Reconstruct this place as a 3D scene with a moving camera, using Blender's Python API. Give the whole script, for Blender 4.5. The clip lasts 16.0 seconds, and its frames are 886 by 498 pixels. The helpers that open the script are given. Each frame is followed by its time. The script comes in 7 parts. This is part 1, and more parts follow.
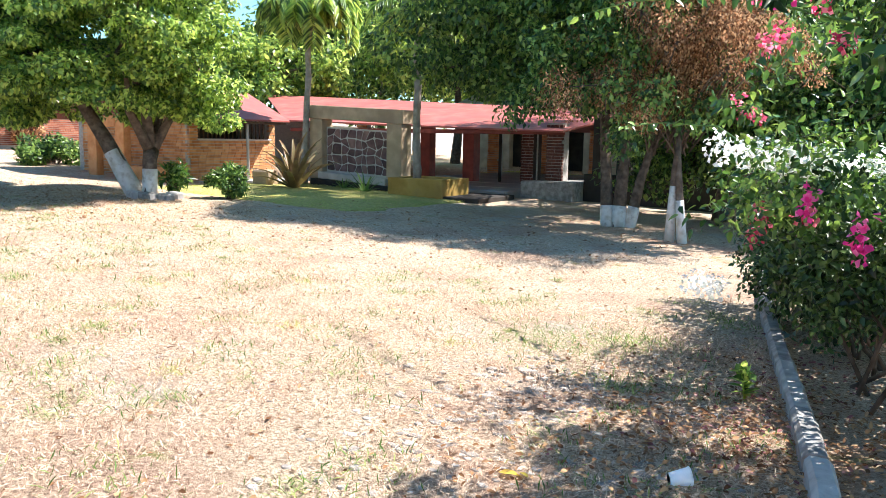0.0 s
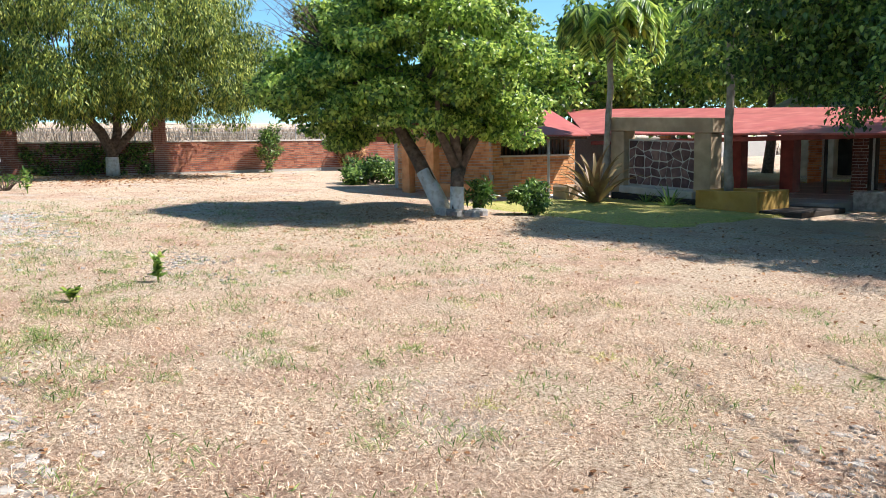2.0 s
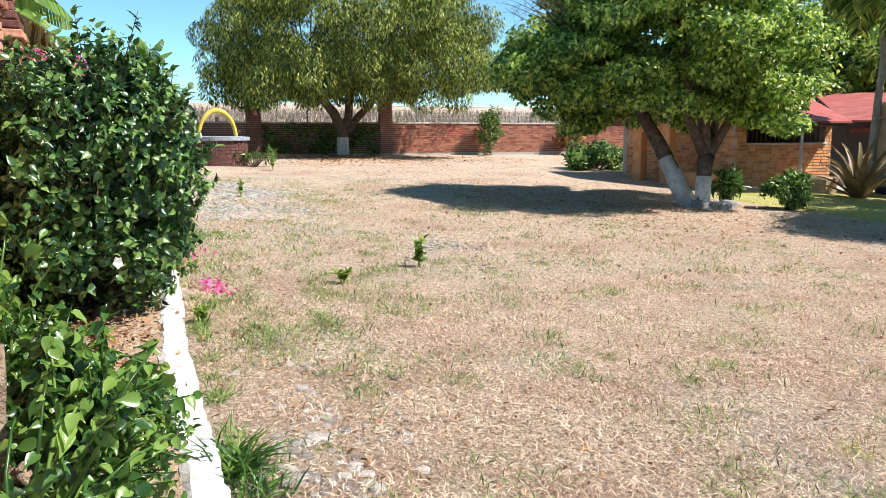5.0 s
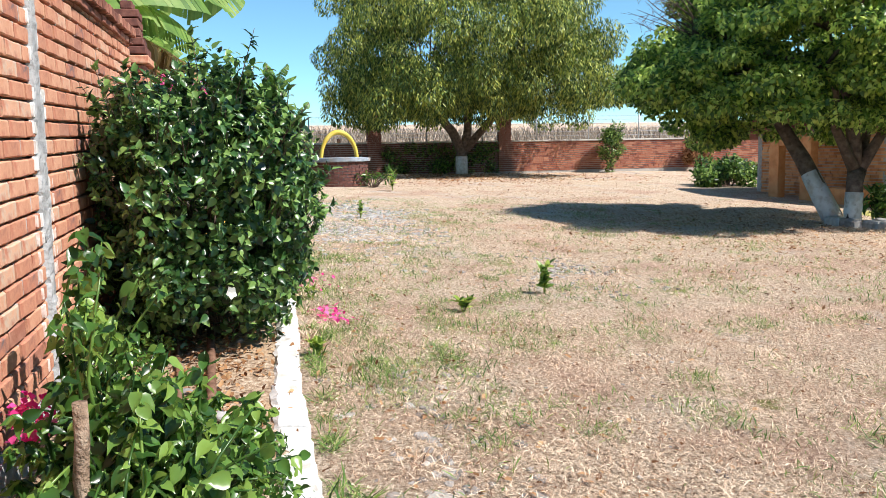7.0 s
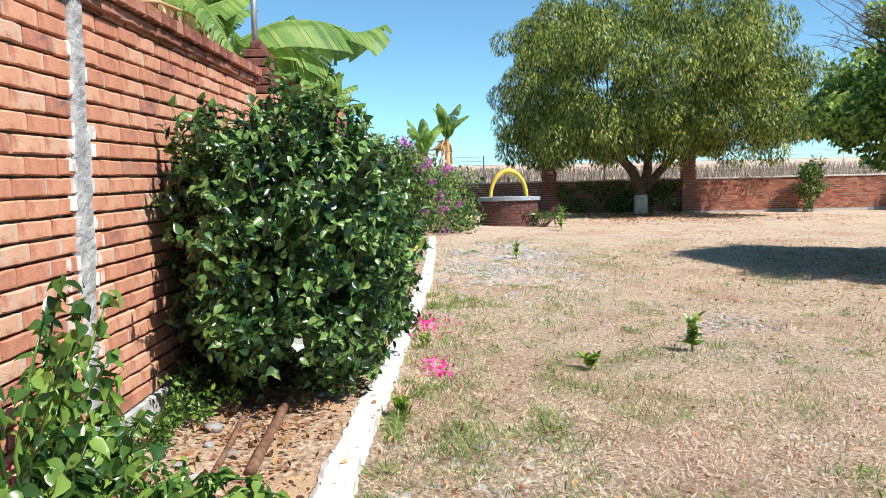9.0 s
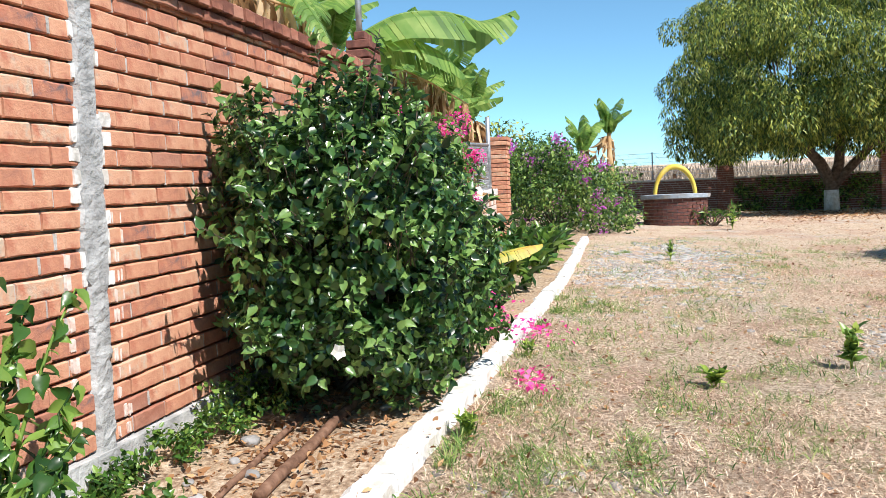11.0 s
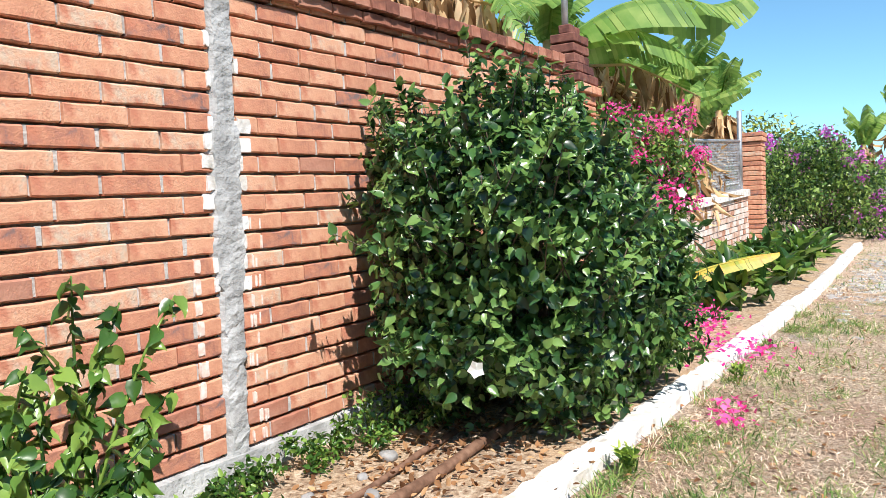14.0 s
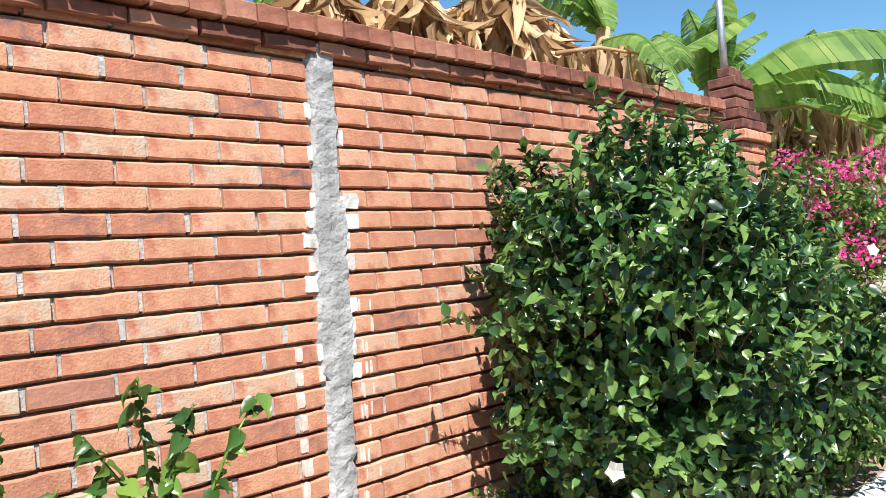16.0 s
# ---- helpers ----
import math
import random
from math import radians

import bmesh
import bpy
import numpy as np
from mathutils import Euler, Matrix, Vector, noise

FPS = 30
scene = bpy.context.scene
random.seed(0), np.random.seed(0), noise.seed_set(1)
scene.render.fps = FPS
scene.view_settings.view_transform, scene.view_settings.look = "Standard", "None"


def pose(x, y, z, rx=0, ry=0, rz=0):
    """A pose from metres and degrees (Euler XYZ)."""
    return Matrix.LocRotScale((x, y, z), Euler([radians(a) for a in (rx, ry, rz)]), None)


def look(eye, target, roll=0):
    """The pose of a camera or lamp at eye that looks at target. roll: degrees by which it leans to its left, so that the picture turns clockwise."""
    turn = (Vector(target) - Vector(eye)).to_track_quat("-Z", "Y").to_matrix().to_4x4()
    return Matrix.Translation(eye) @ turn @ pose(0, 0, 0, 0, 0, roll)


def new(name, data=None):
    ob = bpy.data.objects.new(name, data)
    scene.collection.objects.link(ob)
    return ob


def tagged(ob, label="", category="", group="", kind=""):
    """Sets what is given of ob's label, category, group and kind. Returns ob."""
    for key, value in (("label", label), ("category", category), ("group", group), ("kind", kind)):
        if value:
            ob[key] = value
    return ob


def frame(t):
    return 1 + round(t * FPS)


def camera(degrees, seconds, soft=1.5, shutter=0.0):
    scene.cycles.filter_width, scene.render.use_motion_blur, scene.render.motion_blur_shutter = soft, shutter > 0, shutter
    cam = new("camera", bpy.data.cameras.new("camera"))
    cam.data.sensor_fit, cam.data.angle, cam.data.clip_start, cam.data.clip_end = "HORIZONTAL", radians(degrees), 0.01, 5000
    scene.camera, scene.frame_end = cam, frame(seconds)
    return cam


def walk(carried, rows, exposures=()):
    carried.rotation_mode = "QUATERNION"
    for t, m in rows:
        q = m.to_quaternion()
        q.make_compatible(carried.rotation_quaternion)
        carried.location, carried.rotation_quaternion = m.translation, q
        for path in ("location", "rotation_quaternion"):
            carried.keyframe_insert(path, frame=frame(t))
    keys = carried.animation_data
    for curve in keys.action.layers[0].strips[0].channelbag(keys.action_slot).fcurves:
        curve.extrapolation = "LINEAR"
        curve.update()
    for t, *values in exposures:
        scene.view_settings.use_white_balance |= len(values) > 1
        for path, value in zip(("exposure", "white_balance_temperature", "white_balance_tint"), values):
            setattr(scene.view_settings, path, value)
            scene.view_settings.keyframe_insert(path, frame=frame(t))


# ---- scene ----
cam = camera(57.7, 16.0, soft=0.5)
METRES, EYE, TURN = 5.2, 1.5, 31.9
# the lot slopes: the path was taken square to the ground and is leant back to plumb
PLUMB = Matrix.Rotation(radians(3.6), 4, (-0.88295, 0.46947, 0.0))
ROWS = [
    (0.0, 0.0, 0.0, 0.0, 0.44, -6.12, -4.07),
    (0.5, -0.0145, 0.0294, 0.0022, 3.31, -6.21, -3.56),
    (1.0, -0.0308, 0.0477, 0.0041, 9.54, -6.35, -2.99),
    (1.5, -0.041, 0.0702, 0.0027, 15.17, -6.38, -2.46),
    (2.0, -0.052, 0.0906, 0.0048, 21.11, -6.4, -2.44),
    (2.5, -0.0661, 0.1043, 0.0039, 28.84, -6.68, -3.3),
    (3.0, -0.0913, 0.1117, 0.0015, 33.87, -7.25, -3.85),
    (3.5, -0.1313, 0.1084, 0.0041, 34.29, -7.55, -3.83),
    (4.0, -0.1673, 0.1169, -0.0003, 34.89, -8.02, -3.7),
    (6.5, -0.3068, 0.1563, -0.0015, 38.11, -7.3, -1.71),
    (7.0, -0.3019, 0.1994, -0.0017, 43.79, -7.42, -2.4),
    (7.5, -0.3023, 0.2339, -0.0044, 48.22, -7.99, -2.0),
    (8.0, -0.3115, 0.2766, -0.0034, 49.63, -7.75, -2.06),
    (8.5, -0.3197, 0.3207, -0.0037, 53.35, -6.64, -1.74),
    (9.0, -0.3277, 0.3681, -0.0011, 57.09, -5.16, -1.91),
    (11.5, -0.3937, 0.5703, -0.0193, 73.81, -5.41, -0.02),
    (12.0, -0.4088, 0.6092, -0.0201, 78.68, -5.3, 0.12),
    (12.5, -0.4144, 0.6371, -0.0202, 83.55, -5.54, -0.25),
    (13.0, -0.4152, 0.6419, -0.0196, 88.29, -5.5, -0.05),
    (13.5, -0.4172, 0.6463, -0.0202, 89.23, -5.68, 0.0),
    (14.0, -0.4242, 0.6526, -0.0145, 88.32, -5.22, 0.21),
    (14.5, -0.4425, 0.6542, -0.0104, 88.68, -3.77, 0.87),
    (15.0, -0.4664, 0.6581, -0.0083, 90.99, -3.03, 2.32),
    (15.5, -0.4888, 0.673, -0.0063, 97.38, -1.43, 2.76),
    (16.0, -0.506, 0.6921, -0.0057, 100.57, -0.68, 2.51),
]
walk(cam, [(t, PLUMB @ pose(0, 0, EYE, 0, 0, TURN) @ pose(METRES * x, METRES * y, METRES * z, 90 + pitch, roll, yaw)) for t, x, y, z, yaw, pitch, roll in ROWS],
     exposures=[(0.0, 1.48), (0.3, 1.31), (0.6, 1.03), (1.0, 0.91), (1.5, 0.85), (2.5, 0.79), (4.0, 0.73), (7.0, 0.65), (9.0, 0.61), (11.5, 0.67), (16.0, 0.73)])

# ---- world, sun, exposure ----
world = bpy.data.worlds.new("sky")
scene.world = world
world.use_nodes = True
SUN_EL, SUN_AZ = 51.0, 36.0  # azimuth of the sun, clockwise from +y
wn = world.node_tree
sky = wn.nodes.new("ShaderNodeTexSky")
sky.sky_type = "NISHITA"
sky.sun_disc = False
sky.sun_elevation, sky.sun_rotation = radians(SUN_EL), radians(SUN_AZ)
sky.altitude, sky.air_density, sky.dust_density, sky.ozone_density = 3000.0, 1.0, 0.0, 1.6
wn.nodes["Background"].inputs["Strength"].default_value = 0.112
tint = wn.nodes.new("ShaderNodeMixRGB")
tint.blend_type = "MULTIPLY"
tint.inputs[0].default_value = 1.0
tint.inputs[2].default_value = (0.82, 1.14, 1.12, 1)
wn.links.new(sky.outputs[0], tint.inputs[1])
wn.links.new(tint.outputs[0], wn.nodes["Background"].inputs["Color"])
sun = new("sun", bpy.data.lights.new("sun", "SUN"))
sun.data.energy, sun.data.angle, sun.data.color = 5.0, radians(0.53), (1.0, 0.955, 0.91)
_el, _az = radians(SUN_EL), radians(SUN_AZ)
SUN_DIR = Vector((math.cos(_el) * math.sin(_az), math.cos(_el) * math.cos(_az), math.sin(_el)))
sun.matrix_world = look(SUN_DIR * 60, (0, 0, 0))


# ---- materials ----
def mat(name, stops, scale=8.0, rough=0.8, bump=0.3, detail=6.0, island=0.0, objrand=0.0, scale2=None, mix2=None, metal=0.0, spec=0.3, bscale=None, coords="Object", bdist=0.01, sheen=0.0, trans=0.0):
    """A procedural material: a ramp of colours over noise, a second larger noise of stains, random shift by piece, bump."""
    m = bpy.data.materials.new(name)
    m.use_nodes = True
    t = m.node_tree
    b = t.nodes["Principled BSDF"]
    b.inputs["Roughness"].default_value = rough
    b.inputs["Metallic"].default_value = metal
    b.inputs["Specular IOR Level"].default_value = spec
    if trans:
        b.inputs["Subsurface Weight"].default_value = 0.0
    co = t.nodes.new("ShaderNodeTexCoord")
    n1 = t.nodes.new("ShaderNodeTexNoise")
    n1.inputs["Scale"].default_value, n1.inputs["Detail"].default_value = scale, detail
    t.links.new(co.outputs[coords], n1.inputs["Vector"])
    fac = n1.outputs["Fac"]
    ramp = t.nodes.new("ShaderNodeValToRGB")
    els = ramp.color_ramp.elements
    while len(els) < len(stops):
        els.new(0.5)
    for e, (p, c) in zip(els, stops):
        e.position, e.color = p, (*c, 1)
    if island or objrand:
        add = t.nodes.new("ShaderNodeMath")
        add.operation = "MULTIPLY_ADD"
        if island:
            g = t.nodes.new("ShaderNodeNewGeometry")
            t.links.new(g.outputs["Random Per Island"], add.inputs[0])
            amount = island
        else:
            g = t.nodes.new("ShaderNodeObjectInfo")
            t.links.new(g.outputs["Random"], add.inputs[0])
            amount = objrand
        add.inputs[1].default_value = amount
        sub = t.nodes.new("ShaderNodeMath")
        sub.operation = "SUBTRACT"
        t.links.new(fac, sub.inputs[0])
        sub.inputs[1].default_value = amount / 2
        t.links.new(sub.outputs[0], add.inputs[2])
        fac = add.outputs[0]
    t.links.new(fac, ramp.inputs["Fac"])
    col = ramp.outputs["Color"]
    if mix2:
        n2 = t.nodes.new("ShaderNodeTexNoise")
        n2.inputs["Scale"].default_value, n2.inputs["Detail"].default_value = scale2, 4.0
        t.links.new(co.outputs[coords], n2.inputs["Vector"])
        r2 = t.nodes.new("ShaderNodeValToRGB")
        r2.color_ramp.elements[0].position, r2.color_ramp.elements[1].position = 0.5, 0.68
        t.links.new(n2.outputs["Fac"], r2.inputs["Fac"])
        mx = t.nodes.new("ShaderNodeMixRGB")
        t.links.new(r2.outputs["Color"], mx.inputs[0])
        t.links.new(col, mx.inputs[1])
        mx.inputs[2].default_value = (*mix2, 1)
        col = mx.outputs[0]
    t.links.new(col, b.inputs["Base Color"])
    if trans:
        tr = t.nodes.new("ShaderNodeBsdfTranslucent")
        hs = t.nodes.new("ShaderNodeHueSaturation")
        hs.inputs["Hue"].default_value, hs.inputs["Value"].default_value = 0.485, 1.8
        t.links.new(col, hs.inputs["Color"])
        t.links.new(hs.outputs[0], tr.inputs["Color"])
        ms = t.nodes.new("ShaderNodeMixShader")
        ms.inputs[0].default_value = trans
        t.links.new(b.outputs[0], ms.inputs[1])
        t.links.new(tr.outputs[0], ms.inputs[2])
        t.links.new(ms.outputs[0], t.nodes["Material Output"].inputs["Surface"])
    if bump:
        bn = t.nodes.new("ShaderNodeTexNoise")
        bn.inputs["Scale"].default_value, bn.inputs["Detail"].default_value = bscale or scale * 3, 5.0
        t.links.new(co.outputs[coords], bn.inputs["Vector"])
        bp = t.nodes.new("ShaderNodeBump")
        bp.inputs["Strength"].default_value, bp.inputs["Distance"].default_value = bump, bdist
        t.links.new(bn.outputs["Fac"], bp.inputs["Height"])
        t.links.new(bp.outputs[0], b.inputs["Normal"])
    return m


BRICK_TONES = [(0.0, (0.20, 0.14, 0.135)), (0.10, (0.38, 0.17, 0.12)), (0.28, (0.50, 0.23, 0.145)), (0.55, (0.58, 0.295, 0.185)), (0.80, (0.62, 0.35, 0.23)), (1.0, (0.54, 0.41, 0.31))]
BRICK = mat("fired_brick", BRICK_TONES, 22, 0.95, 0.6, detail=9.0, objrand=0.85, scale2=14.0, mix2=(0.47, 0.19, 0.12), bscale=95, bdist=0.006, spec=0.12)
BRICKJ = mat("fired_brick_joined", BRICK_TONES, 22, 0.95, 0.6, detail=9.0, island=0.85, scale2=14.0, mix2=(0.47, 0.19, 0.12), bscale=95, bdist=0.006, spec=0.12)
WASHED = mat("limed_old_brick", [(0.15, (0.42, 0.20, 0.13)), (0.45, (0.58, 0.42, 0.34)), (0.75, (0.70, 0.63, 0.58))], 9, 0.95, 0.6, island=0.7, bscale=60, spec=0.12)
FARBRICK = mat("weathered_far_brick", [(0.1, (0.20, 0.07, 0.05)), (0.5, (0.36, 0.135, 0.085)), (0.9, (0.47, 0.22, 0.14))], 10, 0.9, 0.6, island=0.8, bscale=40, spec=0.15)
LIMETHIN = mat("thin_lime_wash", [(0.3, (0.62, 0.44, 0.36)), (0.6, (0.76, 0.64, 0.58)), (0.8, (0.82, 0.76, 0.72))], 30, 0.9, 0.4, bscale=60, spec=0.15)
BRICKDARK = mat("old_dark_brick", [(0.25, (0.18, 0.075, 0.055)), (0.5, (0.33, 0.135, 0.09)), (0.8, (0.43, 0.21, 0.145))], 12, 0.9, 0.7, objrand=0.6, bscale=50, bdist=0.006, spec=0.15)
PIERBRICK = mat("dark_maroon_brick", [(0.25, (0.10, 0.045, 0.04)), (0.5, (0.20, 0.085, 0.065)), (0.8, (0.30, 0.15, 0.115))], 12, 0.9, 0.7, objrand=0.6, bscale=50, bdist=0.006, spec=0.15)
MORTAR = mat("grey_mortar", [(0.3, (0.34, 0.32, 0.30)), (0.7, (0.54, 0.51, 0.48))], 18, 0.95, 0.8, bscale=70, bdist=0.008, spec=0.1)
CONCRETE = mat("rough_cement", [(0.25, (0.22, 0.22, 0.215)), (0.5, (0.36, 0.36, 0.355)), (0.75, (0.52, 0.52, 0.515))], 9, 0.95, 0.9, scale2=2.2, mix2=(0.55, 0.55, 0.535), bscale=45, bdist=0.012, spec=0.1)
LIME = mat("lime_wash", [(0.28, (0.42, 0.39, 0.35)), (0.42, (0.68, 0.66, 0.63)), (0.75, (0.76, 0.75, 0.73))], 11, 0.9, 0.7, detail=9.0, scale2=6.0, mix2=(0.52, 0.47, 0.41), bscale=40, spec=0.15)
STONE = mat("grey_stone", [(0.3, (0.22, 0.21, 0.20)), (0.55, (0.38, 0.37, 0.36)), (0.8, (0.52, 0.51, 0.49))], 9, 0.85, 0.6, objrand=0.4, bscale=40)
STONEJ = mat("cobble_stone", [(0.3, (0.19, 0.165, 0.145)), (0.55, (0.33, 0.30, 0.27)), (0.8, (0.46, 0.43, 0.39))], 9, 0.85, 0.6, island=0.5, bscale=40)
COBBLEGREY = mat("dusty_grey_cobble", [(0.3, (0.27, 0.25, 0.235)), (0.6, (0.38, 0.365, 0.345)), (0.85, (0.47, 0.455, 0.43))], 6, 0.9, 0.5, island=0.5, bscale=30)
DARKSTONE = mat("dark_purple_stone", [(0.3, (0.10, 0.055, 0.055)), (0.6, (0.21, 0.12, 0.115)), (0.85, (0.33, 0.20, 0.18))], 4, 0.8, 0.6, objrand=0.5, bscale=20)
CANTERA = mat("tan_stone_render", [(0.3, (0.36, 0.27, 0.18)), (0.55, (0.50, 0.38, 0.26)), (0.8, (0.60, 0.47, 0.33))], 2.5, 0.9, 0.5, scale2=1.0, mix2=(0.34, 0.25, 0.18), bscale=25)
OCHRE = mat("ochre_masonry", [(0.3, (0.34, 0.20, 0.05)), (0.6, (0.50, 0.32, 0.09)), (0.85, (0.58, 0.40, 0.15))], 3, 0.9, 0.4, scale2=1.5, mix2=(0.36, 0.22, 0.07))
HOUSEBRICK = mat("orange_house_brick", [(0.25, (0.46, 0.19, 0.08)), (0.5, (0.62, 0.28, 0.12)), (0.8, (0.70, 0.38, 0.19))], 5, 0.9, 0.6, island=0.6, bscale=30)
ROOFRED = mat("red_roof_sheet", [(0.25, (0.30, 0.07, 0.06)), (0.55, (0.43, 0.12, 0.10)), (0.8, (0.54, 0.19, 0.16))], 2.0, 0.6, 0.2, scale2=0.6, mix2=(0.42, 0.10, 0.09), spec=0.4)
REDPAINT = mat("dark_red_paint", [(0.3, (0.16, 0.035, 0.03)), (0.7, (0.26, 0.06, 0.045))], 4, 0.7, 0.2)
WOODDARK = mat("dark_wood", [(0.3, (0.07, 0.045, 0.03)), (0.7, (0.16, 0.10, 0.065))], 6, 0.8, 0.4)
# near-black: painted shade for interiors and low wall, also plain dark parts
DARK = mat("painted_shade_and_dark_parts", [(0.3, (0.03, 0.025, 0.022)), (0.7, (0.06, 0.05, 0.045))], 3, 0.9, 0.2)
BARK = mat("bark", [(0.3, (0.07, 0.05, 0.04)), (0.55, (0.15, 0.11, 0.085)), (0.8, (0.24, 0.19, 0.15))], 9, 0.95, 0.9, bscale=25, bdist=0.02)
STAKEWOOD = mat("weathered_stake_wood", [(0.3, (0.13, 0.085, 0.055)), (0.5, (0.28, 0.19, 0.13)), (0.75, (0.44, 0.33, 0.24))], 26, 0.9, 1.0, bscale=60, bdist=0.02)
PALMBARK = mat("palm_bark", [(0.3, (0.22, 0.19, 0.16)), (0.6, (0.36, 0.32, 0.28)), (0.8, (0.45, 0.41, 0.36))], 6, 0.9, 0.6, bscale=20)
BLUE = mat("faded_blue_paint", [(0.3, (0.22, 0.26, 0.31)), (0.6, (0.36, 0.41, 0.47)), (0.8, (0.48, 0.51, 0.55))], 8, 0.85, 0.4, scale2=3, mix2=(0.35, 0.33, 0.31))
YELLOW = mat("yellow_paint", [(0.3, (0.62, 0.42, 0.05)), (0.6, (0.74, 0.55, 0.10)), (0.85, (0.78, 0.64, 0.22))], 5, 0.6, 0.3)
METAL = mat("galvanised_metal", [(0.3, (0.35, 0.37, 0.40)), (0.7, (0.55, 0.57, 0.60))], 12, 0.45, 0.15, metal=0.7, spec=0.5)
RUST = mat("rusty_iron", [(0.3, (0.10, 0.05, 0.03)), (0.6, (0.20, 0.11, 0.07)), (0.85, (0.30, 0.19, 0.13))], 20, 0.85, 0.5, bscale=60)
TILE = mat("grey_floor_tile", [(0.3, (0.20, 0.19, 0.20)), (0.7, (0.32, 0.31, 0.31))], 3, 0.5, 0.1, objrand=0.3)
PAVING = mat("pale_paving", [(0.3, (0.46, 0.43, 0.39)), (0.7, (0.62, 0.59, 0.55))], 3, 0.9, 0.3)
PLASTIC = mat("clear_white_plastic", [(0.3, (0.70, 0.72, 0.76)), (0.7, (0.82, 0.84, 0.87))], 5, 0.35, 0.1, spec=0.5, trans=0.65)
LAWN = mat("lawn_blades", [(0.2, (0.20, 0.26, 0.045)), (0.5, (0.40, 0.43, 0.09)), (0.8, (0.62, 0.56, 0.20))], 6, 0.8, 0.0, island=0.8, trans=0.25)


def leafmat(name, dark, mid, light, rough=0.5, spec=0.4, trans=0.3, spread=0.9):
    return mat(name, [(0.15, dark), (0.5, mid), (0.85, light)], 3.0, rough, 0.0, island=spread, spec=spec, trans=trans)


L_HIB = leafmat("hibiscus_leaf", (0.012, 0.036, 0.011), (0.050, 0.128, 0.031), (0.19, 0.31, 0.08), 0.28, 0.5, 0.2)
L_TREE = leafmat("tree_leaf", (0.045, 0.10, 0.02), (0.16, 0.28, 0.05), (0.46, 0.57, 0.13), 0.36, 0.45, 0.40)
L_FEATH = leafmat("feathery_leaf", (0.028, 0.06, 0.014), (0.12, 0.19, 0.038), (0.40, 0.43, 0.085), 0.5, 0.35, 0.22)
L_DARK = leafmat("dark_canopy_leaf", (0.020, 0.052, 0.013), (0.072, 0.158, 0.033), (0.25, 0.37, 0.085), 0.4, 0.45, 0.30)
L_DRY = leafmat("dry_brown_leaf", (0.12, 0.055, 0.025), (0.33, 0.175, 0.08), (0.56, 0.36, 0.19), 0.8, 0.2, 0.25)
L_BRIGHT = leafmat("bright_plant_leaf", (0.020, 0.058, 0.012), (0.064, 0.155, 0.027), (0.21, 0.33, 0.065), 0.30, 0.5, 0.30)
# near hedge only: darkened leaf colour, the shade of its near side painted in
L_HEDGE_SHADE = leafmat("shaded_hedge_leaf", (0.011, 0.028, 0.010), (0.033, 0.082, 0.022), (0.12, 0.20, 0.055), 0.36, 0.45, 0.18)
L_BANANA = leafmat("banana_leaf", (0.08, 0.17, 0.035), (0.16, 0.29, 0.06), (0.33, 0.43, 0.12), 0.4, 0.45, 0.42, 0.45)
L_BANDRY = leafmat("dry_banana_leaf", (0.20, 0.11, 0.045), (0.48, 0.32, 0.16), (0.70, 0.54, 0.33), 0.8, 0.2, 0.3)
L_YELLOW = leafmat("yellow_leaf", (0.30, 0.34, 0.05), (0.60, 0.44, 0.06), (0.52, 0.24, 0.08), 0.5, 0.4, 0.3, 0.5)
L_AGAVE = leafmat("bronze_bromeliad_leaf", (0.08, 0.05, 0.03), (0.20, 0.13, 0.065), (0.34, 0.28, 0.12), 0.5, 0.4, 0.1)
P_PINK = leafmat("pink_bract", (0.62, 0.03, 0.20), (0.80, 0.07, 0.33), (0.88, 0.22, 0.45), 0.6, 0.2, 0.4)
P_RED = leafmat("red_bract", (0.46, 0.03, 0.06), (0.64, 0.08, 0.13), (0.76, 0.24, 0.28), 0.6, 0.2, 0.4)
P_WHITE = leafmat("white_petal", (0.74, 0.72, 0.68), (0.84, 0.83, 0.80), (0.88, 0.88, 0.86), 0.6, 0.2, 0.55)
P_MAUVE = leafmat("purple_bract", (0.38, 0.05, 0.36), (0.55, 0.12, 0.50), (0.66, 0.26, 0.58), 0.6, 0.2, 0.4)
L_LITTER = leafmat("faded_bract_litter", (0.16, 0.06, 0.06), (0.32, 0.13, 0.13), (0.48, 0.26, 0.24), 0.8, 0.15, 0.2)
STRAW = leafmat("straw_blade", (0.28, 0.175, 0.115), (0.66, 0.49, 0.35), (0.84, 0.70, 0.54), 0.85, 0.15, 0.2)

FIELDSTALK = leafmat("grey_field_stalk", (0.13, 0.10, 0.075), (0.28, 0.23, 0.175), (0.44, 0.38, 0.30), 0.9, 0.1, 0.15)
TUFT = leafmat("green_tuft_blade", (0.06, 0.13, 0.03), (0.15, 0.25, 0.06), (0.33, 0.39, 0.13), 0.7, 0.25, 0.25)


# ---- builders ----
def G(x, y):
    """Height of the sloping lot."""
    yc = 9 * (1 - math.exp(-y / 9)) if y > 0 else max(y, -12.0)
    return -0.0295 * max(min(x, 12.0), -60.0) - 0.0556 * yc


def obj(name, me, material, parent=None, label=""):
    ob = new(name, me)
    if material is not None and not me.materials:
        me.materials.append(material)
    if parent is not None:
        ob.parent = parent
        ob.matrix_parent_inverse = parent.matrix_world.inverted()
    if label:
        ob["label"] = label
    return ob


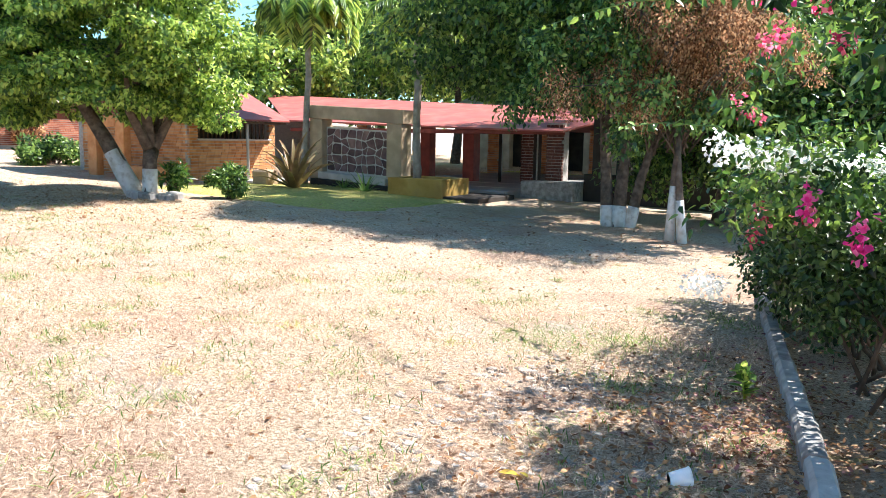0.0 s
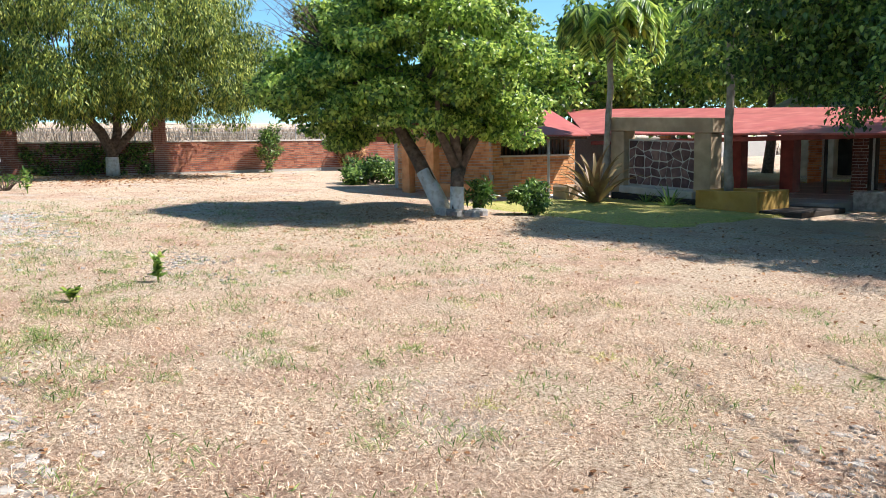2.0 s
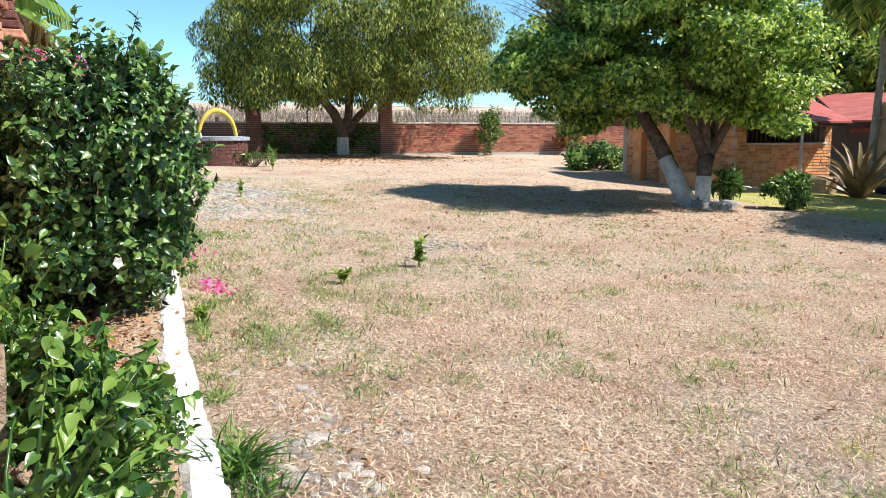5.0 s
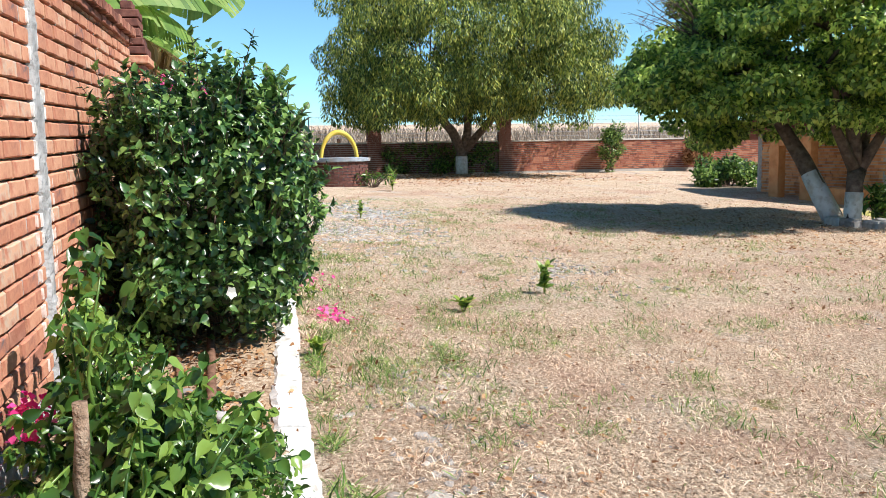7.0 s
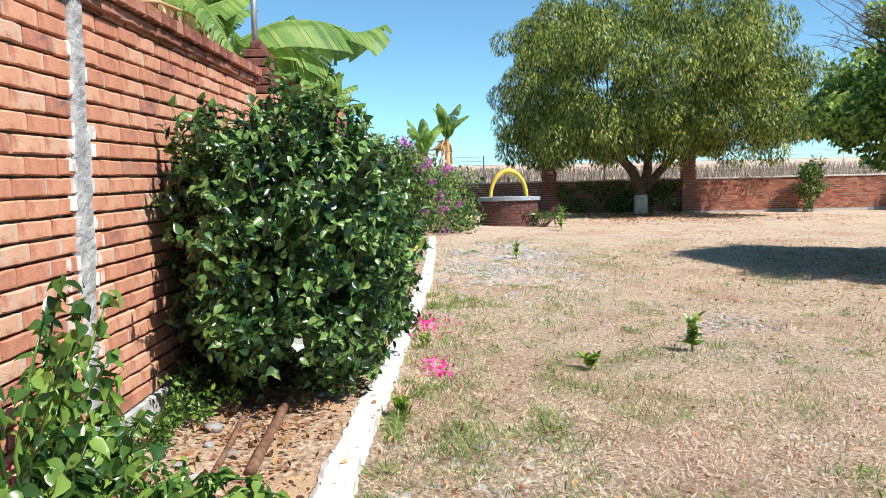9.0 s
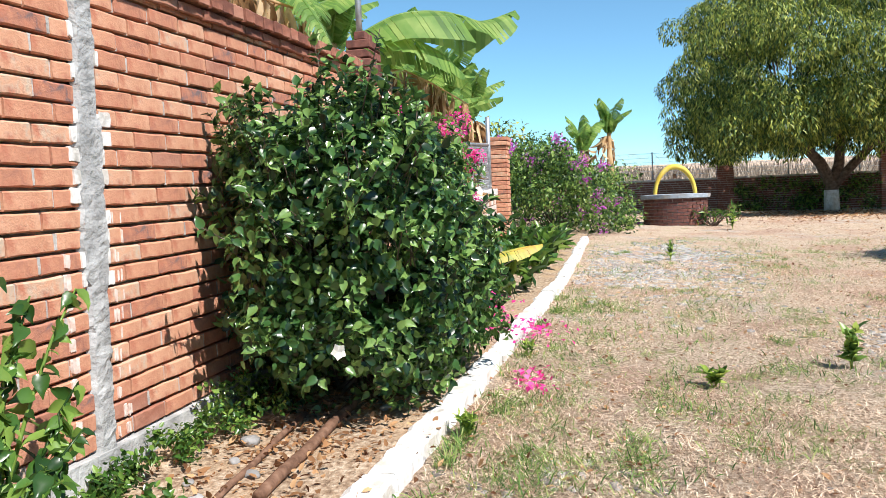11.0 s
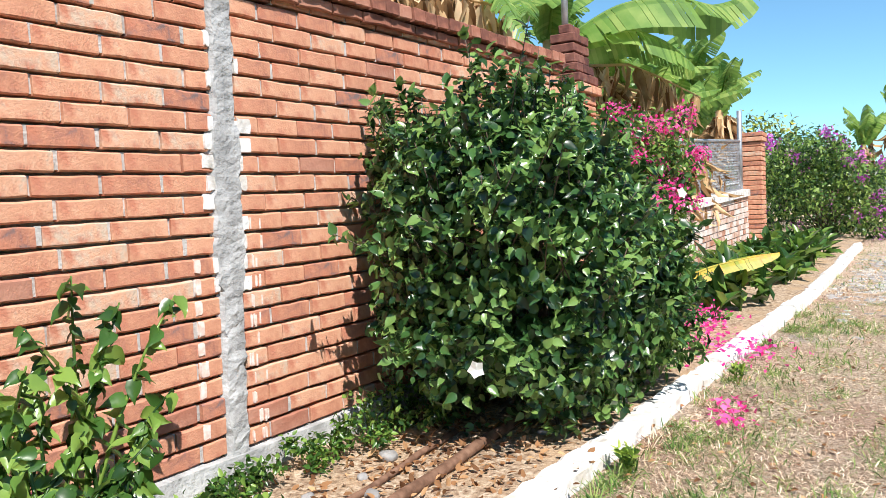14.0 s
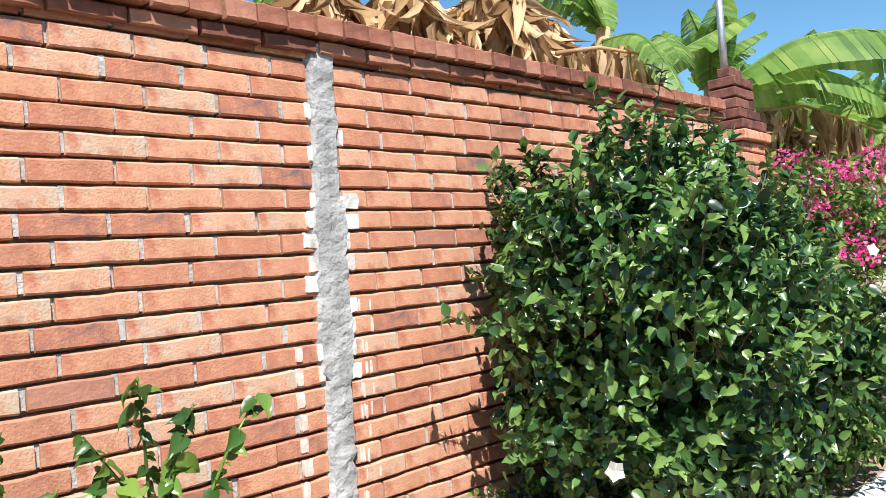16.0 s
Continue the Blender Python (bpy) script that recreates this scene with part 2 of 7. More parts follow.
def empty(name, loc, label, category, group="", kind="", rz=0.0):
    e = new(name)
    e.matrix_world = pose(*loc, 0, 0, rz)
    bpy.context.view_layer.update()
    return tagged(e, label, category, group, kind)


def mesh(name, verts, faces, smooth=False):
    me = bpy.data.meshes.new(name)
    me.from_pydata([tuple(v) for v in verts], [], [tuple(f) for f in faces])
    if smooth:
        me.shade_smooth()
    return me


def bm_mesh(name, bm, smooth=False):
    me = bpy.data.meshes.new(name)
    bm.normal_update()
    bm.to_mesh(me)
    bm.free()
    if smooth:
        me.shade_smooth()
    return me


def box(bm, x0, x1, y0, y1, z0, z1, bevel=0.0, jit=0.0, seg=1):
    r = bmesh.ops.create_cube(bm, size=1.0)
    vs = r["verts"]
    for v in vs:
        v.co = Vector(((x0 + x1) / 2 + v.co.x * (x1 - x0), (y0 + y1) / 2 + v.co.y * (y1 - y0), (z0 + z1) / 2 + v.co.z * (z1 - z0)))
        if jit:
            v.co += Vector((random.uniform(-jit, jit), random.uniform(-jit, jit), random.uniform(-jit, jit)))
    if bevel:
        es = list({e for v in vs for e in v.link_edges})
        bmesh.ops.bevel(bm, geom=es, offset=bevel, segments=seg, profile=0.6, affect="EDGES")


def boxmesh(name, x0, x1, y0, y1, z0, z1, bevel=0.01, jit=0.0, seg=1):
    bm = bmesh.new()
    box(bm, x0, x1, y0, y1, z0, z1, bevel, jit, seg)
    return bm_mesh(name, bm)


def part(name, bm, material, parent, label="", smooth=False):
    return obj(name, bm_mesh(name, bm, smooth), material, parent, label)


def tube(points, radii, sides=8, cap=True, wob=0.0):
    """Verts and faces of a tapered tube through points."""
    vs, fs = [], []
    pts = [Vector(p) for p in points]
    up = Vector((0.13, 0.31, 0.94)).normalized()
    for i, p in enumerate(pts):
        d = (pts[min(i + 1, len(pts) - 1)] - pts[max(i - 1, 0)]).normalized()
        a = d.cross(up)
        if a.length < 0.05:
            a = d.cross(Vector((1, 0, 0)))
        a.normalize()
        b = d.cross(a).normalized()
        for k in range(sides):
            th = 2 * math.pi * k / sides
            r = radii[i] * (1 + random.uniform(-wob, wob))
            vs.append(p + (a * math.cos(th) + b * math.sin(th)) * r)
    n = len(pts)
    for i in range(n - 1):
        for k in range(sides):
            k2 = (k + 1) % sides
            fs.append((i * sides + k, i * sides + k2, (i + 1) * sides + k2, (i + 1) * sides + k))
    if cap:
        fs.append(tuple(range(sides - 1, -1, -1)))
        fs.append(tuple(range((n - 1) * sides, n * sides)))
    return vs, fs


def tubemesh(name, runs, sides=8, wob=0.0):
    vs, fs = [], []
    for points, radii in runs:
        if not hasattr(radii, "__len__"):
            radii = [radii] * len(points)
        v, f = tube(points, radii, sides, True, wob)
        o = len(vs)
        vs += v
        fs += [tuple(i + o for i in q) for q in f]
    return mesh(name, vs, fs, True)


LEAF = np.array([(0, 0, 0), (0.5, 0, -0.05), (1, 0, -0.16), (0.28, 0.26, 0.05), (0.66, 0.20, 0.0), (0.28, -0.26, 0.05), (0.66, -0.20, 0.0)])
LEAF_F = [(0, 1, 4, 3), (1, 2, 4), (0, 5, 6, 1), (1, 6, 2)]
_w = ((0.18, 0.27, 0.0), (0.40, 0.33, -0.03), (0.65, 0.24, -0.08), (0.85, 0.11, -0.13))
FINE = np.array([(0, 0, 0)] + [(s, 0, z) for s, w, z in _w] + [(1, 0, -0.21)] + [(s - 0.03, w, z + 0.06 + 0.02 * (i % 2)) for i, (s, w, z) in enumerate(_w)] + [(s - 0.03, -w, z + 0.07 - 0.02 * (i % 2)) for i, (s, w, z) in enumerate(_w)])
FINE_F = [(0, 1, 6), (1, 2, 7, 6), (2, 3, 8, 7), (3, 4, 9, 8), (4, 5, 9), (0, 10, 1), (1, 10, 11, 2), (2, 11, 12, 3), (3, 12, 13, 4), (4, 13, 5)]
NARROW = LEAF * np.array([1, 0.5, 1])
QUAD = np.array([(0, -0.0, 0), (0.5, 0.26, 0.05), (1, 0, -0.08), (0.5, -0.26, 0.05)])
QUAD_F = [(0, 3, 2, 1)]
FOLD = np.array([(0, 0, 0), (0.42, 0.30, 0.08), (1, 0, -0.12), (0.42, -0.30, 0.08)])
FOLD_F = [(0, 2, 1), (0, 3, 2)]
BLADE = np.array([(0, -0.04, 0), (0, 0.04, 0), (1, 0, 0.0)])
BLADE_F = [(0, 1, 2)]
PETAL = np.array([(0, 0, 0), (0.6, 0.42, 0.12), (1.0, 0.0, 0.0), (0.6, -0.42, 0.12)])


def leaves(name, pos, dirs, ups, sizes, template=LEAF, faces=LEAF_F):
    """One mesh of many leaves: bases, directions, rough normals and lengths."""
    pos, d, u = np.asarray(pos, float), np.asarray(dirs, float), np.asarray(ups, float)
    s = np.asarray(sizes, float)[:, None]
    d = d / (np.linalg.norm(d, axis=1, keepdims=True) + 1e-9)
    y = np.cross(u, d)
    y /= np.linalg.norm(y, axis=1, keepdims=True) + 1e-9
    z = np.cross(d, y)
    n, k = len(pos), len(template)
    V = (pos[:, None, :] + s[:, None, :] * (template[None, :, 0:1] * d[:, None, :] + template[None, :, 1:2] * y[:, None, :] + template[None, :, 2:3] * z[:, None, :])).reshape(-1, 3)
    me = bpy.data.meshes.new(name)
    loops = np.concatenate([np.array(f) for f in faces])
    per = len(loops)
    L = (np.arange(n)[:, None] * k + loops[None, :]).reshape(-1)
    sizes_f = np.array([len(f) for f in faces])
    starts = np.concatenate([[0], np.cumsum(sizes_f)[:-1]])
    S = (np.arange(n)[:, None] * per + starts[None, :]).reshape(-1)
    me.vertices.add(len(V))
    me.vertices.foreach_set("co", V.astype(np.float32).ravel())
    me.loops.add(len(L))
    me.loops.foreach_set("vertex_index", L.astype(np.int32))
    me.polygons.add(len(S))
    me.polygons.foreach_set("loop_start", S.astype(np.int32))
    me.update(calc_edges=True)
    me.validate()
    return me


RNG = np.random.RandomState(7)


def unit(n, rng):
    v = rng.normal(size=(n, 3))
    return v / np.linalg.norm(v, axis=1, keepdims=True)


def clumps(centres, radii, n, rng, size, droop=0.3, shell=0.55, squash=0.8, outward=0.3):
    """Leaf places on the skins of many clumps: positions, directions, normals, sizes."""
    centres, radii = np.asarray(centres, float), np.asarray(radii, float)
    w = radii ** 2
    k = rng.choice(len(centres), n, p=w / w.sum())
    v = unit(n, rng)
    r = shell + (1 - shell) * rng.rand(n) ** 0.6
    off = v * (radii[k] * r)[:, None]
    off[:, 2] *= squash
    p = centres[k] + off
    d = outward * v + unit(n, rng) * 0.75
    d[:, 2] -= droop + 0.1
    up = v * 0.8 + unit(n, rng) * 0.5
    up[:, 2] += 0.55
    return p, d, up, size * (0.65 + 0.7 * rng.rand(n))


def crown_centres(c, R, n, rng, rad, low=-0.6, noise_=0.25):
    """Clump centres filling an uneven ellipsoid of radii R round c."""
    out = []
    while len(out) < n:
        v = rng.normal(size=3)
        v /= np.linalg.norm(v)
        if v[2] < low:
            continue
        r = (0.45 + 0.55 * rng.rand() ** 0.5) * (1 + noise_ * rng.uniform(-1, 1))
        out.append(np.array(c) + v * np.array(R) * r)
    return np.array(out), rad * (0.6 + 0.8 * rng.rand(n))


def limbs(base, tops, r0, rng, mid=0.45):
    """Runs of bent limbs from one base to the given tops."""
    runs = []
    b = Vector(base)
    for tp in tops:
        tp = Vector(tp)
        m = b.lerp(tp, mid) + Vector(rng.uniform(-0.15, 0.15, 3)) * (tp - b).length * 0.35
        q = b.lerp(tp, 0.75) + Vector(rng.uniform(-0.1, 0.1, 3)) * (tp - b).length * 0.3
        runs.append(([b, m, q, tp], [r0, r0 * 0.65, r0 * 0.4, r0 * 0.12]))
    return runs

# ---- ground ----
def ground_material():
    m = bpy.data.materials.new("dry_lot_soil")
    m.use_nodes = True
    t = m.node_tree
    b = t.nodes["Principled BSDF"]
    b.inputs["Roughness"].default_value = 0.95
    b.inputs["Specular IOR Level"].default_value = 0.1
    co = t.nodes.new("ShaderNodeTexCoord")

    def noise_node(scale, detail=6.0, rough=0.6):
        n = t.nodes.new("ShaderNodeTexNoise")
        n.inputs["Scale"].default_value, n.inputs["Detail"].default_value, n.inputs["Roughness"].default_value = scale, detail, rough
        t.links.new(co.outputs["Object"], n.inputs["Vector"])
        return n.outputs["Fac"]

    def ramp(fac, stops):
        r = t.nodes.new("ShaderNodeValToRGB")
        while len(r.color_ramp.elements) < len(stops):
            r.color_ramp.elements.new(0.5)
        for e, (p, c) in zip(r.color_ramp.elements, stops):
            e.position, e.color = p, (*c, 1)
        t.links.new(fac, r.inputs["Fac"])
        return r.outputs["Color"]

    def blend(fac, a, c):
        x = t.nodes.new("ShaderNodeMixRGB")
        t.links.new(fac, x.inputs[0])
        t.links.new(a, x.inputs[1])
        t.links.new(c, x.inputs[2])
        return x.outputs[0]

    straw = ramp(noise_node(38, 8, 0.8), [(0.38, (0.14, 0.088, 0.055)), (0.46, (0.45, 0.33, 0.228)), (0.53, (0.71, 0.55, 0.405)), (0.61, (0.85, 0.73, 0.58))])
    dust = ramp(noise_node(18, 9, 0.8), [(0.38, (0.24, 0.195, 0.165)), (0.51, (0.52, 0.45, 0.39)), (0.63, (0.70, 0.64, 0.57))])
    red = ramp(noise_node(32, 8, 0.8), [(0.38, (0.20, 0.11, 0.08)), (0.52, (0.58, 0.395, 0.285)), (0.63, (0.77, 0.60, 0.465))])
    green = ramp(noise_node(32, 8, 0.8), [(0.36, (0.09, 0.11, 0.03)), (0.52, (0.28, 0.28, 0.10)), (0.66, (0.50, 0.45, 0.23))])
    c = blend(ramp(noise_node(0.55, 6, 0.65), [(0.55, (0, 0, 0)), (0.70, (1, 1, 1))]), straw, dust)
    c = blend(ramp(noise_node(0.8, 5, 0.6), [(0.48, (0, 0, 0)), (0.62, (1, 1, 1))]), c, red)
    c = blend(ramp(noise_node(1.4, 6, 0.7), [(0.61, (0, 0, 0)), (0.69, (1, 1, 1))]), c, green)
    t.links.new(c, b.inputs["Base Color"])
    bp = t.nodes.new("ShaderNodeBump")
    bp.inputs["Strength"].default_value, bp.inputs["Distance"].default_value = 1.0, 0.045
    t.links.new(noise_node(36, 9, 0.8), bp.inputs["Height"])
    t.links.new(bp.outputs[0], b.inputs["Normal"])
    return m


SOIL = ground_material()


def axis_steps(near0, near1, step, far0, far1):
    a = list(np.arange(near0, near1 + 1e-6, step))
    s, x = step, near0
    while x > far0:
        s *= 1.25
        x -= s
        a.insert(0, x)
    s, x = step, near1
    while x < far1:
        s *= 1.25
        x += s
        a.append(x)
    return a


def field_rise(x):
    return min(0.046 * (-40 - x), 17.0) if x < -40 else 0.0


def build_ground():
    xs, ys = axis_steps(-14, 3, 0.14, -900, 700), axis_steps(-1.5, 14, 0.14, -700, 900)
    vs, fs = [], []
    for y in ys:
        for x in xs:
            fade = 1.0 if abs(x) < 45 and abs(y) < 45 else 0.0
            z = G(x, y) + fade * (0.022 * noise.noise((x * 1.1, y * 1.1, 0)) + 0.014 * noise.noise((x * 3.7, y * 3.7, 3)))
            # open fields rise gently beyond the far wall
            if x < -40:
                z += field_rise(x)
            vs.append((x, y, z))
    n = len(xs)
    for j in range(len(ys) - 1):
        for i in range(n - 1):
            fs.append((j * n + i, j * n + i + 1, (j + 1) * n + i + 1, (j + 1) * n + i))
    g = obj("ground", mesh("ground", vs, fs, True), SOIL)
    return tagged(g, "dry trodden lot of straw, dust and patchy grass", "ground", kind="structure")


build_ground()


# ---- brick boundary wall beside the path ----
WY = -0.80          # face of the wall
W_X0, W_X1 = -3.6, -10.15


def wall_bottom(x):
    return 0.437 - 0.0135 * (x + 6.2)


def wall_top(x):
    return 2.545 - 0.042 * (x + 6.2)


COURSES = 24


def course_z(k, x):
    return wall_bottom(x) + (wall_top(x) - wall_bottom(x)) * k / COURSES


def brick_mesh(name, w, d, h, rng):
    """A hand-made brick, worn and uneven along its edges; origin at the middle of its outer face."""
    bm = bmesh.new()
    n = 5 if w > 0.12 else 3
    rows = []
    for i in range(n):
        end = i in (0, n - 1)
        x = -w / 2 + w * i / (n - 1) + (rng.uniform(-0.004, 0.004) if end else rng.uniform(-0.012, 0.012))
        inn = 0.003 if end else 0.0
        j = lambda a: rng.uniform(-a, a)
        b0, b1 = 0.004 + abs(j(0.004)), 0.004 + abs(j(0.004))
        lo, hi = -h / 2 + j(0.002), h / 2 + j(0.002)
        rows.append([bm.verts.new(p) for p in ((x, -d, lo), (x, -b0 - inn, lo), (x, j(0.0015) - inn, lo + b0), (x, j(0.0015) - inn, hi - b1), (x, -b1 - inn, hi), (x, -d, hi))])
    for a, b in zip(rows, rows[1:]):
        for k in range(5):
            bm.faces.new((a[k], a[k + 1], b[k + 1], b[k]))
    bm.faces.new(rows[0][::-1])
    bm.faces.new(rows[-1])
    bmesh.ops.recalc_face_normals(bm, faces=bm.faces)
    return bm_mesh(name, bm)


def build_wall():
    back = []
    fs = []
    xs = np.linspace(9.0, W_X1, 12)
    for x in xs:
        lo, hi = G(x, WY) - 0.5, wall_top(x)
        for (y, z) in ((WY - 0.048, lo), (WY - 0.048, hi), (WY - 0.16, hi), (WY - 0.16, lo)):
            back.append((x, y, z))
    for i in range(len(xs) - 1):
        for k in range(4):
            a, b2 = i * 4 + k, i * 4 + (k + 1) % 4
            fs.append((a, b2, b2 + 4, a + 4))
    fs += [(0, 3, 2, 1), tuple(len(back) - 4 + k for k in range(4))]
    w = obj("wall_south", mesh("wall_south", back, fs), MORTAR)
    tagged(w, "orange handmade brick boundary wall with grey mortar joints", "wall", kind="structure")
    # plinth of cement
    pv, pf = [], []
    xs = np.linspace(9.0, W_X1, 60)
    for x in xs:
        b = wall_bottom(x) + 0.012 * noise.noise((x * 5, 0, 0))
        o = 0.035 + 0.012 * noise.noise((x * 3, 4, 0))
        for (y, z) in ((WY - 0.045, b), (WY + o * 0.6, b - 0.012), (WY + o + 0.015, G(x, WY) - 0.2), (WY - 0.03, G(x, WY) - 0.2)):
            pv.append((x, y, z))
    for i in range(len(xs) - 1):
        for k in range(4):
            a, b2 = i * 4 + k, i * 4 + (k + 1) % 4
            pf.append((a, b2, b2 + 4, a + 4))
    obj("plinth", mesh("plinth", pv, pf), CONCRETE, w, "rough grey cement plinth")
    # cement pilaster poured between the brick panels
    vs, fs2 = [], []
    n = 70
    for i in range(n):
        k = i / (n - 1)
        z = wall_bottom(-6.2) - 0.22 + k * (wall_top(-6.2) - wall_bottom(-6.2) + 0.2)
        wob = lambda s: 0.018 * noise.noise((s, z * 7, 2)) + 0.02 * noise.noise((s, z * 24, 5))
        wide = 0.098 if 0.42 < k < 0.72 else 0.076
        for x, y in ((-6.2 + wide + wob(1), WY - 0.02), (-6.2 + wide - 0.022 + wob(1), WY + 0.012 + wob(7) * 0.4), (-6.2 + 0.01, WY + 0.016 + wob(4) * 0.5), (-6.2 - wide + 0.022 + wob(9), WY + 0.012 + wob(8) * 0.4), (-6.2 - wide + wob(9), WY - 0.02)):
            vs.append((x, y, z))
    for i in range(n - 1):
        for k in range(4):
            fs2.append((i * 5 + k, i * 5 + k + 1, i * 5 + k + 6, i * 5 + k + 5))
    obj("pilaster", mesh("pilaster", vs, fs2), CONCRETE, w, "rough grey cement pilaster strip")
    return w


WALL = build_wall()


# ---- far boundary wall, its pillars and fence ----
FX = -37.0


def brick_rows(y0, y1, zlo, zhi, face, axis, rng, length=0.27, pitch=0.089, depth=0.10, fill=0.82, skip=None):
    """Verts and faces of a joined panel of bricks along one axis; zlo and zhi are functions along it."""
    vs, fs = [], []
    mid = (y0 + y1) / 2
    rows = max(1, int(round((zhi(mid) - zlo(mid)) / pitch)))
    sgn = 1 if y1 > y0 else -1
    for k in range(rows):
        u = y0 - sgn * rng.uniform(0, length)
        while (u - y1) * sgn < 0:
            a, b = max(min(u, u + sgn * (length - 0.016)), min(y0, y1)), min(max(u, u + sgn * (length - 0.016)), max(y0, y1))
            u += sgn * length
            if b - a < 0.03 or (skip and skip(a, b)):
                continue
            o = len(vs)
            out = rng.uniform(-0.006, 0.008)
            for w in (a, b):
                h = (zhi(w) - zlo(w)) / rows
                lo = zlo(w) + k * h + (1 - fill) * h / 2
                hi = lo + fill * h
                for d, z in ((face[0] + face[1] * (out - depth), lo), (face[0] + face[1] * out, lo), (face[0] + face[1] * out, hi), (face[0] + face[1] * (out - depth), hi)):
                    vs.append((w, d, z) if axis == "x" else (d, w, z))
            fs += [tuple(o + i for i in q) for q in ((0, 1, 2, 3), (7, 6, 5, 4), (1, 5, 6, 2), (3, 2, 6, 7), (0, 4, 5, 1))]
    return vs, fs


def build_far_wall():
    rng = np.random.RandomState(11)
    w = obj("wall_west", boxmesh("wall_west", FX - 0.16, FX - 0.02, -14, 62, 0.2, 2.14, 0.0), MORTAR)
    tagged(w, "low brick wall closing the far side, pale top course", "wall", kind="structure")
    # stretch below y 11.8: the feathery tree's shade painted in with darker brick
    for a, b, m in ((11.8, 40, FARBRICK), (-2.0, 11.8, PIERBRICK)):
        v, f = brick_rows(a, b, lambda u: 0.80, lambda u: 2.14, (FX, 1), "y", rng, fill=0.74)
        tagged(obj("brick_face", mesh("brick_face", v, f), m, w), kind="stuff")
    obj("coping", boxmesh("coping", FX - 0.2, FX + 0.04, -14, 62, 2.144, 2.215, 0.01), PAVING, w, "cream cement coping strip")
    # fence on top: posts and strands
    runs = [([(FX - 0.09, u, 2.2), (FX - 0.09, u, 3.35)], 0.03) for u in np.arange(-2, 44, 2.6)]
    fence = empty("wire_fence", (FX - 0.09, 14, 2.2), "thin grey wire fence standing on the low wall", "fence")
    for run in runs:
        obj("post", tubemesh("post", [run], 5), METAL, fence)
    runs = [([(FX - 0.09, -2, z), (FX - 0.09, 44, z)], 0.008) for z in np.arange(2.4, 3.4, 0.18)]
    runs += [([(FX - 0.09, u, 2.25), (FX - 0.09, u + 1.0, 3.3)], 0.006) for u in np.arange(-2, 43, 0.35)]
    runs += [([(FX - 0.09, u + 1.0, 2.25), (FX - 0.09, u, 3.3)], 0.006) for u in np.arange(-2, 43, 0.35)]
    tagged(obj("wire", tubemesh("wire", runs, 3), METAL, fence), kind="stuff")
    for y, wd, top in ((6.0, 0.62, 3.9), (12.0, 0.60, 3.75), (22.4, 0.5, 3.3), (32.0, 0.5, 3.3)):
        e = empty("brick_pillar", (FX + 0.15, y, 0.8), "dark red brick pillar of the far boundary wall", "pillar", "pillars of the far wall")
        obj("core", boxmesh("core", FX - 0.12, FX + 0.13, y - wd / 2 + 0.02, y + wd / 2 - 0.02, 0.5, top, 0.0), MORTAR, e)
        v, f = brick_rows(y - wd / 2, y + wd / 2, lambda u: 0.8, lambda u: top, (FX + 0.16, 1), "y", rng, depth=0.32)
        tagged(obj("brick_face", mesh("brick_face", v, f), PIERBRICK, e), kind="stuff")
        obj("cap", boxmesh("cap", FX - 0.2, FX + 0.24, y - wd / 2 - 0.06, y + wd / 2 + 0.06, top, top + 0.1, 0.02), BRICKDARK, e)


build_far_wall()


# ---- plants: general builders ----
def plant(name, base, label, category, group=""):
    return empty(name, base, label, category, group)


def tree(base, label, trunk_runs, crown, leaf_material, leaf_size, n, rng, template=QUAD, faces=QUAD_F, droop=0.3, white=0.0, shell=0.5, squash=0.8, twig=True, bark=None, band=0.78):
    e = plant("tree", base, label, "tree")
    tr = obj("trunk", tubemesh("trunk", trunk_runs, 10, 0.06), bark or BARK, e)
    if white:
        runs = []
        for pts, rad in trunk_runs[:white]:
            a, b = Vector(pts[0]), Vector(pts[1])
            runs.append(([a, a.lerp(b, 0.33), a.lerp(b, band)], [rad[0] * 1.06, (rad[0] * 0.67 + rad[1] * 0.33) * 1.06, (rad[0] * (1 - band) + rad[1] * band) * 1.06]))
        obj("painted_band", tubemesh("painted_band", runs, 10, 0.04), LIME, e, "white lime band on the trunk")
    cc, rr = crown
    if twig:
        runs = []
        tops = [Vector(r[0][-1]) for r in trunk_runs[:7]]
        for c in cc[:: max(1, len(cc) // 45)]:
            c = Vector(c)
            s = min(tops, key=lambda q: (q - c).length)
            m = s.lerp(c, 0.5) + Vector(rng.uniform(-0.15, 0.15, 3))
            runs.append(([s, m, c], [0.05, 0.035, 0.012]))
        tagged(obj("branchwork", tubemesh("branchwork", runs, 5), bark or BARK, e), kind="stuff")
    p = clumps(cc, rr, n, rng, leaf_size, droop, shell, squash)
    obj("crown", leaves("crown", *p, template, faces), leaf_material, e)
    return e


# ---- broad tree with lime-washed trunks, in front of the house ----
rng = np.random.RandomState(21)
b1 = (-15.35, 11.62, G(-15.35, 11.62) - 0.05)
b2 = (-14.85, 11.55, G(-14.85, 11.55) - 0.05)
fork = (-15.0, 11.75, 1.05)
t1_runs = [([b1, (-16.0, 11.3, 1.35), (-16.5, 11.2, 2.0), (-17.0, 10.9, 2.9)], [0.20, 0.16, 0.13, 0.07]),
           ([b2, (-14.86, 11.6, 0.9), (-15.0, 11.75, 1.1)], [0.16, 0.15, 0.17])]
t1_runs += limbs(fork, [(-15.9, 12.4, 3.2), (-14.4, 12.6, 3.1), (-14.6, 10.6, 3.0), (-16.2, 13.2, 2.9), (-15.2, 11.2, 3.8)], 0.13, rng)
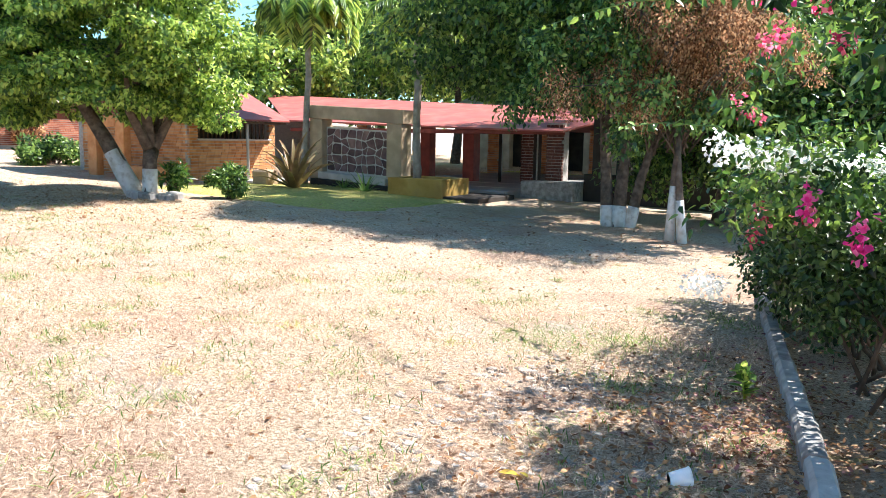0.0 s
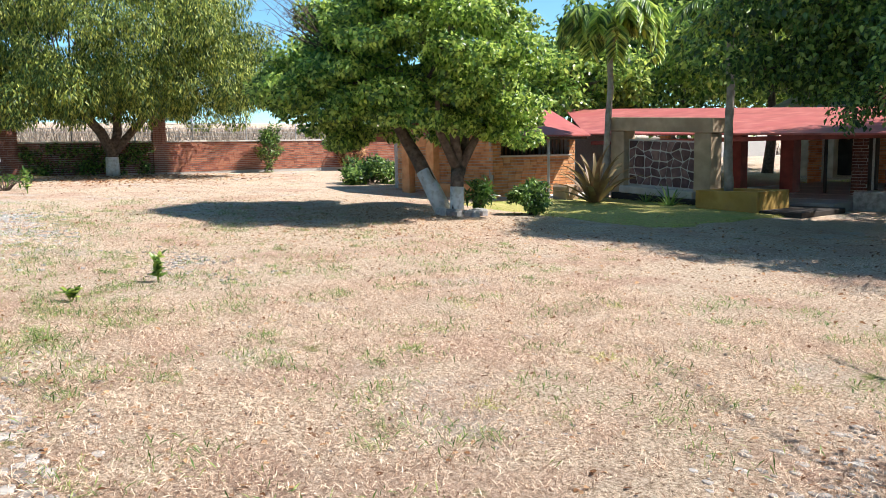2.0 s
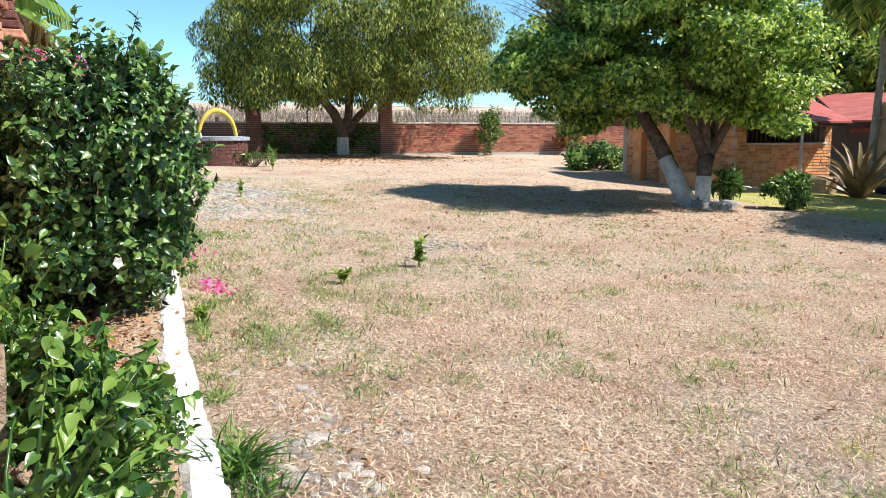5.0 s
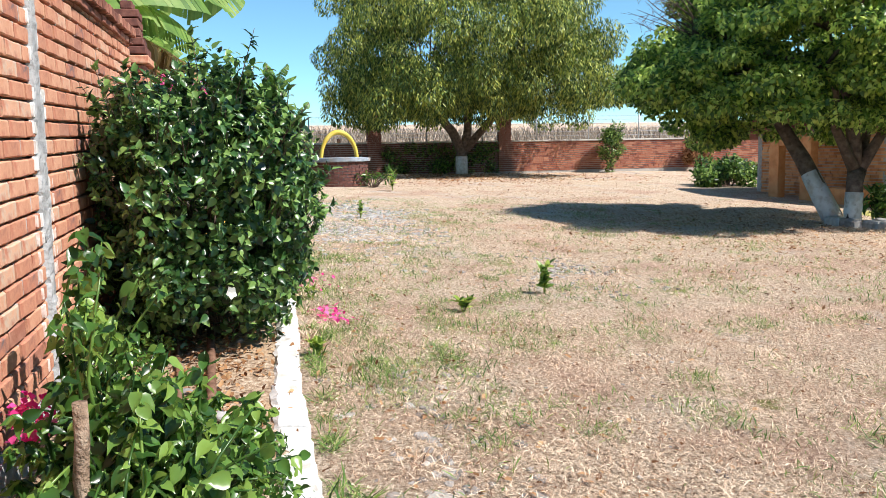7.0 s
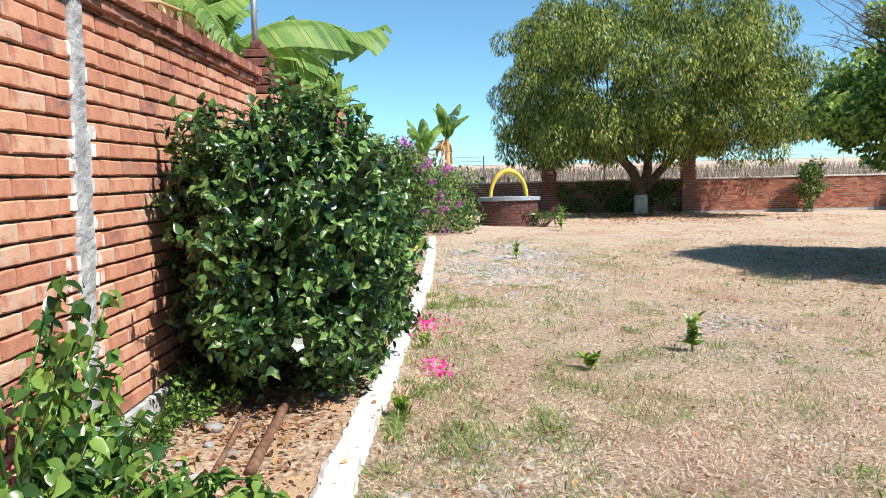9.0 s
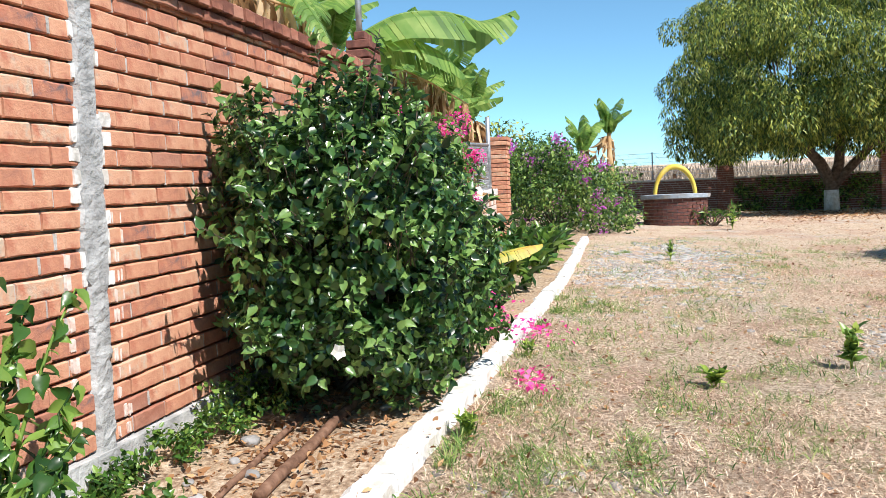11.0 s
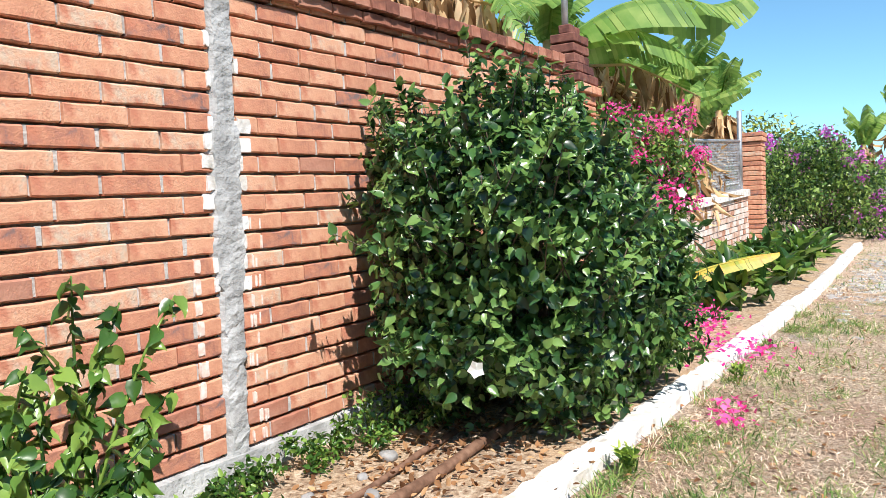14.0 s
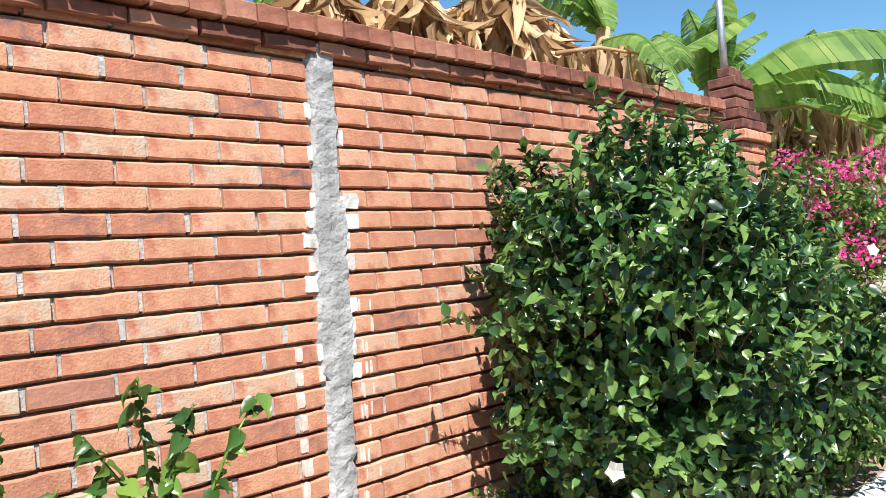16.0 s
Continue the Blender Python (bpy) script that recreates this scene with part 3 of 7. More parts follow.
c1, r1 = crown_centres((-15.7, 11.0, 3.75), (2.9, 2.9, 2.5), 190, rng, 0.50, low=-0.5, noise_=0.22)
# the crown slopes off on its wall side
ok = c1[:, 2] < 3.2 + 1.05 * (c1[:, 1] - 7.9)
c1, r1 = c1[ok], r1[ok]
c1b, r1b = crown_centres((-16.5, 8.8, 3.0), (1.2, 1.1, 0.5), 34, rng, 0.5, low=-0.6)
th = rng.uniform(0, 6.283, 46)
sk = np.column_stack([-15.8 + np.cos(th) * rng.uniform(1.4, 2.9, 46), 11.0 + np.sin(th) * rng.uniform(1.4, 2.9, 46), rng.uniform(1.75, 2.45, 46)])
sk[:, 2] += 0.5 * (sk[:, 1] < 9.8)
for i in range(16):
    s0 = Vector((-16.2 + rng.uniform(-0.3, 0.3), 9.3 + rng.uniform(-0.3, 0.3), 3.7))
    s1 = Vector((-16.5 + rng.uniform(-0.6, 0.6), 8.1 + rng.uniform(-0.5, 0.5), 4.5 + rng.uniform(-0.5, 0.6)))
    mid = s0.lerp(s1, 0.55) + Vector(rng.uniform(-0.15, 0.15, 3))
    t1_runs.append(([s0, mid, s1], [0.016, 0.009, 0.003]))
    for j in range(4):
        q = mid.lerp(s1, rng.uniform(0, 0.8))
        t1_runs.append(([q, q + Vector(rng.uniform(-0.2, 0.2, 3)), q + Vector(rng.uniform(-0.4, 0.4, 3)) + Vector((0, -0.1, 0.1))], [0.006, 0.004, 0.002]))
c1, r1 = np.vstack([c1, sk]), np.concatenate([r1, np.full(46, 0.5)])
c1c, r1c = crown_centres((-15.2, 11.0, 2.75), (1.9, 1.5, 0.75), 60, rng, 0.45, low=-0.5)
c1, r1 = np.vstack([c1, c1c]), np.concatenate([r1, r1c])
tree((-15.2, 11.6, G(-15.2, 11.6)), "broad leafy tree on leaning lime-washed trunks casting deep shade", t1_runs, (np.vstack([c1, c1b]), np.concatenate([r1, r1b])), L_TREE, 0.115, 125000, rng, FOLD, FOLD_F, 0.2, 2, 0.6, 0.42)

# ---- feathery tree by the far wall ----
b = (-36.2, 9.75, 0.75)
t2_runs = [([b, (-36.2, 9.75, 1.75), (-36.0, 9.3, 2.6), (-35.8, 8.0, 4.0)], [0.27, 0.24, 0.2, 0.12]), ([(-36.2, 9.75, 1.6), (-36.1, 10.0, 2.5), (-36, 10.1, 4.2)], [0.2, 0.19, 0.13]), ([(-36.2, 9.75, 1.6), (-36.0, 10.5, 2.5), (-35.6, 11.8, 3.9)], [0.18, 0.17, 0.11])]
c2, r2 = crown_centres((-35.3, 9.6, 6.3), (5.4, 6.7, 4.1), 250, rng, 0.75, low=-0.75, noise_=0.2)
ok = (((c2 - np.array([-35.3, 9.6, 6.3])) / np.array([5.4, 6.7, 4.1])) ** 2).sum(axis=1) < 0.92
ok &= (c2[:, 1] > 3.9) | (c2[:, 2] < 4.8)
c2, r2 = c2[ok], r2[ok]
low2 = np.column_stack([-35.3 + rng.uniform(-4, 4, 70), 9.7 + rng.uniform(-5.7, 5.9, 70), rng.uniform(3.4, 4.6, 70)])
tree(b, "wide feathery yellow-green tree drooping beside the far wall", t2_runs, (np.vstack([c2, low2]), np.concatenate([r2, 0.65 + 0.4 * rng.rand(70)])), L_FEATH, 0.19, 150000, rng, QUAD * np.array([1, 0.5, 1]), QUAD_F, 0.9, 1, 0.62, 0.9)

# ---- dark tree over the pavilion, with lime-washed trunks ----
b = (-5.75, 15.8, G(-5.75, 15.8) - 0.05)
t3_runs = [([(-5.88, 15.75, b[2]), (-6.0, 15.9, 0.75), (-6.3, 16.4, 2.2), (-7.6, 17.2, 3.6)], [0.14, 0.115, 0.11, 0.07]),
           ([(-5.68, 15.8, b[2]), (-5.68, 15.95, 0.75), (-5.6, 16.2, 2.2), (-6.2, 17.6, 3.9)], [0.15, 0.125, 0.11, 0.07]),
           ([(-5.48, 15.9, b[2]), (-5.3, 16.0, 0.75), (-5.0, 16.2, 2.0), (-4.6, 17.0, 3.6)], [0.12, 0.10, 0.09, 0.06])]
c3, r3 = crown_centres((-7.6, 17.0, 4.9), (3.8, 2.8, 2.3), 130, rng, 0.8, low=-0.5)
c3b, r3b = crown_centres((-8.3, 16.9, 3.1), (2.5, 1.4, 0.9), 90, rng, 0.55)
c3c, r3c = crown_centres((-5.2, 15.2, 4.35), (2.6, 1.5, 1.1), 60, rng, 0.5)
# c3d: extra canopy lump added only to cast shade on pavilion front and planter
c3d, r3d = crown_centres((-7.4, 22.4, 6.4), (3.6, 3.0, 1.6), 60, rng, 0.8)
c3c, r3c = np.vstack([c3c, c3d]), np.concatenate([r3c, r3d])
c3, r3 = np.vstack([c3, c3c]), np.concatenate([r3, r3c])
tree(b, "dense dark green tree over the pavilion, trunks limed white", t3_runs, (np.vstack([c3, c3b]), np.concatenate([r3, r3b])), L_DARK, 0.135, 105000, rng, FOLD, FOLD_F, 0.4, 3, band=0.44)

# withered climber hanging beside it
e = plant("dry_climber", (-4.4, 14.3, G(-4.4, 14.3)), "withered brown bougainvillea hanging in a thick mass", "climber")
c, r = crown_centres((-4.1, 14.0, 2.8), (1.35, 1.1, 1.45), 60, rng, 0.34, low=-0.5, noise_=0.9)
c2_, r2_ = crown_centres((-3.2, 13.4, 3.2), (1.0, 0.9, 0.8), 26, rng, 0.36, low=-0.6, noise_=0.6)
c, r = np.vstack([c, c2_]), np.concatenate([r, r2_])
c_, r_ = crown_centres((-4.6, 14.2, 1.9), (0.9, 0.7, 0.6), 10, rng, 0.3)
p = clumps(np.vstack([c, c_]), np.concatenate([r, r_]), 27000, rng, 0.06, 0.6, 0.2, 1.0)
obj("withered_leaves", leaves("withered_leaves", *p, QUAD, QUAD_F), L_DRY, e)
runs = []
for i in range(70):
    a = Vector((-4.4 + rng.uniform(-0.4, 0.4), 14.3 + rng.uniform(0.2, 0.9), rng.uniform(1.2, 1.9)))
    d = Vector(c[rng.randint(len(c))])
    m = a.lerp(d, 0.6) + Vector((rng.uniform(-.3, .3), rng.uniform(-.3, .3), 0.3))
    runs.append(([a, m, d, d + Vector((rng.uniform(-.6, .6), rng.uniform(-.5, .5), -0.4))], [0.02, 0.014, 0.009, 0.004]))
tagged(obj("stemwork", tubemesh("stemwork", runs, 4), BARK, e), kind="stuff")
cg, rg_ = crown_centres((-4.7, 14.4, 3.1), (2.0, 1.1, 1.6), 80, rng, 0.36, low=-0.7, noise_=0.7)
p = clumps(cg, rg_, 17000, rng, 0.105, 0.5, 0.2, 1.0)
obj("green_leaves", leaves("green_leaves", *p, FOLD, FOLD_F), L_DARK, e, "dark green leaves mixed among the dry ones")
# limed posts under it
for x, y, lean, h in ((-4.12, 14.15, 0.04, 1.25), (-3.88, 14.1, -0.10, 0.95)):
    z = G(x, y)
    pst = plant("limed_tree", (x, y, z), "slender lime-washed trunk at the climber's foot", "trunk", "limed trunks")
    obj("stem", tubemesh("stem", [([(x, y, z - 0.05), (x + lean * 0.5, y, z + h * 0.5), (x + lean, y, z + h), (x + lean * 2, y + 0.1, z + h + 0.9)], [0.085, 0.07, 0.065, 0.04])], 9, 0.06), BARK, pst)
    obj("painted_band", tubemesh("painted_band", [([(x, y, z), (x + lean * 0.5, y, z + h * 0.5), (x + lean * 0.8, y, z + h * 0.8)], [0.092, 0.078, 0.072])], 9, 0.05), LIME, pst)

# ---- trees of the background ----
for c, R, n, ls, m, lab in (((-27, 28, 4.3), (3.2, 3.2, 2.4), 14000, 0.28, L_TREE, "round green mango tree behind the house roof"),
                            ((-22, 36, 6.2), (6, 5, 4.4), 22000, 0.30, L_TREE, "tall green tree behind the red roof"),
                            ((-30, 40, 7.0), (7, 6, 5.0), 17000, 0.40, L_DARK, "tall dark shade tree beyond the buildings"),
                            ((-12, 38, 6.4), (7, 6, 4.6), 17000, 0.36, L_DARK, "tall dark tree behind the pavilion"),
                            ((-4, 34, 6.0), (6, 6, 4.4), 15000, 0.36, L_DARK, "dark spreading tree behind the pavilion"),
                            ((-1.6, 18.6, 3.1), (3.2, 2.0, 2.6), 22000, 0.16, L_DARK, "dark dense tree standing behind the dry climber"),
                            ((-2.3, 16.8, 1.35), (1.7, 0.8, 1.5), 9000, 0.12, L_DARK, "dark leafy undergrowth tree beside the climber"),
                            ((-4.4, 19.2, 1.3), (2.4, 0.8, 1.6), 12000, 0.15, L_DARK, "dark leafy thicket in the shade behind the limed trunks"),
                            ((-7.0, 24.5, 1.7), (2.0, 1.0, 1.9), 9000, 0.18, L_DARK, "dark leafy thicket beside the pavilion"),
                            ((3.5, 26, 4.6), (5, 5, 3.8), 13000, 0.30, L_DARK, "dark tree closing the lot beside the pavilion")):
    cc, rr = crown_centres(c, R, 70, rng, R[0] * 0.26, low=-0.6)
    base = (c[0], c[1], G(c[0], c[1]) - 0.1)
    tree(base, lab, [([base, (c[0] + 0.2, c[1], base[2] + 2), (c[0], c[1], c[2])], [0.28, 0.22, 0.1])], (cc, rr), m, ls, n, rng, QUAD, QUAD_F, 0.3, 0)


# ---- bushes out on the lot ----
def bush(base, c, R, n, ls, material, label, ncl=30, rad=0.3, template=LEAF, faces=LEAF_F, stems=14, name="bush"):
    e = plant(name, base, label, "bush")
    cc, rr = crown_centres(c, R, ncl, rng, rad, low=-0.8)
    p = clumps(cc, rr, n, rng, ls, 0.1, 0.3, 0.9)
    obj("foliage", leaves("foliage", *p, template, faces), material, e)
    runs = []
    for i in range(stems):
        t = Vector(cc[i % len(cc)])
        a = Vector(base) + Vector((rng.uniform(-0.1, 0.1), rng.uniform(-0.1, 0.1), -0.03))
        runs.append(([a, a.lerp(t, 0.5) + Vector((0, 0, 0.05)), t], [0.02, 0.014, 0.006]))
    tagged(obj("stemwork", tubemesh("stemwork", runs, 5), BARK, e), kind="stuff")
    return e


bush((-13.9, 13.0, G(-13.9, 13)), (-13.9, 13.0, 0.42), (0.38, 0.38, 0.30), 3200, 0.09, L_DARK, "clipped round dark shrub on the lawn edge", 30, 0.16)
bush((-26.2, 16.4, G(-26.2, 16.4)), (-26.2, 16.4, 0.78), (1.15, 1.15, 0.36), 3500, 0.15, L_DARK, "low spreading green bush beside the house", 30, 0.3)
bush((-36.3, 17.0, 0.8), (-36.3, 17.0, 1.75), (0.42, 0.5, 1.25), 2600, 0.12, L_DARK, "tall thin scrubby bush against the far wall", 44, 0.22, QUAD, QUAD_F)
bush((-36.3, 21.4, 0.8), (-36.3, 21.4, 1.5), (0.6, 0.7, 0.7), 1800, 0.15, L_DRY, "half-dry reddish bush against the far wall", 20, 0.25, QUAD, QUAD_F)
bush((-15.2, 12.5, G(-15.2, 12.5)), (-15.2, 12.5, 0.42), (0.24, 0.24, 0.3), 360, 0.2, L_BRIGHT, "light green leafy plant behind the limed trunk", 16, 0.14, NARROW)
# dark ivy on the shaded stretch of the far wall
e = plant("ivy", (FX + 0.2, 8.7, 0.8), "dark ivy spread over the shaded far wall", "climber")
c = np.column_stack([np.full(60, FX + 0.1), rng.uniform(6.4, 11.6, 60), rng.uniform(0.9, 2.0, 60)])
p = clumps(c, np.full(60, 0.3), 3500, rng, 0.12, 0.3, 0.3, 1.0)
obj("ivy_leaves", leaves("ivy_leaves", *p, LEAF, LEAF_F), L_DARK, e)

# ---- field beyond the wall: dry stalks ----
n = 16000
px = FX - 1.0 - 70 * RNG.rand(n) ** 1.6
py = -10 + 75 * RNG.rand(n)
pz = np.array([G(x, y) + field_rise(x) for x, y in zip(px, py)])
d = np.column_stack([RNG.normal(0, 0.3, n), RNG.normal(0, 0.3, n), np.ones(n)])
tagged(obj("field_stalks", leaves("field_stalks", np.column_stack([px, py, pz]), d, unit(n, RNG), 0.6 + 0.9 * RNG.rand(n), BLADE * np.array([1, 1.2, 1]), BLADE_F), FIELDSTALK), "dry standing stalks of a harvested field", "field", kind="stuff")


# ---- well with a yellow arch ----
def build_well():
    cx, cy, z0 = -28.0, 3.35, G(-28, 3.35)
    e = plant("well", (cx, cy, z0), "round brick well with blue rim and yellow arch", "well")
    bm = bmesh.new()
    bmesh.ops.create_cone(bm, cap_ends=True, segments=32, radius1=0.9, radius2=0.9, depth=0.85)
    bmesh.ops.translate(bm, verts=bm.verts, vec=(cx, cy, z0 + 0.37))
    part("core", bm, MORTAR, e)
    vs, fs = [], []
    r = np.random.RandomState(5)
    for k in range(8):
        for i in range(20):
            a0 = 2 * math.pi * (i + 0.5 * (k % 2)) / 20
            a1 = a0 + 2 * math.pi / 20 * 0.93
            lo, hi = z0 - 0.02 + k * 0.098, z0 - 0.02 + k * 0.098 + 0.08
            o = len(vs)
            for a in (a0, (a0 + a1) / 2, a1):
                for R, z in ((0.88, lo), (0.925, lo), (0.925, hi), (0.88, hi)):
                    vs.append((cx + R * math.cos(a), cy + R * math.sin(a), z))
            for j in (0, 4):
                fs += [tuple(o + j + q for q in f) for f in ((1, 5, 6, 2), (2, 6, 7, 3), (0, 4, 5, 1))]
            fs += [(o, o + 1, o + 2, o + 3), (o + 11, o + 10, o + 9, o + 8)]
    tagged(obj("brick_ring", mesh("brick_ring", vs, fs), PIERBRICK, e, "dark weathered brick ring"), kind="stuff")
    vs, fs = [], []
    for i in range(32):
        a = 2 * math.pi * i / 32
        for R, z in ((0.70, 0.77), (1.0, 0.77), (1.01, 0.88), (0.70, 0.90)):
            vs.append((cx + R * math.cos(a) * (1 + 0.01 * math.sin(5 * a)), cy + R * math.sin(a), z0 + z))
    for i in range(32):
        for k in range(4):
            fs.append((i * 4 + k, i * 4 + (k + 1) % 4, ((i + 1) % 32) * 4 + (k + 1) % 4, ((i + 1) % 32) * 4 + k))
    obj("rim", mesh("rim", vs, fs), BLUE, e, "chipped blue-painted cement rim")
    vs, fs = [], []
    n = 28
    for i in range(n + 1):
        th = math.pi * i / n
        for R, dx in ((0.57, -0.11), (0.67, -0.11), (0.69, 0.0), (0.67, 0.11), (0.57, 0.11)):
            yy, zz = R * math.cos(th) * 0.92, R * math.sin(th) * 1.35
            vs.append((cx + dx, cy + yy, z0 + 0.86 + zz))
    for i in range(n):
        for k in range(5):
            fs.append((i * 5 + k, i * 5 + (k + 1) % 5, (i + 1) * 5 + (k + 1) % 5, (i + 1) * 5 + k))
    obj("arch", mesh("arch", vs, fs, True), YELLOW, e, "yellow-painted half-tyre arch")
    obj("pulley", tubemesh("pulley", [([(cx - 0.02, cy, z0 + 1.5), (cx - 0.02, cy, z0 + 1.36)], 0.05)], 8), RUST, e)


build_well()
# plant trailing over the well rim
bush((-27.1, 4.3, G(-27.1, 4.3)), (-27.2, 4.3, 0.95), (0.2, 0.65, 0.16), 130, 0.2, L_BRIGHT, "thin green plant leaning over the well rim", 14, 0.16, NARROW, LEAF_F)


# ---- house ----
def slab(name, pts, thick, material, parent, label=""):
    """A sheet of given corners with thickness downwards."""
    n = len(pts)
    vs = list(pts) + [(x, y, z - thick) for x, y, z in pts]
    fs = [tuple(range(n)), tuple(range(2 * n - 1, n - 1, -1))] + [(i, n + i, n + (i + 1) % n, (i + 1) % n) for i in range(n)]
    return obj(name, mesh(name, vs, fs), material, parent, label)


def build_house():
    e = plant("house", (-18.4, 15.7, 0.0), "low orange brick house under a red metal roof", "house")
    r = np.random.RandomState(8)
    X, Y0, Y1, Z0, ZS, ZT = -18.4, 15.7, 19.1, -0.15, 1.30, 2.06
    # walls in pieces round the window
    for nm, x0, x1, y0, y1, z0, z1 in (("front_wall", X - 0.2, X - 0.02, Y0, Y1, Z0, ZS), ("front_pier", X - 0.2, X - 0.02, Y0, Y0 + 0.3, ZS, ZT), ("front_pier", X - 0.2, X - 0.02, Y1 - 0.25, Y1, ZS, ZT),
                                       ("side_wall", -23.4, X - 0.2, Y0 + 0.02, Y0 + 0.2, Z0, ZT), ("back_wall", -23.6, -23.4, Y0, Y1 + 8, Z0, ZT), ("end_wall", -23.4, X - 0.2, Y1 - 0.2, Y1, Z0, ZT)):
        obj(nm, boxmesh(nm, x0, x1, y0, y1, z0, z1, 0.0), MORTAR, e)
    v, f = brick_rows(Y0, Y1, lambda u: Z0, lambda u: ZS, (X, 1), "y", r, pitch=0.085)
    v2, f2 = brick_rows(Y0, Y0 + 0.3, lambda u: ZS, lambda u: ZT, (X, 1), "y", r, pitch=0.085)
    v3, f3 = brick_rows(Y1 - 0.25, Y1, lambda u: ZS, lambda u: ZT, (X, 1), "y", r, pitch=0.085)
    v4, f4 = brick_rows(-23.4, X - 0.02, lambda u: Z0, lambda u: ZT, (Y0, -1), "x", r, pitch=0.085)
    for v_, f_ in ((v, f), (v2, f2), (v3, f3), (v4, f4)):
        tagged(obj("brick_face", mesh("brick_face", v_, f_), HOUSEBRICK, e), kind="stuff")
    w = obj("window", boxmesh("window", X - 0.14, X - 0.10, Y0 + 0.3, Y1 - 0.25, ZS + 0.02, ZS + 0.06, 0.0), WOODDARK, e)
    obj("sill", boxmesh("sill", X - 0.2, X + 0.06, Y0 + 0.25, Y1 - 0.2, ZS, ZS + 0.05, 0.01), PAVING, w, "pale cement sill")
    for y in np.arange(Y0 + 0.42, Y1 - 0.3, 0.16):
        obj("bar", boxmesh("bar", X - 0.12, X - 0.09, y, y + 0.035, ZS + 0.05, ZT - 0.02, 0.0), WOODDARK, w)
    # near-black sheet added behind the window as the room's shade
    obj("interior_shade_sheet", boxmesh("interior_shade_sheet", X - 1.5, X - 1.45, Y0 + 0.2, Y1 - 0.2, Z0, ZT, 0.0), DARK, e)
    # hipped roof: hip end towards the pavilion
    ex, rx, ze, zr = X + 0.75, -21.2, 1.93, 2.96
    slab("roof", [(ex, 14.9, ze), (ex, 19.0, ze), (rx, 20.6, zr), (rx, 14.9, zr)], 0.05, ROOFRED, e, "red sheet roof slope, faded")
    slab("roof", [(rx, 14.9, zr), (rx, 20.6, zr), (-24.6, 20.6, ze), (-24.6, 14.9, ze)], 0.05, ROOFRED, e, "red sheet roof slope, faded")
    obj("eave_beam", boxmesh("eave_beam", ex - 0.12, ex - 0.04, 14.95, 18.9, ze - 0.13, ze - 0.06, 0.01), WOODDARK, e)
    for x, y in ((-17.85, 17.4),):
        obj("eave_post", tubemesh("eave_post", [([(x, y, -0.05), (x, y, ze - 0.06)], 0.045)], 8), PAVING, e, "slim pale post under the eave")
    # raised edge in front and terrace behind
    tagged(obj("pavement", boxmesh("pavement", -18.38, -17.3, 15.8, 20.5, -0.2, 0.13, 0.02), PAVING), "pale cement walk along the brick house", "pavement", kind="structure")
    # garden wall with arch to the side of the house
    g = plant("garden_wall", (-22.5, 15.0, 0.2), "brick garden wall with an arched opening beside the house", "wall")
    for nm, x0, x1, z0, z1 in (("pier", -21.7, -21.3, -0.1, 2.0), ("pier", -20.4, -20.0, -0.1, 1.9), ("lintel", -21.3, -20.4, 1.65, 1.95), ("low_wall", -20.0, -18.0, -0.1, 0.55)):
        obj(nm, boxmesh(nm, x0, x1, 14.7, 14.95, z0, z1, 0.02), HOUSEBRICK, g)


build_house()


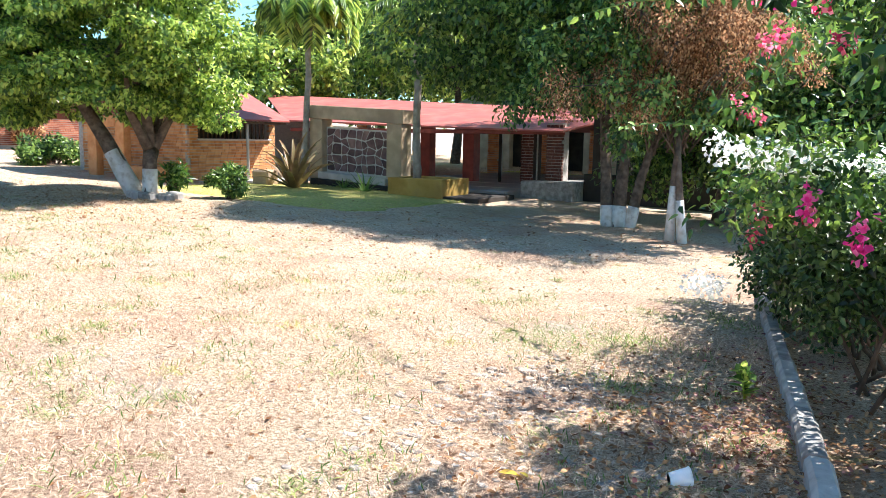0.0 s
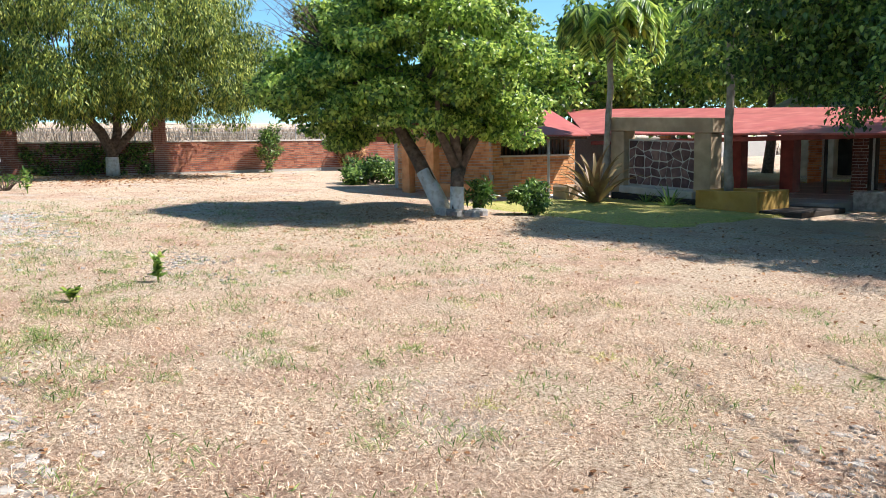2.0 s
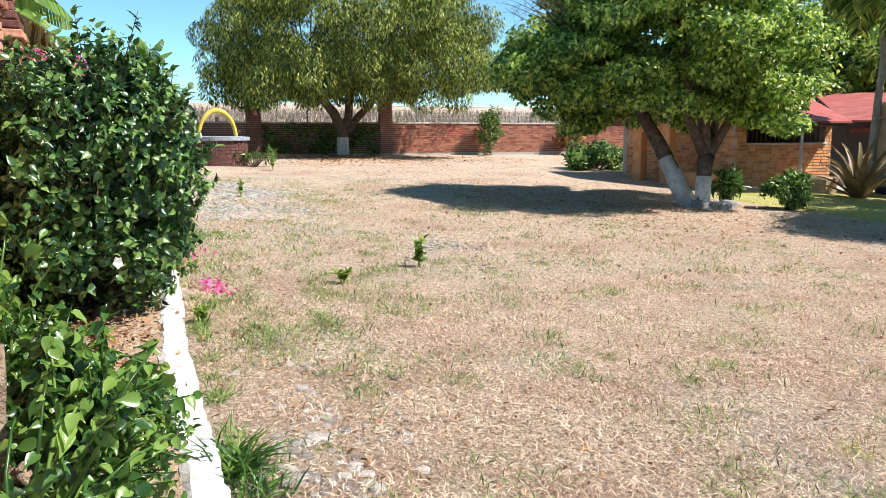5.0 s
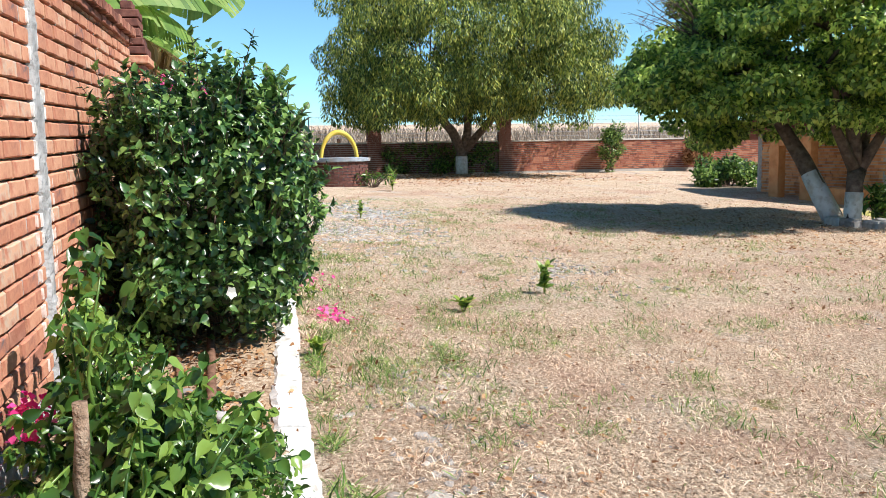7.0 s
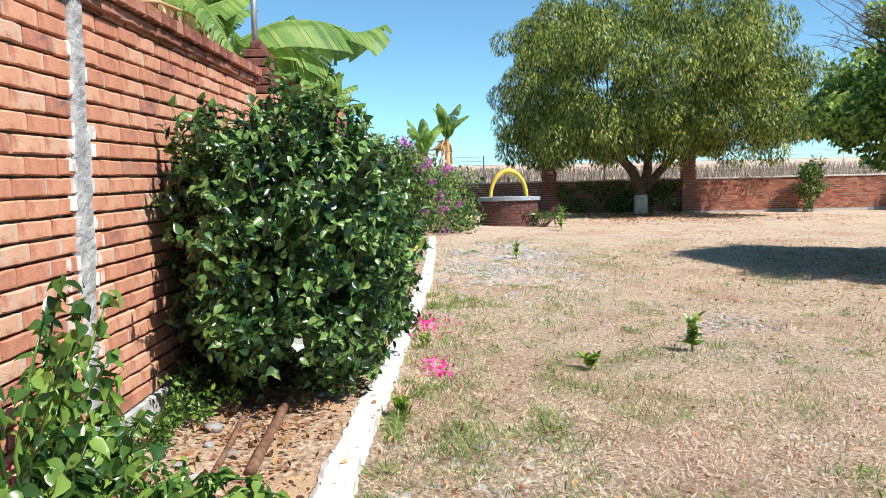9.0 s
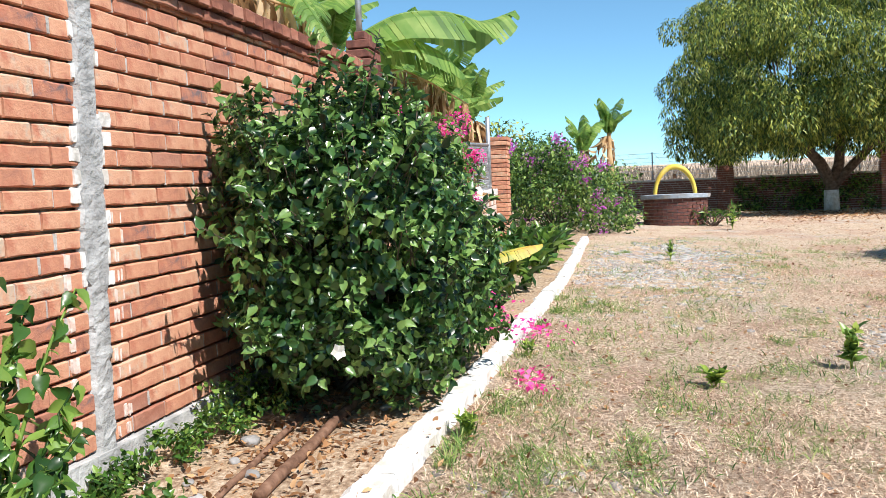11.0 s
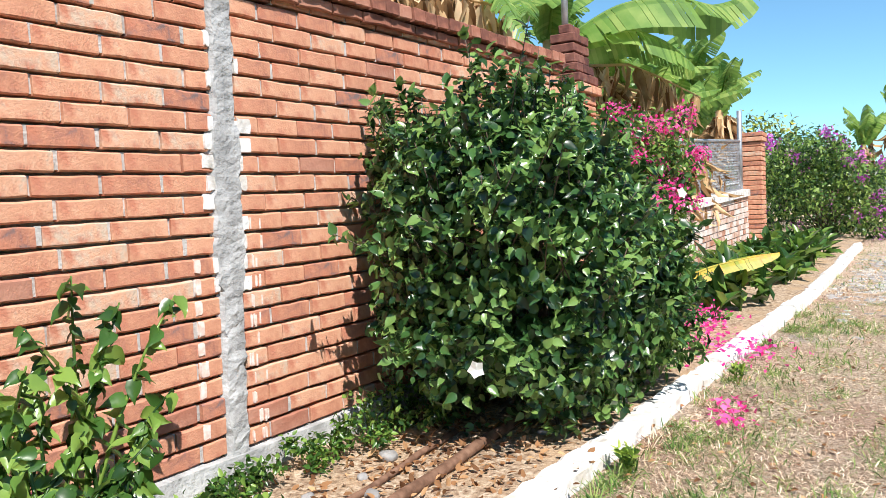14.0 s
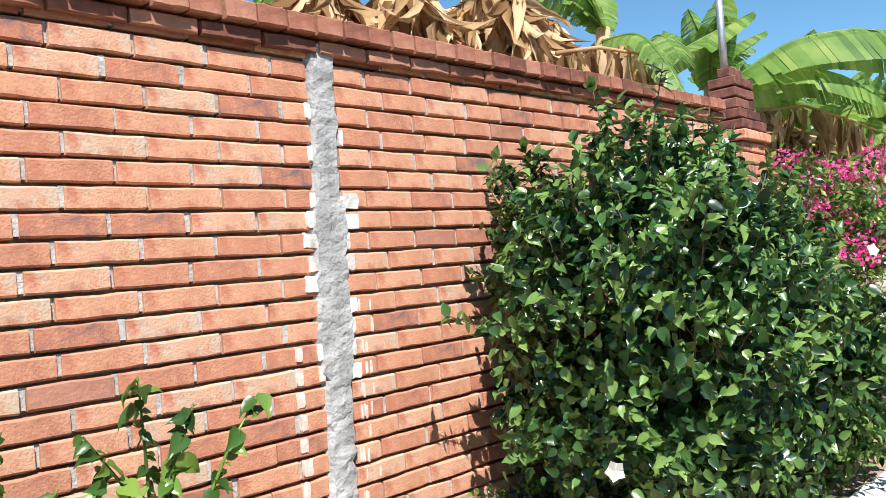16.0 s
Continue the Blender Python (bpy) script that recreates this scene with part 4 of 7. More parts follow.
# ---- long roof, pavilion ----
def build_pavilion():
    e = plant("pavilion", (-13, 22, 0.05), "open brick-columned pavilion with a long red roof", "pavilion")
    slab("roof", [(-19.2, 20.4, 2.0), (-9.0, 20.4, 1.72), (-9.0, 26.0, 2.45), (-25.6, 26.0, 3.22)], 0.05, ROOFRED, e, "long red sheet roof, sagging and faded")
    slab("roof", [(-25.6, 26.0, 3.22), (-9.0, 26.0, 2.45), (-9.0, 31.5, 1.75), (-25.6, 31.5, 2.1)], 0.05, ROOFRED, e, "long red sheet roof, sagging and faded")
    obj("fascia", boxmesh("fascia", -19.0, -9.0, 20.46, 20.52, 1.62, 1.74, 0.01), REDPAINT, e)
    for x, y, w, z0, m in ((-15.5, 23.6, 0.42, 0.0, REDPAINT), (-13.75, 23.6, 0.46, 0.0, REDPAINT), (-11.55, 23.6, 0.46, 0.0, PIERBRICK), (-9.55, 21.3, 0.5, -0.2, PIERBRICK),
                           (-16.6, 30.5, 0.5, 0.0, HOUSEBRICK), (-14.2, 31, 0.7, 0.0, HOUSEBRICK), (-12.2, 31, 0.5, 0.0, HOUSEBRICK), (-18.6, 24, 0.4, 0.0, HOUSEBRICK)):
        c = obj("column", boxmesh("column", x - w / 2 + 0.02, x + w / 2 - 0.02, y - w / 2 + 0.02, y + w / 2 - 0.02, z0 - 0.2, 1.95, 0.0), MORTAR if m is not REDPAINT else REDPAINT, e, "dark brick column" if m is not REDPAINT else "dark red column")
        if m is not REDPAINT:
            r = np.random.RandomState(int(abs(x) * 10))
            v, f = brick_rows(x - w / 2, x + w / 2, lambda u: z0, lambda u: 1.9, (y - w / 2, -1), "x", r)
            tagged(obj("brick_face", mesh("brick_face", v, f), m, c), kind="stuff")
    for x, y in ((-12.65, 23.6), (-10.9, 22.6), (-10.45, 22.0), (-10.0, 22.3)):
        obj("post", tubemesh("post", [([(x, y, -0.1), (x, y, 1.9)], 0.05)], 8), DARK, e, "thin dark metal post")
    base = obj("stone_base", boxmesh("stone_base", -10.3, -8.7, 20.5, 21.9, -0.5, 0.32, 0.03, 0.02), STONE, e, "rubble stone base")
    # floor and its dark front step
    tagged(obj("pavement", boxmesh("pavement", -16.5, -10.3, 19.6, 31.0, -0.4, 0.06, 0.01), TILE), "grey tiled pavilion floor with pale joints", "pavement", kind="structure")
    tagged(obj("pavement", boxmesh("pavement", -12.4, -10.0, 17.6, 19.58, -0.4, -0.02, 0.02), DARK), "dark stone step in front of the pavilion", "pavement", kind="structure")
    for y in (21.0, 23.0, 25.0, 27.0):
        tagged(obj("trim", boxmesh("trim", -16.4, -10.35, y, y + 0.1, 0.05, 0.066, 0.0), PAVING), "pale joint strip in the tiled floor", "trim", kind="structure")
    # low wall with seat past the corner column; wall and posts near-black as painted shade
    obj("low_wall", boxmesh("low_wall", -8.7, -4.5, 21.2, 21.5, -0.4, 0.55, 0.02), DARK, e, "low wall, deep shade painted in as near black")
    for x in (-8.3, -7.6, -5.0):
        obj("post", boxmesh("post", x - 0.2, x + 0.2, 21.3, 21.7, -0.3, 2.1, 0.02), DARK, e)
    # outbuilding behind
    o = plant("outbuilding", (-15, 35, 0), "tan outbuilding with openings behind the pavilion", "building")
    for x0, x1 in ((-20.5, -18.2), (-17.4, -15.6), (-14.4, -12.3), (-11.4, -9.5)):
        obj("wall", boxmesh("wall", x0, x1, 34.8, 35.2, -0.2, 2.6, 0.02), CANTERA, o)
    obj("lintel", boxmesh("lintel", -20.5, -9.5, 34.8, 35.2, 2.6, 3.1, 0.02), CANTERA, o)
    slab("roof", [(-21, 34.2, 3.1), (-9, 34.2, 3.1), (-9, 38, 4.2), (-21, 38, 4.2)], 0.06, PAVING, o, "pale sheet roof")
    # near-black sheet behind the openings, painted as interior shade
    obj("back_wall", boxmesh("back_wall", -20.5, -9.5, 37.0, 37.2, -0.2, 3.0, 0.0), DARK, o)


build_pavilion()


# ---- stone panel in a portal ----
def build_portal():
    e = plant("portal", (-14.7, 18.8, 0.0), "tan rendered portal framing a dark rubble-stone panel", "portal")
    sl = -0.048

    def sheared(nm, x0, x1, y0, y1, z0, z1, m, lab="", bev=0.02):
        me = boxmesh(nm, x0, x1, y0, y1, z0, z1, bev)
        for v in me.vertices:
            v.co.z += sl * (v.co.x + 16.4)
        return obj(nm, me, m, e, lab)

    sheared("post", -16.45, -15.95, 18.55, 19.05, -0.3, 2.0, CANTERA)
    sheared("post", -13.58, -13.06, 18.55, 19.05, -0.3, 2.0, CANTERA)
    sheared("beam", -16.5, -13.0, 18.52, 19.08, 2.004, 2.40, CANTERA)
    pn = sheared("panel", -15.93, -13.6, 18.74, 18.92, 0.45, 1.78, PAVING, "rubble-stone panel with pale joints", 0.0)
    sheared("ledge", -16.0, -13.5, 18.4, 19.0, 0.25, 0.45, PAVING, "pale ledge under the panel")
    sheared("basin", -16.2, -13.3, 18.3, 18.98, -0.3, 0.245, DARK, "dark basin")
    # irregular stones: jittered cells
    r = np.random.RandomState(4)
    nx, nz = 9, 5
    jit = r.uniform(-0.10, 0.10, (nx + 1, nz + 1, 2))

    def corner(i, j):
        a = jit[i, j]
        x = -15.9 + 2.28 * i / nx + (a[0] if 0 < i < nx else 0) + (0.05 if j % 2 and 0 < i < nx else 0)
        return x, 0.49 + 1.26 * j / nz + (a[1] * 0.9 if 0 < j < nz else 0)

    for j in range(nz):
        for i in range(nx):
            cs = [corner(i, j), corner(i + 1, j), corner(i + 1, j + 1), corner(i, j + 1)]
            cx, cz = sum(q[0] for q in cs) / 4, sum(q[1] for q in cs) / 4
            ring = []
            for q in range(4):
                u, w = cs[q], cs[(q + 1) % 4]
                cut = r.uniform(0.04, 0.2)
                ring += [(u[0] + (w[0] - u[0]) * s, u[1] + (w[1] - u[1]) * s) for s in (cut, 1 - r.uniform(0.04, 0.2))]
            ring = [(cx + (x - cx) * 0.91, cz + (z - cz) * 0.90) for x, z in ring]
            k = len(ring)
            vs = [(x, 18.75, z + sl * (x + 16.4)) for x, z in ring] + [(cx + (x - cx) * 0.93, 18.72, cz + (z - cz) * 0.93 + sl * (x + 16.4)) for x, z in ring]
            fs = [tuple(range(k, 2 * k))] + [(q, (q + 1) % k, k + (q + 1) % k, k + q) for q in range(k)]
            obj("stone", mesh("stone", vs, fs), DARKSTONE, pn)


build_portal()


def build_planter():
    e = plant("planter", (-11.9, 18.2, -0.1), "square ochre masonry planter holding a palm", "planter")
    x0, x1, y0, y1, z0, z1 = -12.75, -11.05, 17.5, 18.9, -0.35, 0.42
    for nm, a in (("wall", (x0, x1, y0, y0 + 0.14)), ("wall", (x0, x1, y1 - 0.14, y1)), ("wall", (x0, x0 + 0.14, y0 + 0.14, y1 - 0.14)), ("wall", (x1 - 0.14, x1, y0 + 0.14, y1 - 0.14))):
        obj(nm, boxmesh(nm, *a, z0, z1, 0.015), OCHRE, e)
    obj("soil", boxmesh("soil", x0 + 0.1, x1 - 0.1, y0 + 0.1, y1 - 0.1, z0, z1 - 0.08, 0.0), BARK, e)


build_planter()


def palm(base, top, r0, fronds, length, label, droop=1.25, up=0.45):
    e = plant("palm", base, label, "palm")
    b, t = Vector(base), Vector(top)
    pts = [b.lerp(t, k / 14) + Vector((0.03 * math.sin(k), 0.03 * math.cos(k * 1.3), 0)) for k in range(15)]
    obj("trunk", tubemesh("trunk", [(pts, [r0 * (1.15 if k % 2 else 1.0) * (1 - 0.3 * k / 14) for k in range(15)])], 10), PALMBARK, e)
    P, D, U, S = [], [], [], []
    runs = []
    for i in range(fronds):
        a = 2 * math.pi * (i * 0.382)
        el = up + 0.9 * rng.rand() - 0.3
        h = Vector((math.cos(a), math.sin(a), 0))
        prev = t.copy()
        spine = [prev.copy()]
        for k in range(12):
            s = (k + 1) / 12
            ang = el - droop * 1.9 * s * s
            prev = prev + (h * math.cos(ang) + Vector((0, 0, math.sin(ang)))) * length / 12
            spine.append(prev.copy())
            side = Vector((-h.y, h.x, 0))
            for sg in (-1, 1):
                for q in range(3):
                    pp = spine[-2].lerp(spine[-1], q / 3)
                    d = side * sg * 0.8 + h * 0.5 + Vector((0, 0, -0.7))
                    P.append(pp)
                    D.append(d + Vector(rng.uniform(-0.12, 0.12, 3)))
                    U.append(Vector((0, 0, 1)) + h * 0.3)
                    S.append(length * 0.3 * (1 - 0.6 * abs(s - 0.45)))
        runs.append((spine, [0.02 * (1 - k / 16) for k in range(13)]))
    obj("rib", tubemesh("rib", runs, 4), L_TREE, e)
    obj("fronds", leaves("fronds", P, D, U, S, NARROW * np.array([1, 0.6, 1]), LEAF_F), L_TREE, e)


palm((-16.5, 18.35, 0.0), (-16.35, 18.5, 4.9), 0.10, 24, 2.1, "slender grey palm before the portal, drooping fronds", 1.5, 0.55)
palm((-12.3, 18.2, 0.3), (-12.3, 18.2, 4.4), 0.11, 14, 1.8, "grey palm rising from the ochre planter")


# bronze bromeliad by the portal
def rosette(base, n, length, material, label, name="bromeliad", width=0.14, curl=1.1, up=1.2):
    e = plant(name, base, label, "plant")
    for i in range(n):
        a = 2 * math.pi * i * 0.382
        L = length * rng.uniform(0.75, 1.1)
        el = up - 0.95 * (i / n) + rng.uniform(-0.1, 0.1)
        h, side = Vector((math.cos(a), math.sin(a), 0)), Vector((-math.sin(a), math.cos(a), 0))
        p = Vector(base) + h * 0.05
        vs, fs = [], []
        for k in range(8):
            s = k / 7
            w = width * (1 - 0.75 * s) * (0.8 + 0.6 * s * (1 - s) * 2)
            vs += [p - side * w, p - Vector((0, 0, w * 0.5)), p + side * w]
            ang = el - curl * s * s
            p = p + (h * math.cos(ang) + Vector((0, 0, math.sin(ang)))) * L / 7
        for k in range(7):
            for q in (0, 1):
                fs.append((k * 3 + q, k * 3 + q + 1, k * 3 + q + 4, k * 3 + q + 3))
        obj("leaf", mesh("leaf", vs, fs, True), material, e)
    return e


rosette((-15.35, 16.7, G(-15.35, 16.7) + 0.02), 34, 1.5, L_AGAVE, "large bronze bromeliad with arching strap leaves", "bromeliad", 0.11, 0.95, 1.5)
block_m = boxmesh("garden_block", -16.9, -16.3, 16.6, 17.1, -0.2, 0.5, 0.05, 0.03)
tagged(obj("garden_block", block_m, CANTERA), "low tan masonry block beside the bromeliad", "block")
rosette((-13.6, 17.6, G(-13.6, 17.6)), 16, 0.7, L_DARK, "dark spiky plant at the foot of the portal", "spiky_plant", 0.035, 0.5)
rosette((-14.6, 17.9, G(-14.6, 17.9)), 14, 0.45, L_DARK, "small dark spiky plant before the basin", "spiky_plant", 0.03, 0.6)
# kerbstones round the limed trunk
for i, (x, y) in enumerate(((-14.95, 11.25), (-14.6, 11.3), (-14.3, 11.55), (-14.45, 11.9))):
    z = G(x, y)
    tagged(obj("edging_stone", boxmesh("edging_stone", x - 0.2, x + 0.2, y - 0.12, y + 0.12, z - 0.06, z + 0.15, 0.04, 0.02), STONE), "grey edging stone round the limed trunk", "stone", "edging stones")


# ---- planting bed, kerbs ----
def kerb_y(x):
    return float(np.interp(-x, (0, 4, 6.5, 9, 13.5, 18, 24), (0.36, 0.41, 0.44, 0.58, 0.82, 0.92, 0.98)))


def build_bed():
    vs, fs = [], []
    xs, n = np.arange(-3.0, -24.0, -0.12), 14
    for x in xs:
        for j in range(n):
            y = WY + 0.03 + (kerb_y(x) - 0.10 - WY) * j / (n - 1)
            vs.append((x, y, G(x, y) + 0.055 + 0.03 * noise.noise((x * 2.5, y * 2.5, 1)) + 0.02 * noise.noise((x * 9, y * 9, 1)) + 0.02 * (1 - j / n)))
    for i in range(len(xs) - 1):
        for j in range(n - 1):
            fs.append((i * n + j, i * n + j + 1, (i + 1) * n + j + 1, (i + 1) * n + j))
    m = mat("bed_soil", [(0.3, (0.16, 0.10, 0.065)), (0.5, (0.36, 0.26, 0.175)), (0.7, (0.55, 0.44, 0.33))], 30, 0.95, 0.9, scale2=3, mix2=(0.42, 0.29, 0.18), bscale=60, bdist=0.02, spec=0.1)
    tagged(obj("planting_bed", mesh("planting_bed", vs, fs, True), m), "dry brown soil bed between wall and kerb", "bed", kind="structure")


build_bed()


def kerb_stone(x0, x1, yf, w, h, material, label, group):
    """One kerb stone between two stations, following the curve yf."""
    bm = bmesh.new()
    nseg = 9
    rows = []
    for i in range(nseg + 1):
        x = x0 + (x1 - x0) * i / nseg
        y = yf(x)
        z = G(x, y)
        j = lambda: random.uniform(-0.011, 0.011)
        rows.append([bm.verts.new(p) for p in ((x, y + j(), z - 0.12), (x, y - 0.005 + j(), z + h * 0.8), (x, y - 0.03 + j(), z + h + j()), (x, y - w + 0.03 + j(), z + h + j()), (x, y - w + j(), z + h * 0.8), (x, y - w, z - 0.12))])
    for a, b in zip(rows, rows[1:]):
        for k in range(6):
            bm.faces.new((a[k], a[(k + 1) % 6], b[(k + 1) % 6], b[k]))
    bm.faces.new(rows[0][::-1])
    bm.faces.new(rows[-1])
    bmesh.ops.recalc_face_normals(bm, faces=bm.faces)
    return tagged(obj("kerb_stone", bm_mesh("kerb_stone", bm), material), label, "kerb", group)


x = -3.3
while x > -21:
    L = random.uniform(0.55, 1.0) * (0.6 if x < -10 else 1)
    kerb_stone(x, x - L + 0.012, lambda q, o=random.uniform(-0.014, 0.014): kerb_y(q) + o, 0.17 + random.uniform(-0.012, 0.012), 0.085 + random.uniform(-0.012, 0.016), LIME, "lime-washed kerb stone edging the flower bed", "white kerb")
    x -= L


def kerb_right(y):
    return float(np.interp(y, (0, 4.07, 5.5, 8.4, 12), (0.35, -0.40, -0.74, -1.45, -2.2)))


def grey_kerb():
    y = 2.4
    while y < 11:
        L = random.uniform(0.8, 1.2)
        bm = bmesh.new()
        rows = []
        for i in range(5):
            yy = y + (L - 0.015) * i / 4
            xx = kerb_right(yy)
            z = G(xx, yy)
            j = lambda: random.uniform(-0.008, 0.008)
            rows.append([bm.verts.new(p) for p in ((xx - 0.01, yy, z - 0.1), (xx - 0.005 + j(), yy, z + 0.08), (xx + 0.02, yy, z + 0.11 + j()), (xx + 0.105, yy, z + 0.11 + j()), (xx + 0.13 + j(), yy, z + 0.08), (xx + 0.135, yy, z - 0.1))])
        for a, b in zip(rows, rows[1:]):
            for k in range(6):
                bm.faces.new((a[k], a[(k + 1) % 6], b[(k + 1) % 6], b[k]))
        bm.faces.new(rows[0][::-1])
        bm.faces.new(rows[-1])
        bmesh.ops.recalc_face_normals(bm, faces=bm.faces)
        tagged(obj("kerb_stone", bm_mesh("kerb_stone", bm), STONE), "worn grey kerb stone along the bougainvillea hedge", "kerb", "grey kerb")
        y += L


grey_kerb()


# ---- brick pier, mesh panel and low wall past the pier ----
def build_pier(x0, x1, y0, y1, zb, steps, label):
    e = empty("brick_pier", ((x0 + x1) / 2, y1, zb), label, "pier")
    z = zb
    r = np.random.RandomState(int(-x0 * 7))
    for grow, ztop, m in steps:
        h = 0.089
        while z < ztop:
            a0, a1, c0, c1 = x0 - grow, x1 + grow, y0 - grow, y1 + grow
            off = r.uniform(0.3, 0.7)
            mid = a0 + (a1 - a0) * off
            for b0, b1 in ((a0, mid - 0.008), (mid + 0.008, a1)):
                obj("brick", boxmesh("brick", b0, b1, c0, c1, z + 0.006, z + h - 0.006, 0.008, 0.004), m, e)
            z += h
    obj("core", boxmesh("core", x0 + 0.12, x1 - 0.12, y0 + 0.12, y1 - 0.12, zb - 0.3, z - 0.03, 0.0), MORTAR, e)
    return e, z


pier, ptop = build_pier(-10.70, -10.26, -0.99, -0.68, 0.35, ((0.0, 2.42, BRICK), (0.04, 2.5, BRICK), (0.02, 2.6, PIERBRICK), (-0.01, 2.72, PIERBRICK), (-0.04, 3.0, PIERBRICK), (-0.10, 3.06, PIERBRICK)), "brick pier with a dark stepped cap ending the wall")
obj("pipe", tubemesh("pipe", [([(-10.45, -0.86, ptop - 0.1), (-10.45, -0.86, ptop + 0.75)], 0.03)], 8), METAL, pier, "grey metal pipe")
pier2, _ = build_pier(-19.75, -19.28, -1.0, -0.58, 0.5, ((0.0, 2.6, BRICK), (0.03, 2.75, BRICK)), "plain brick pier beside the chain-link panel")


def build_low_wall():
    rg = np.random.RandomState(9)
    bot = lambda u: 0.48 - 0.02 * (u + 10)
    top = lambda u: 1.40 - 0.05 * (u + 14)
    w = obj("wall_low", boxmesh("wall_low", -19.3, -10.55, -1.05, -0.85, 0.2, 1.2, 0.0), MORTAR)
    tagged(w, "low brick wall with a white lime-washed top", "wall", kind="structure")
    v, f = brick_rows(-10.6, -19.25, bot, top, (-0.82, 1), "x", rg, depth=0.2)
    tagged(obj("brick_face", mesh("brick_face", v, f), WASHED, w), kind="stuff")
    vs = []
    for xx in (-10.6, -19.25):
        for yy, dz in ((-0.78, -0.06), (-0.78, 0.06), (-1.08, 0.06), (-1.08, -0.06)):
            vs.append((xx, yy, top(xx) + 0.05 + dz))
    obj("capping", mesh("capping", vs, [(0, 1, 2, 3), (7, 6, 5, 4)] + [(k, k + 4, (k + 1) % 4 + 4, (k + 1) % 4) for k in range(4)]), LIME, w, "lime-washed capping")
    e = empty("chain_link_panel", (-16.5, -0.95, 1.6), "chain-link panel in a grey tube frame on the low wall", "fence")
    x0, x1 = -14.75, -19.15
    zb, zt = lambda u: top(u) + 0.12, lambda u: 2.36 - 0.062 * (u + 14.4)
    obj("frame", tubemesh("frame", [([(x0, -0.93, zb(x0)), (x0, -0.93, zt(x0))], 0.025), ([(x1, -0.93, zb(x1)), (x1, -0.93, zt(x1) + 0.55)], 0.045), ([(x0, -0.93, zt(x0)), (x1, -0.93, zt(x1))], 0.025), ([(x0, -0.93, zb(x0)), (x1, -0.93, zb(x1))], 0.02)], 7), METAL, e)
    runs = []
    for u in np.arange(x0 + 0.9, x1 - 0.9, -0.09):
        for s in (-0.85, 0.85):
            a, b = u, u + s
            pts = []
            for k in range(6):
                q = a + (b - a) * k / 5
                if x1 < q < x0:
                    pts.append((q, -0.93, zb(q) + (zt(q) - zb(q)) * k / 5))
            if len(pts) > 1:
                runs.append((pts, 0.005))
    obj("wire_mesh", tubemesh("wire_mesh", runs, 3), METAL, e)
    obj("stake", tubemesh("stake", [([(-14.3, -0.9, 1.4), (-14.25, -0.9, 2.6)], 0.035)], 6), RUST, e)


build_low_wall()


# ---- big hibiscus bush against the wall ----
def bush_surface(rng_, n, c, R, low=-0.9):
    v = unit(n, rng_)
    v = v[v[:, 2] > low]
    # boxy, clipped form
    q = np.sign(v) * np.abs(v) ** 0.75
    wob = 1 + 0.20 * np.array([noise.noise(Vector(p) * 2.6) for p in v]) + 0.19 * np.array([noise.noise(Vector(p) * 7 + Vector((3, 1, 2))) for p in v])
    p = np.array(c) + q * np.array(R) * wob[:, None]
    # lower towards the far end
    p[:, 2] -= 0.56 * np.clip(-7.15 - p[:, 0], 0, 2.4) * np.clip((p[:, 2] - 0.3) / 1.9, 0, 1.2)
    return p, v


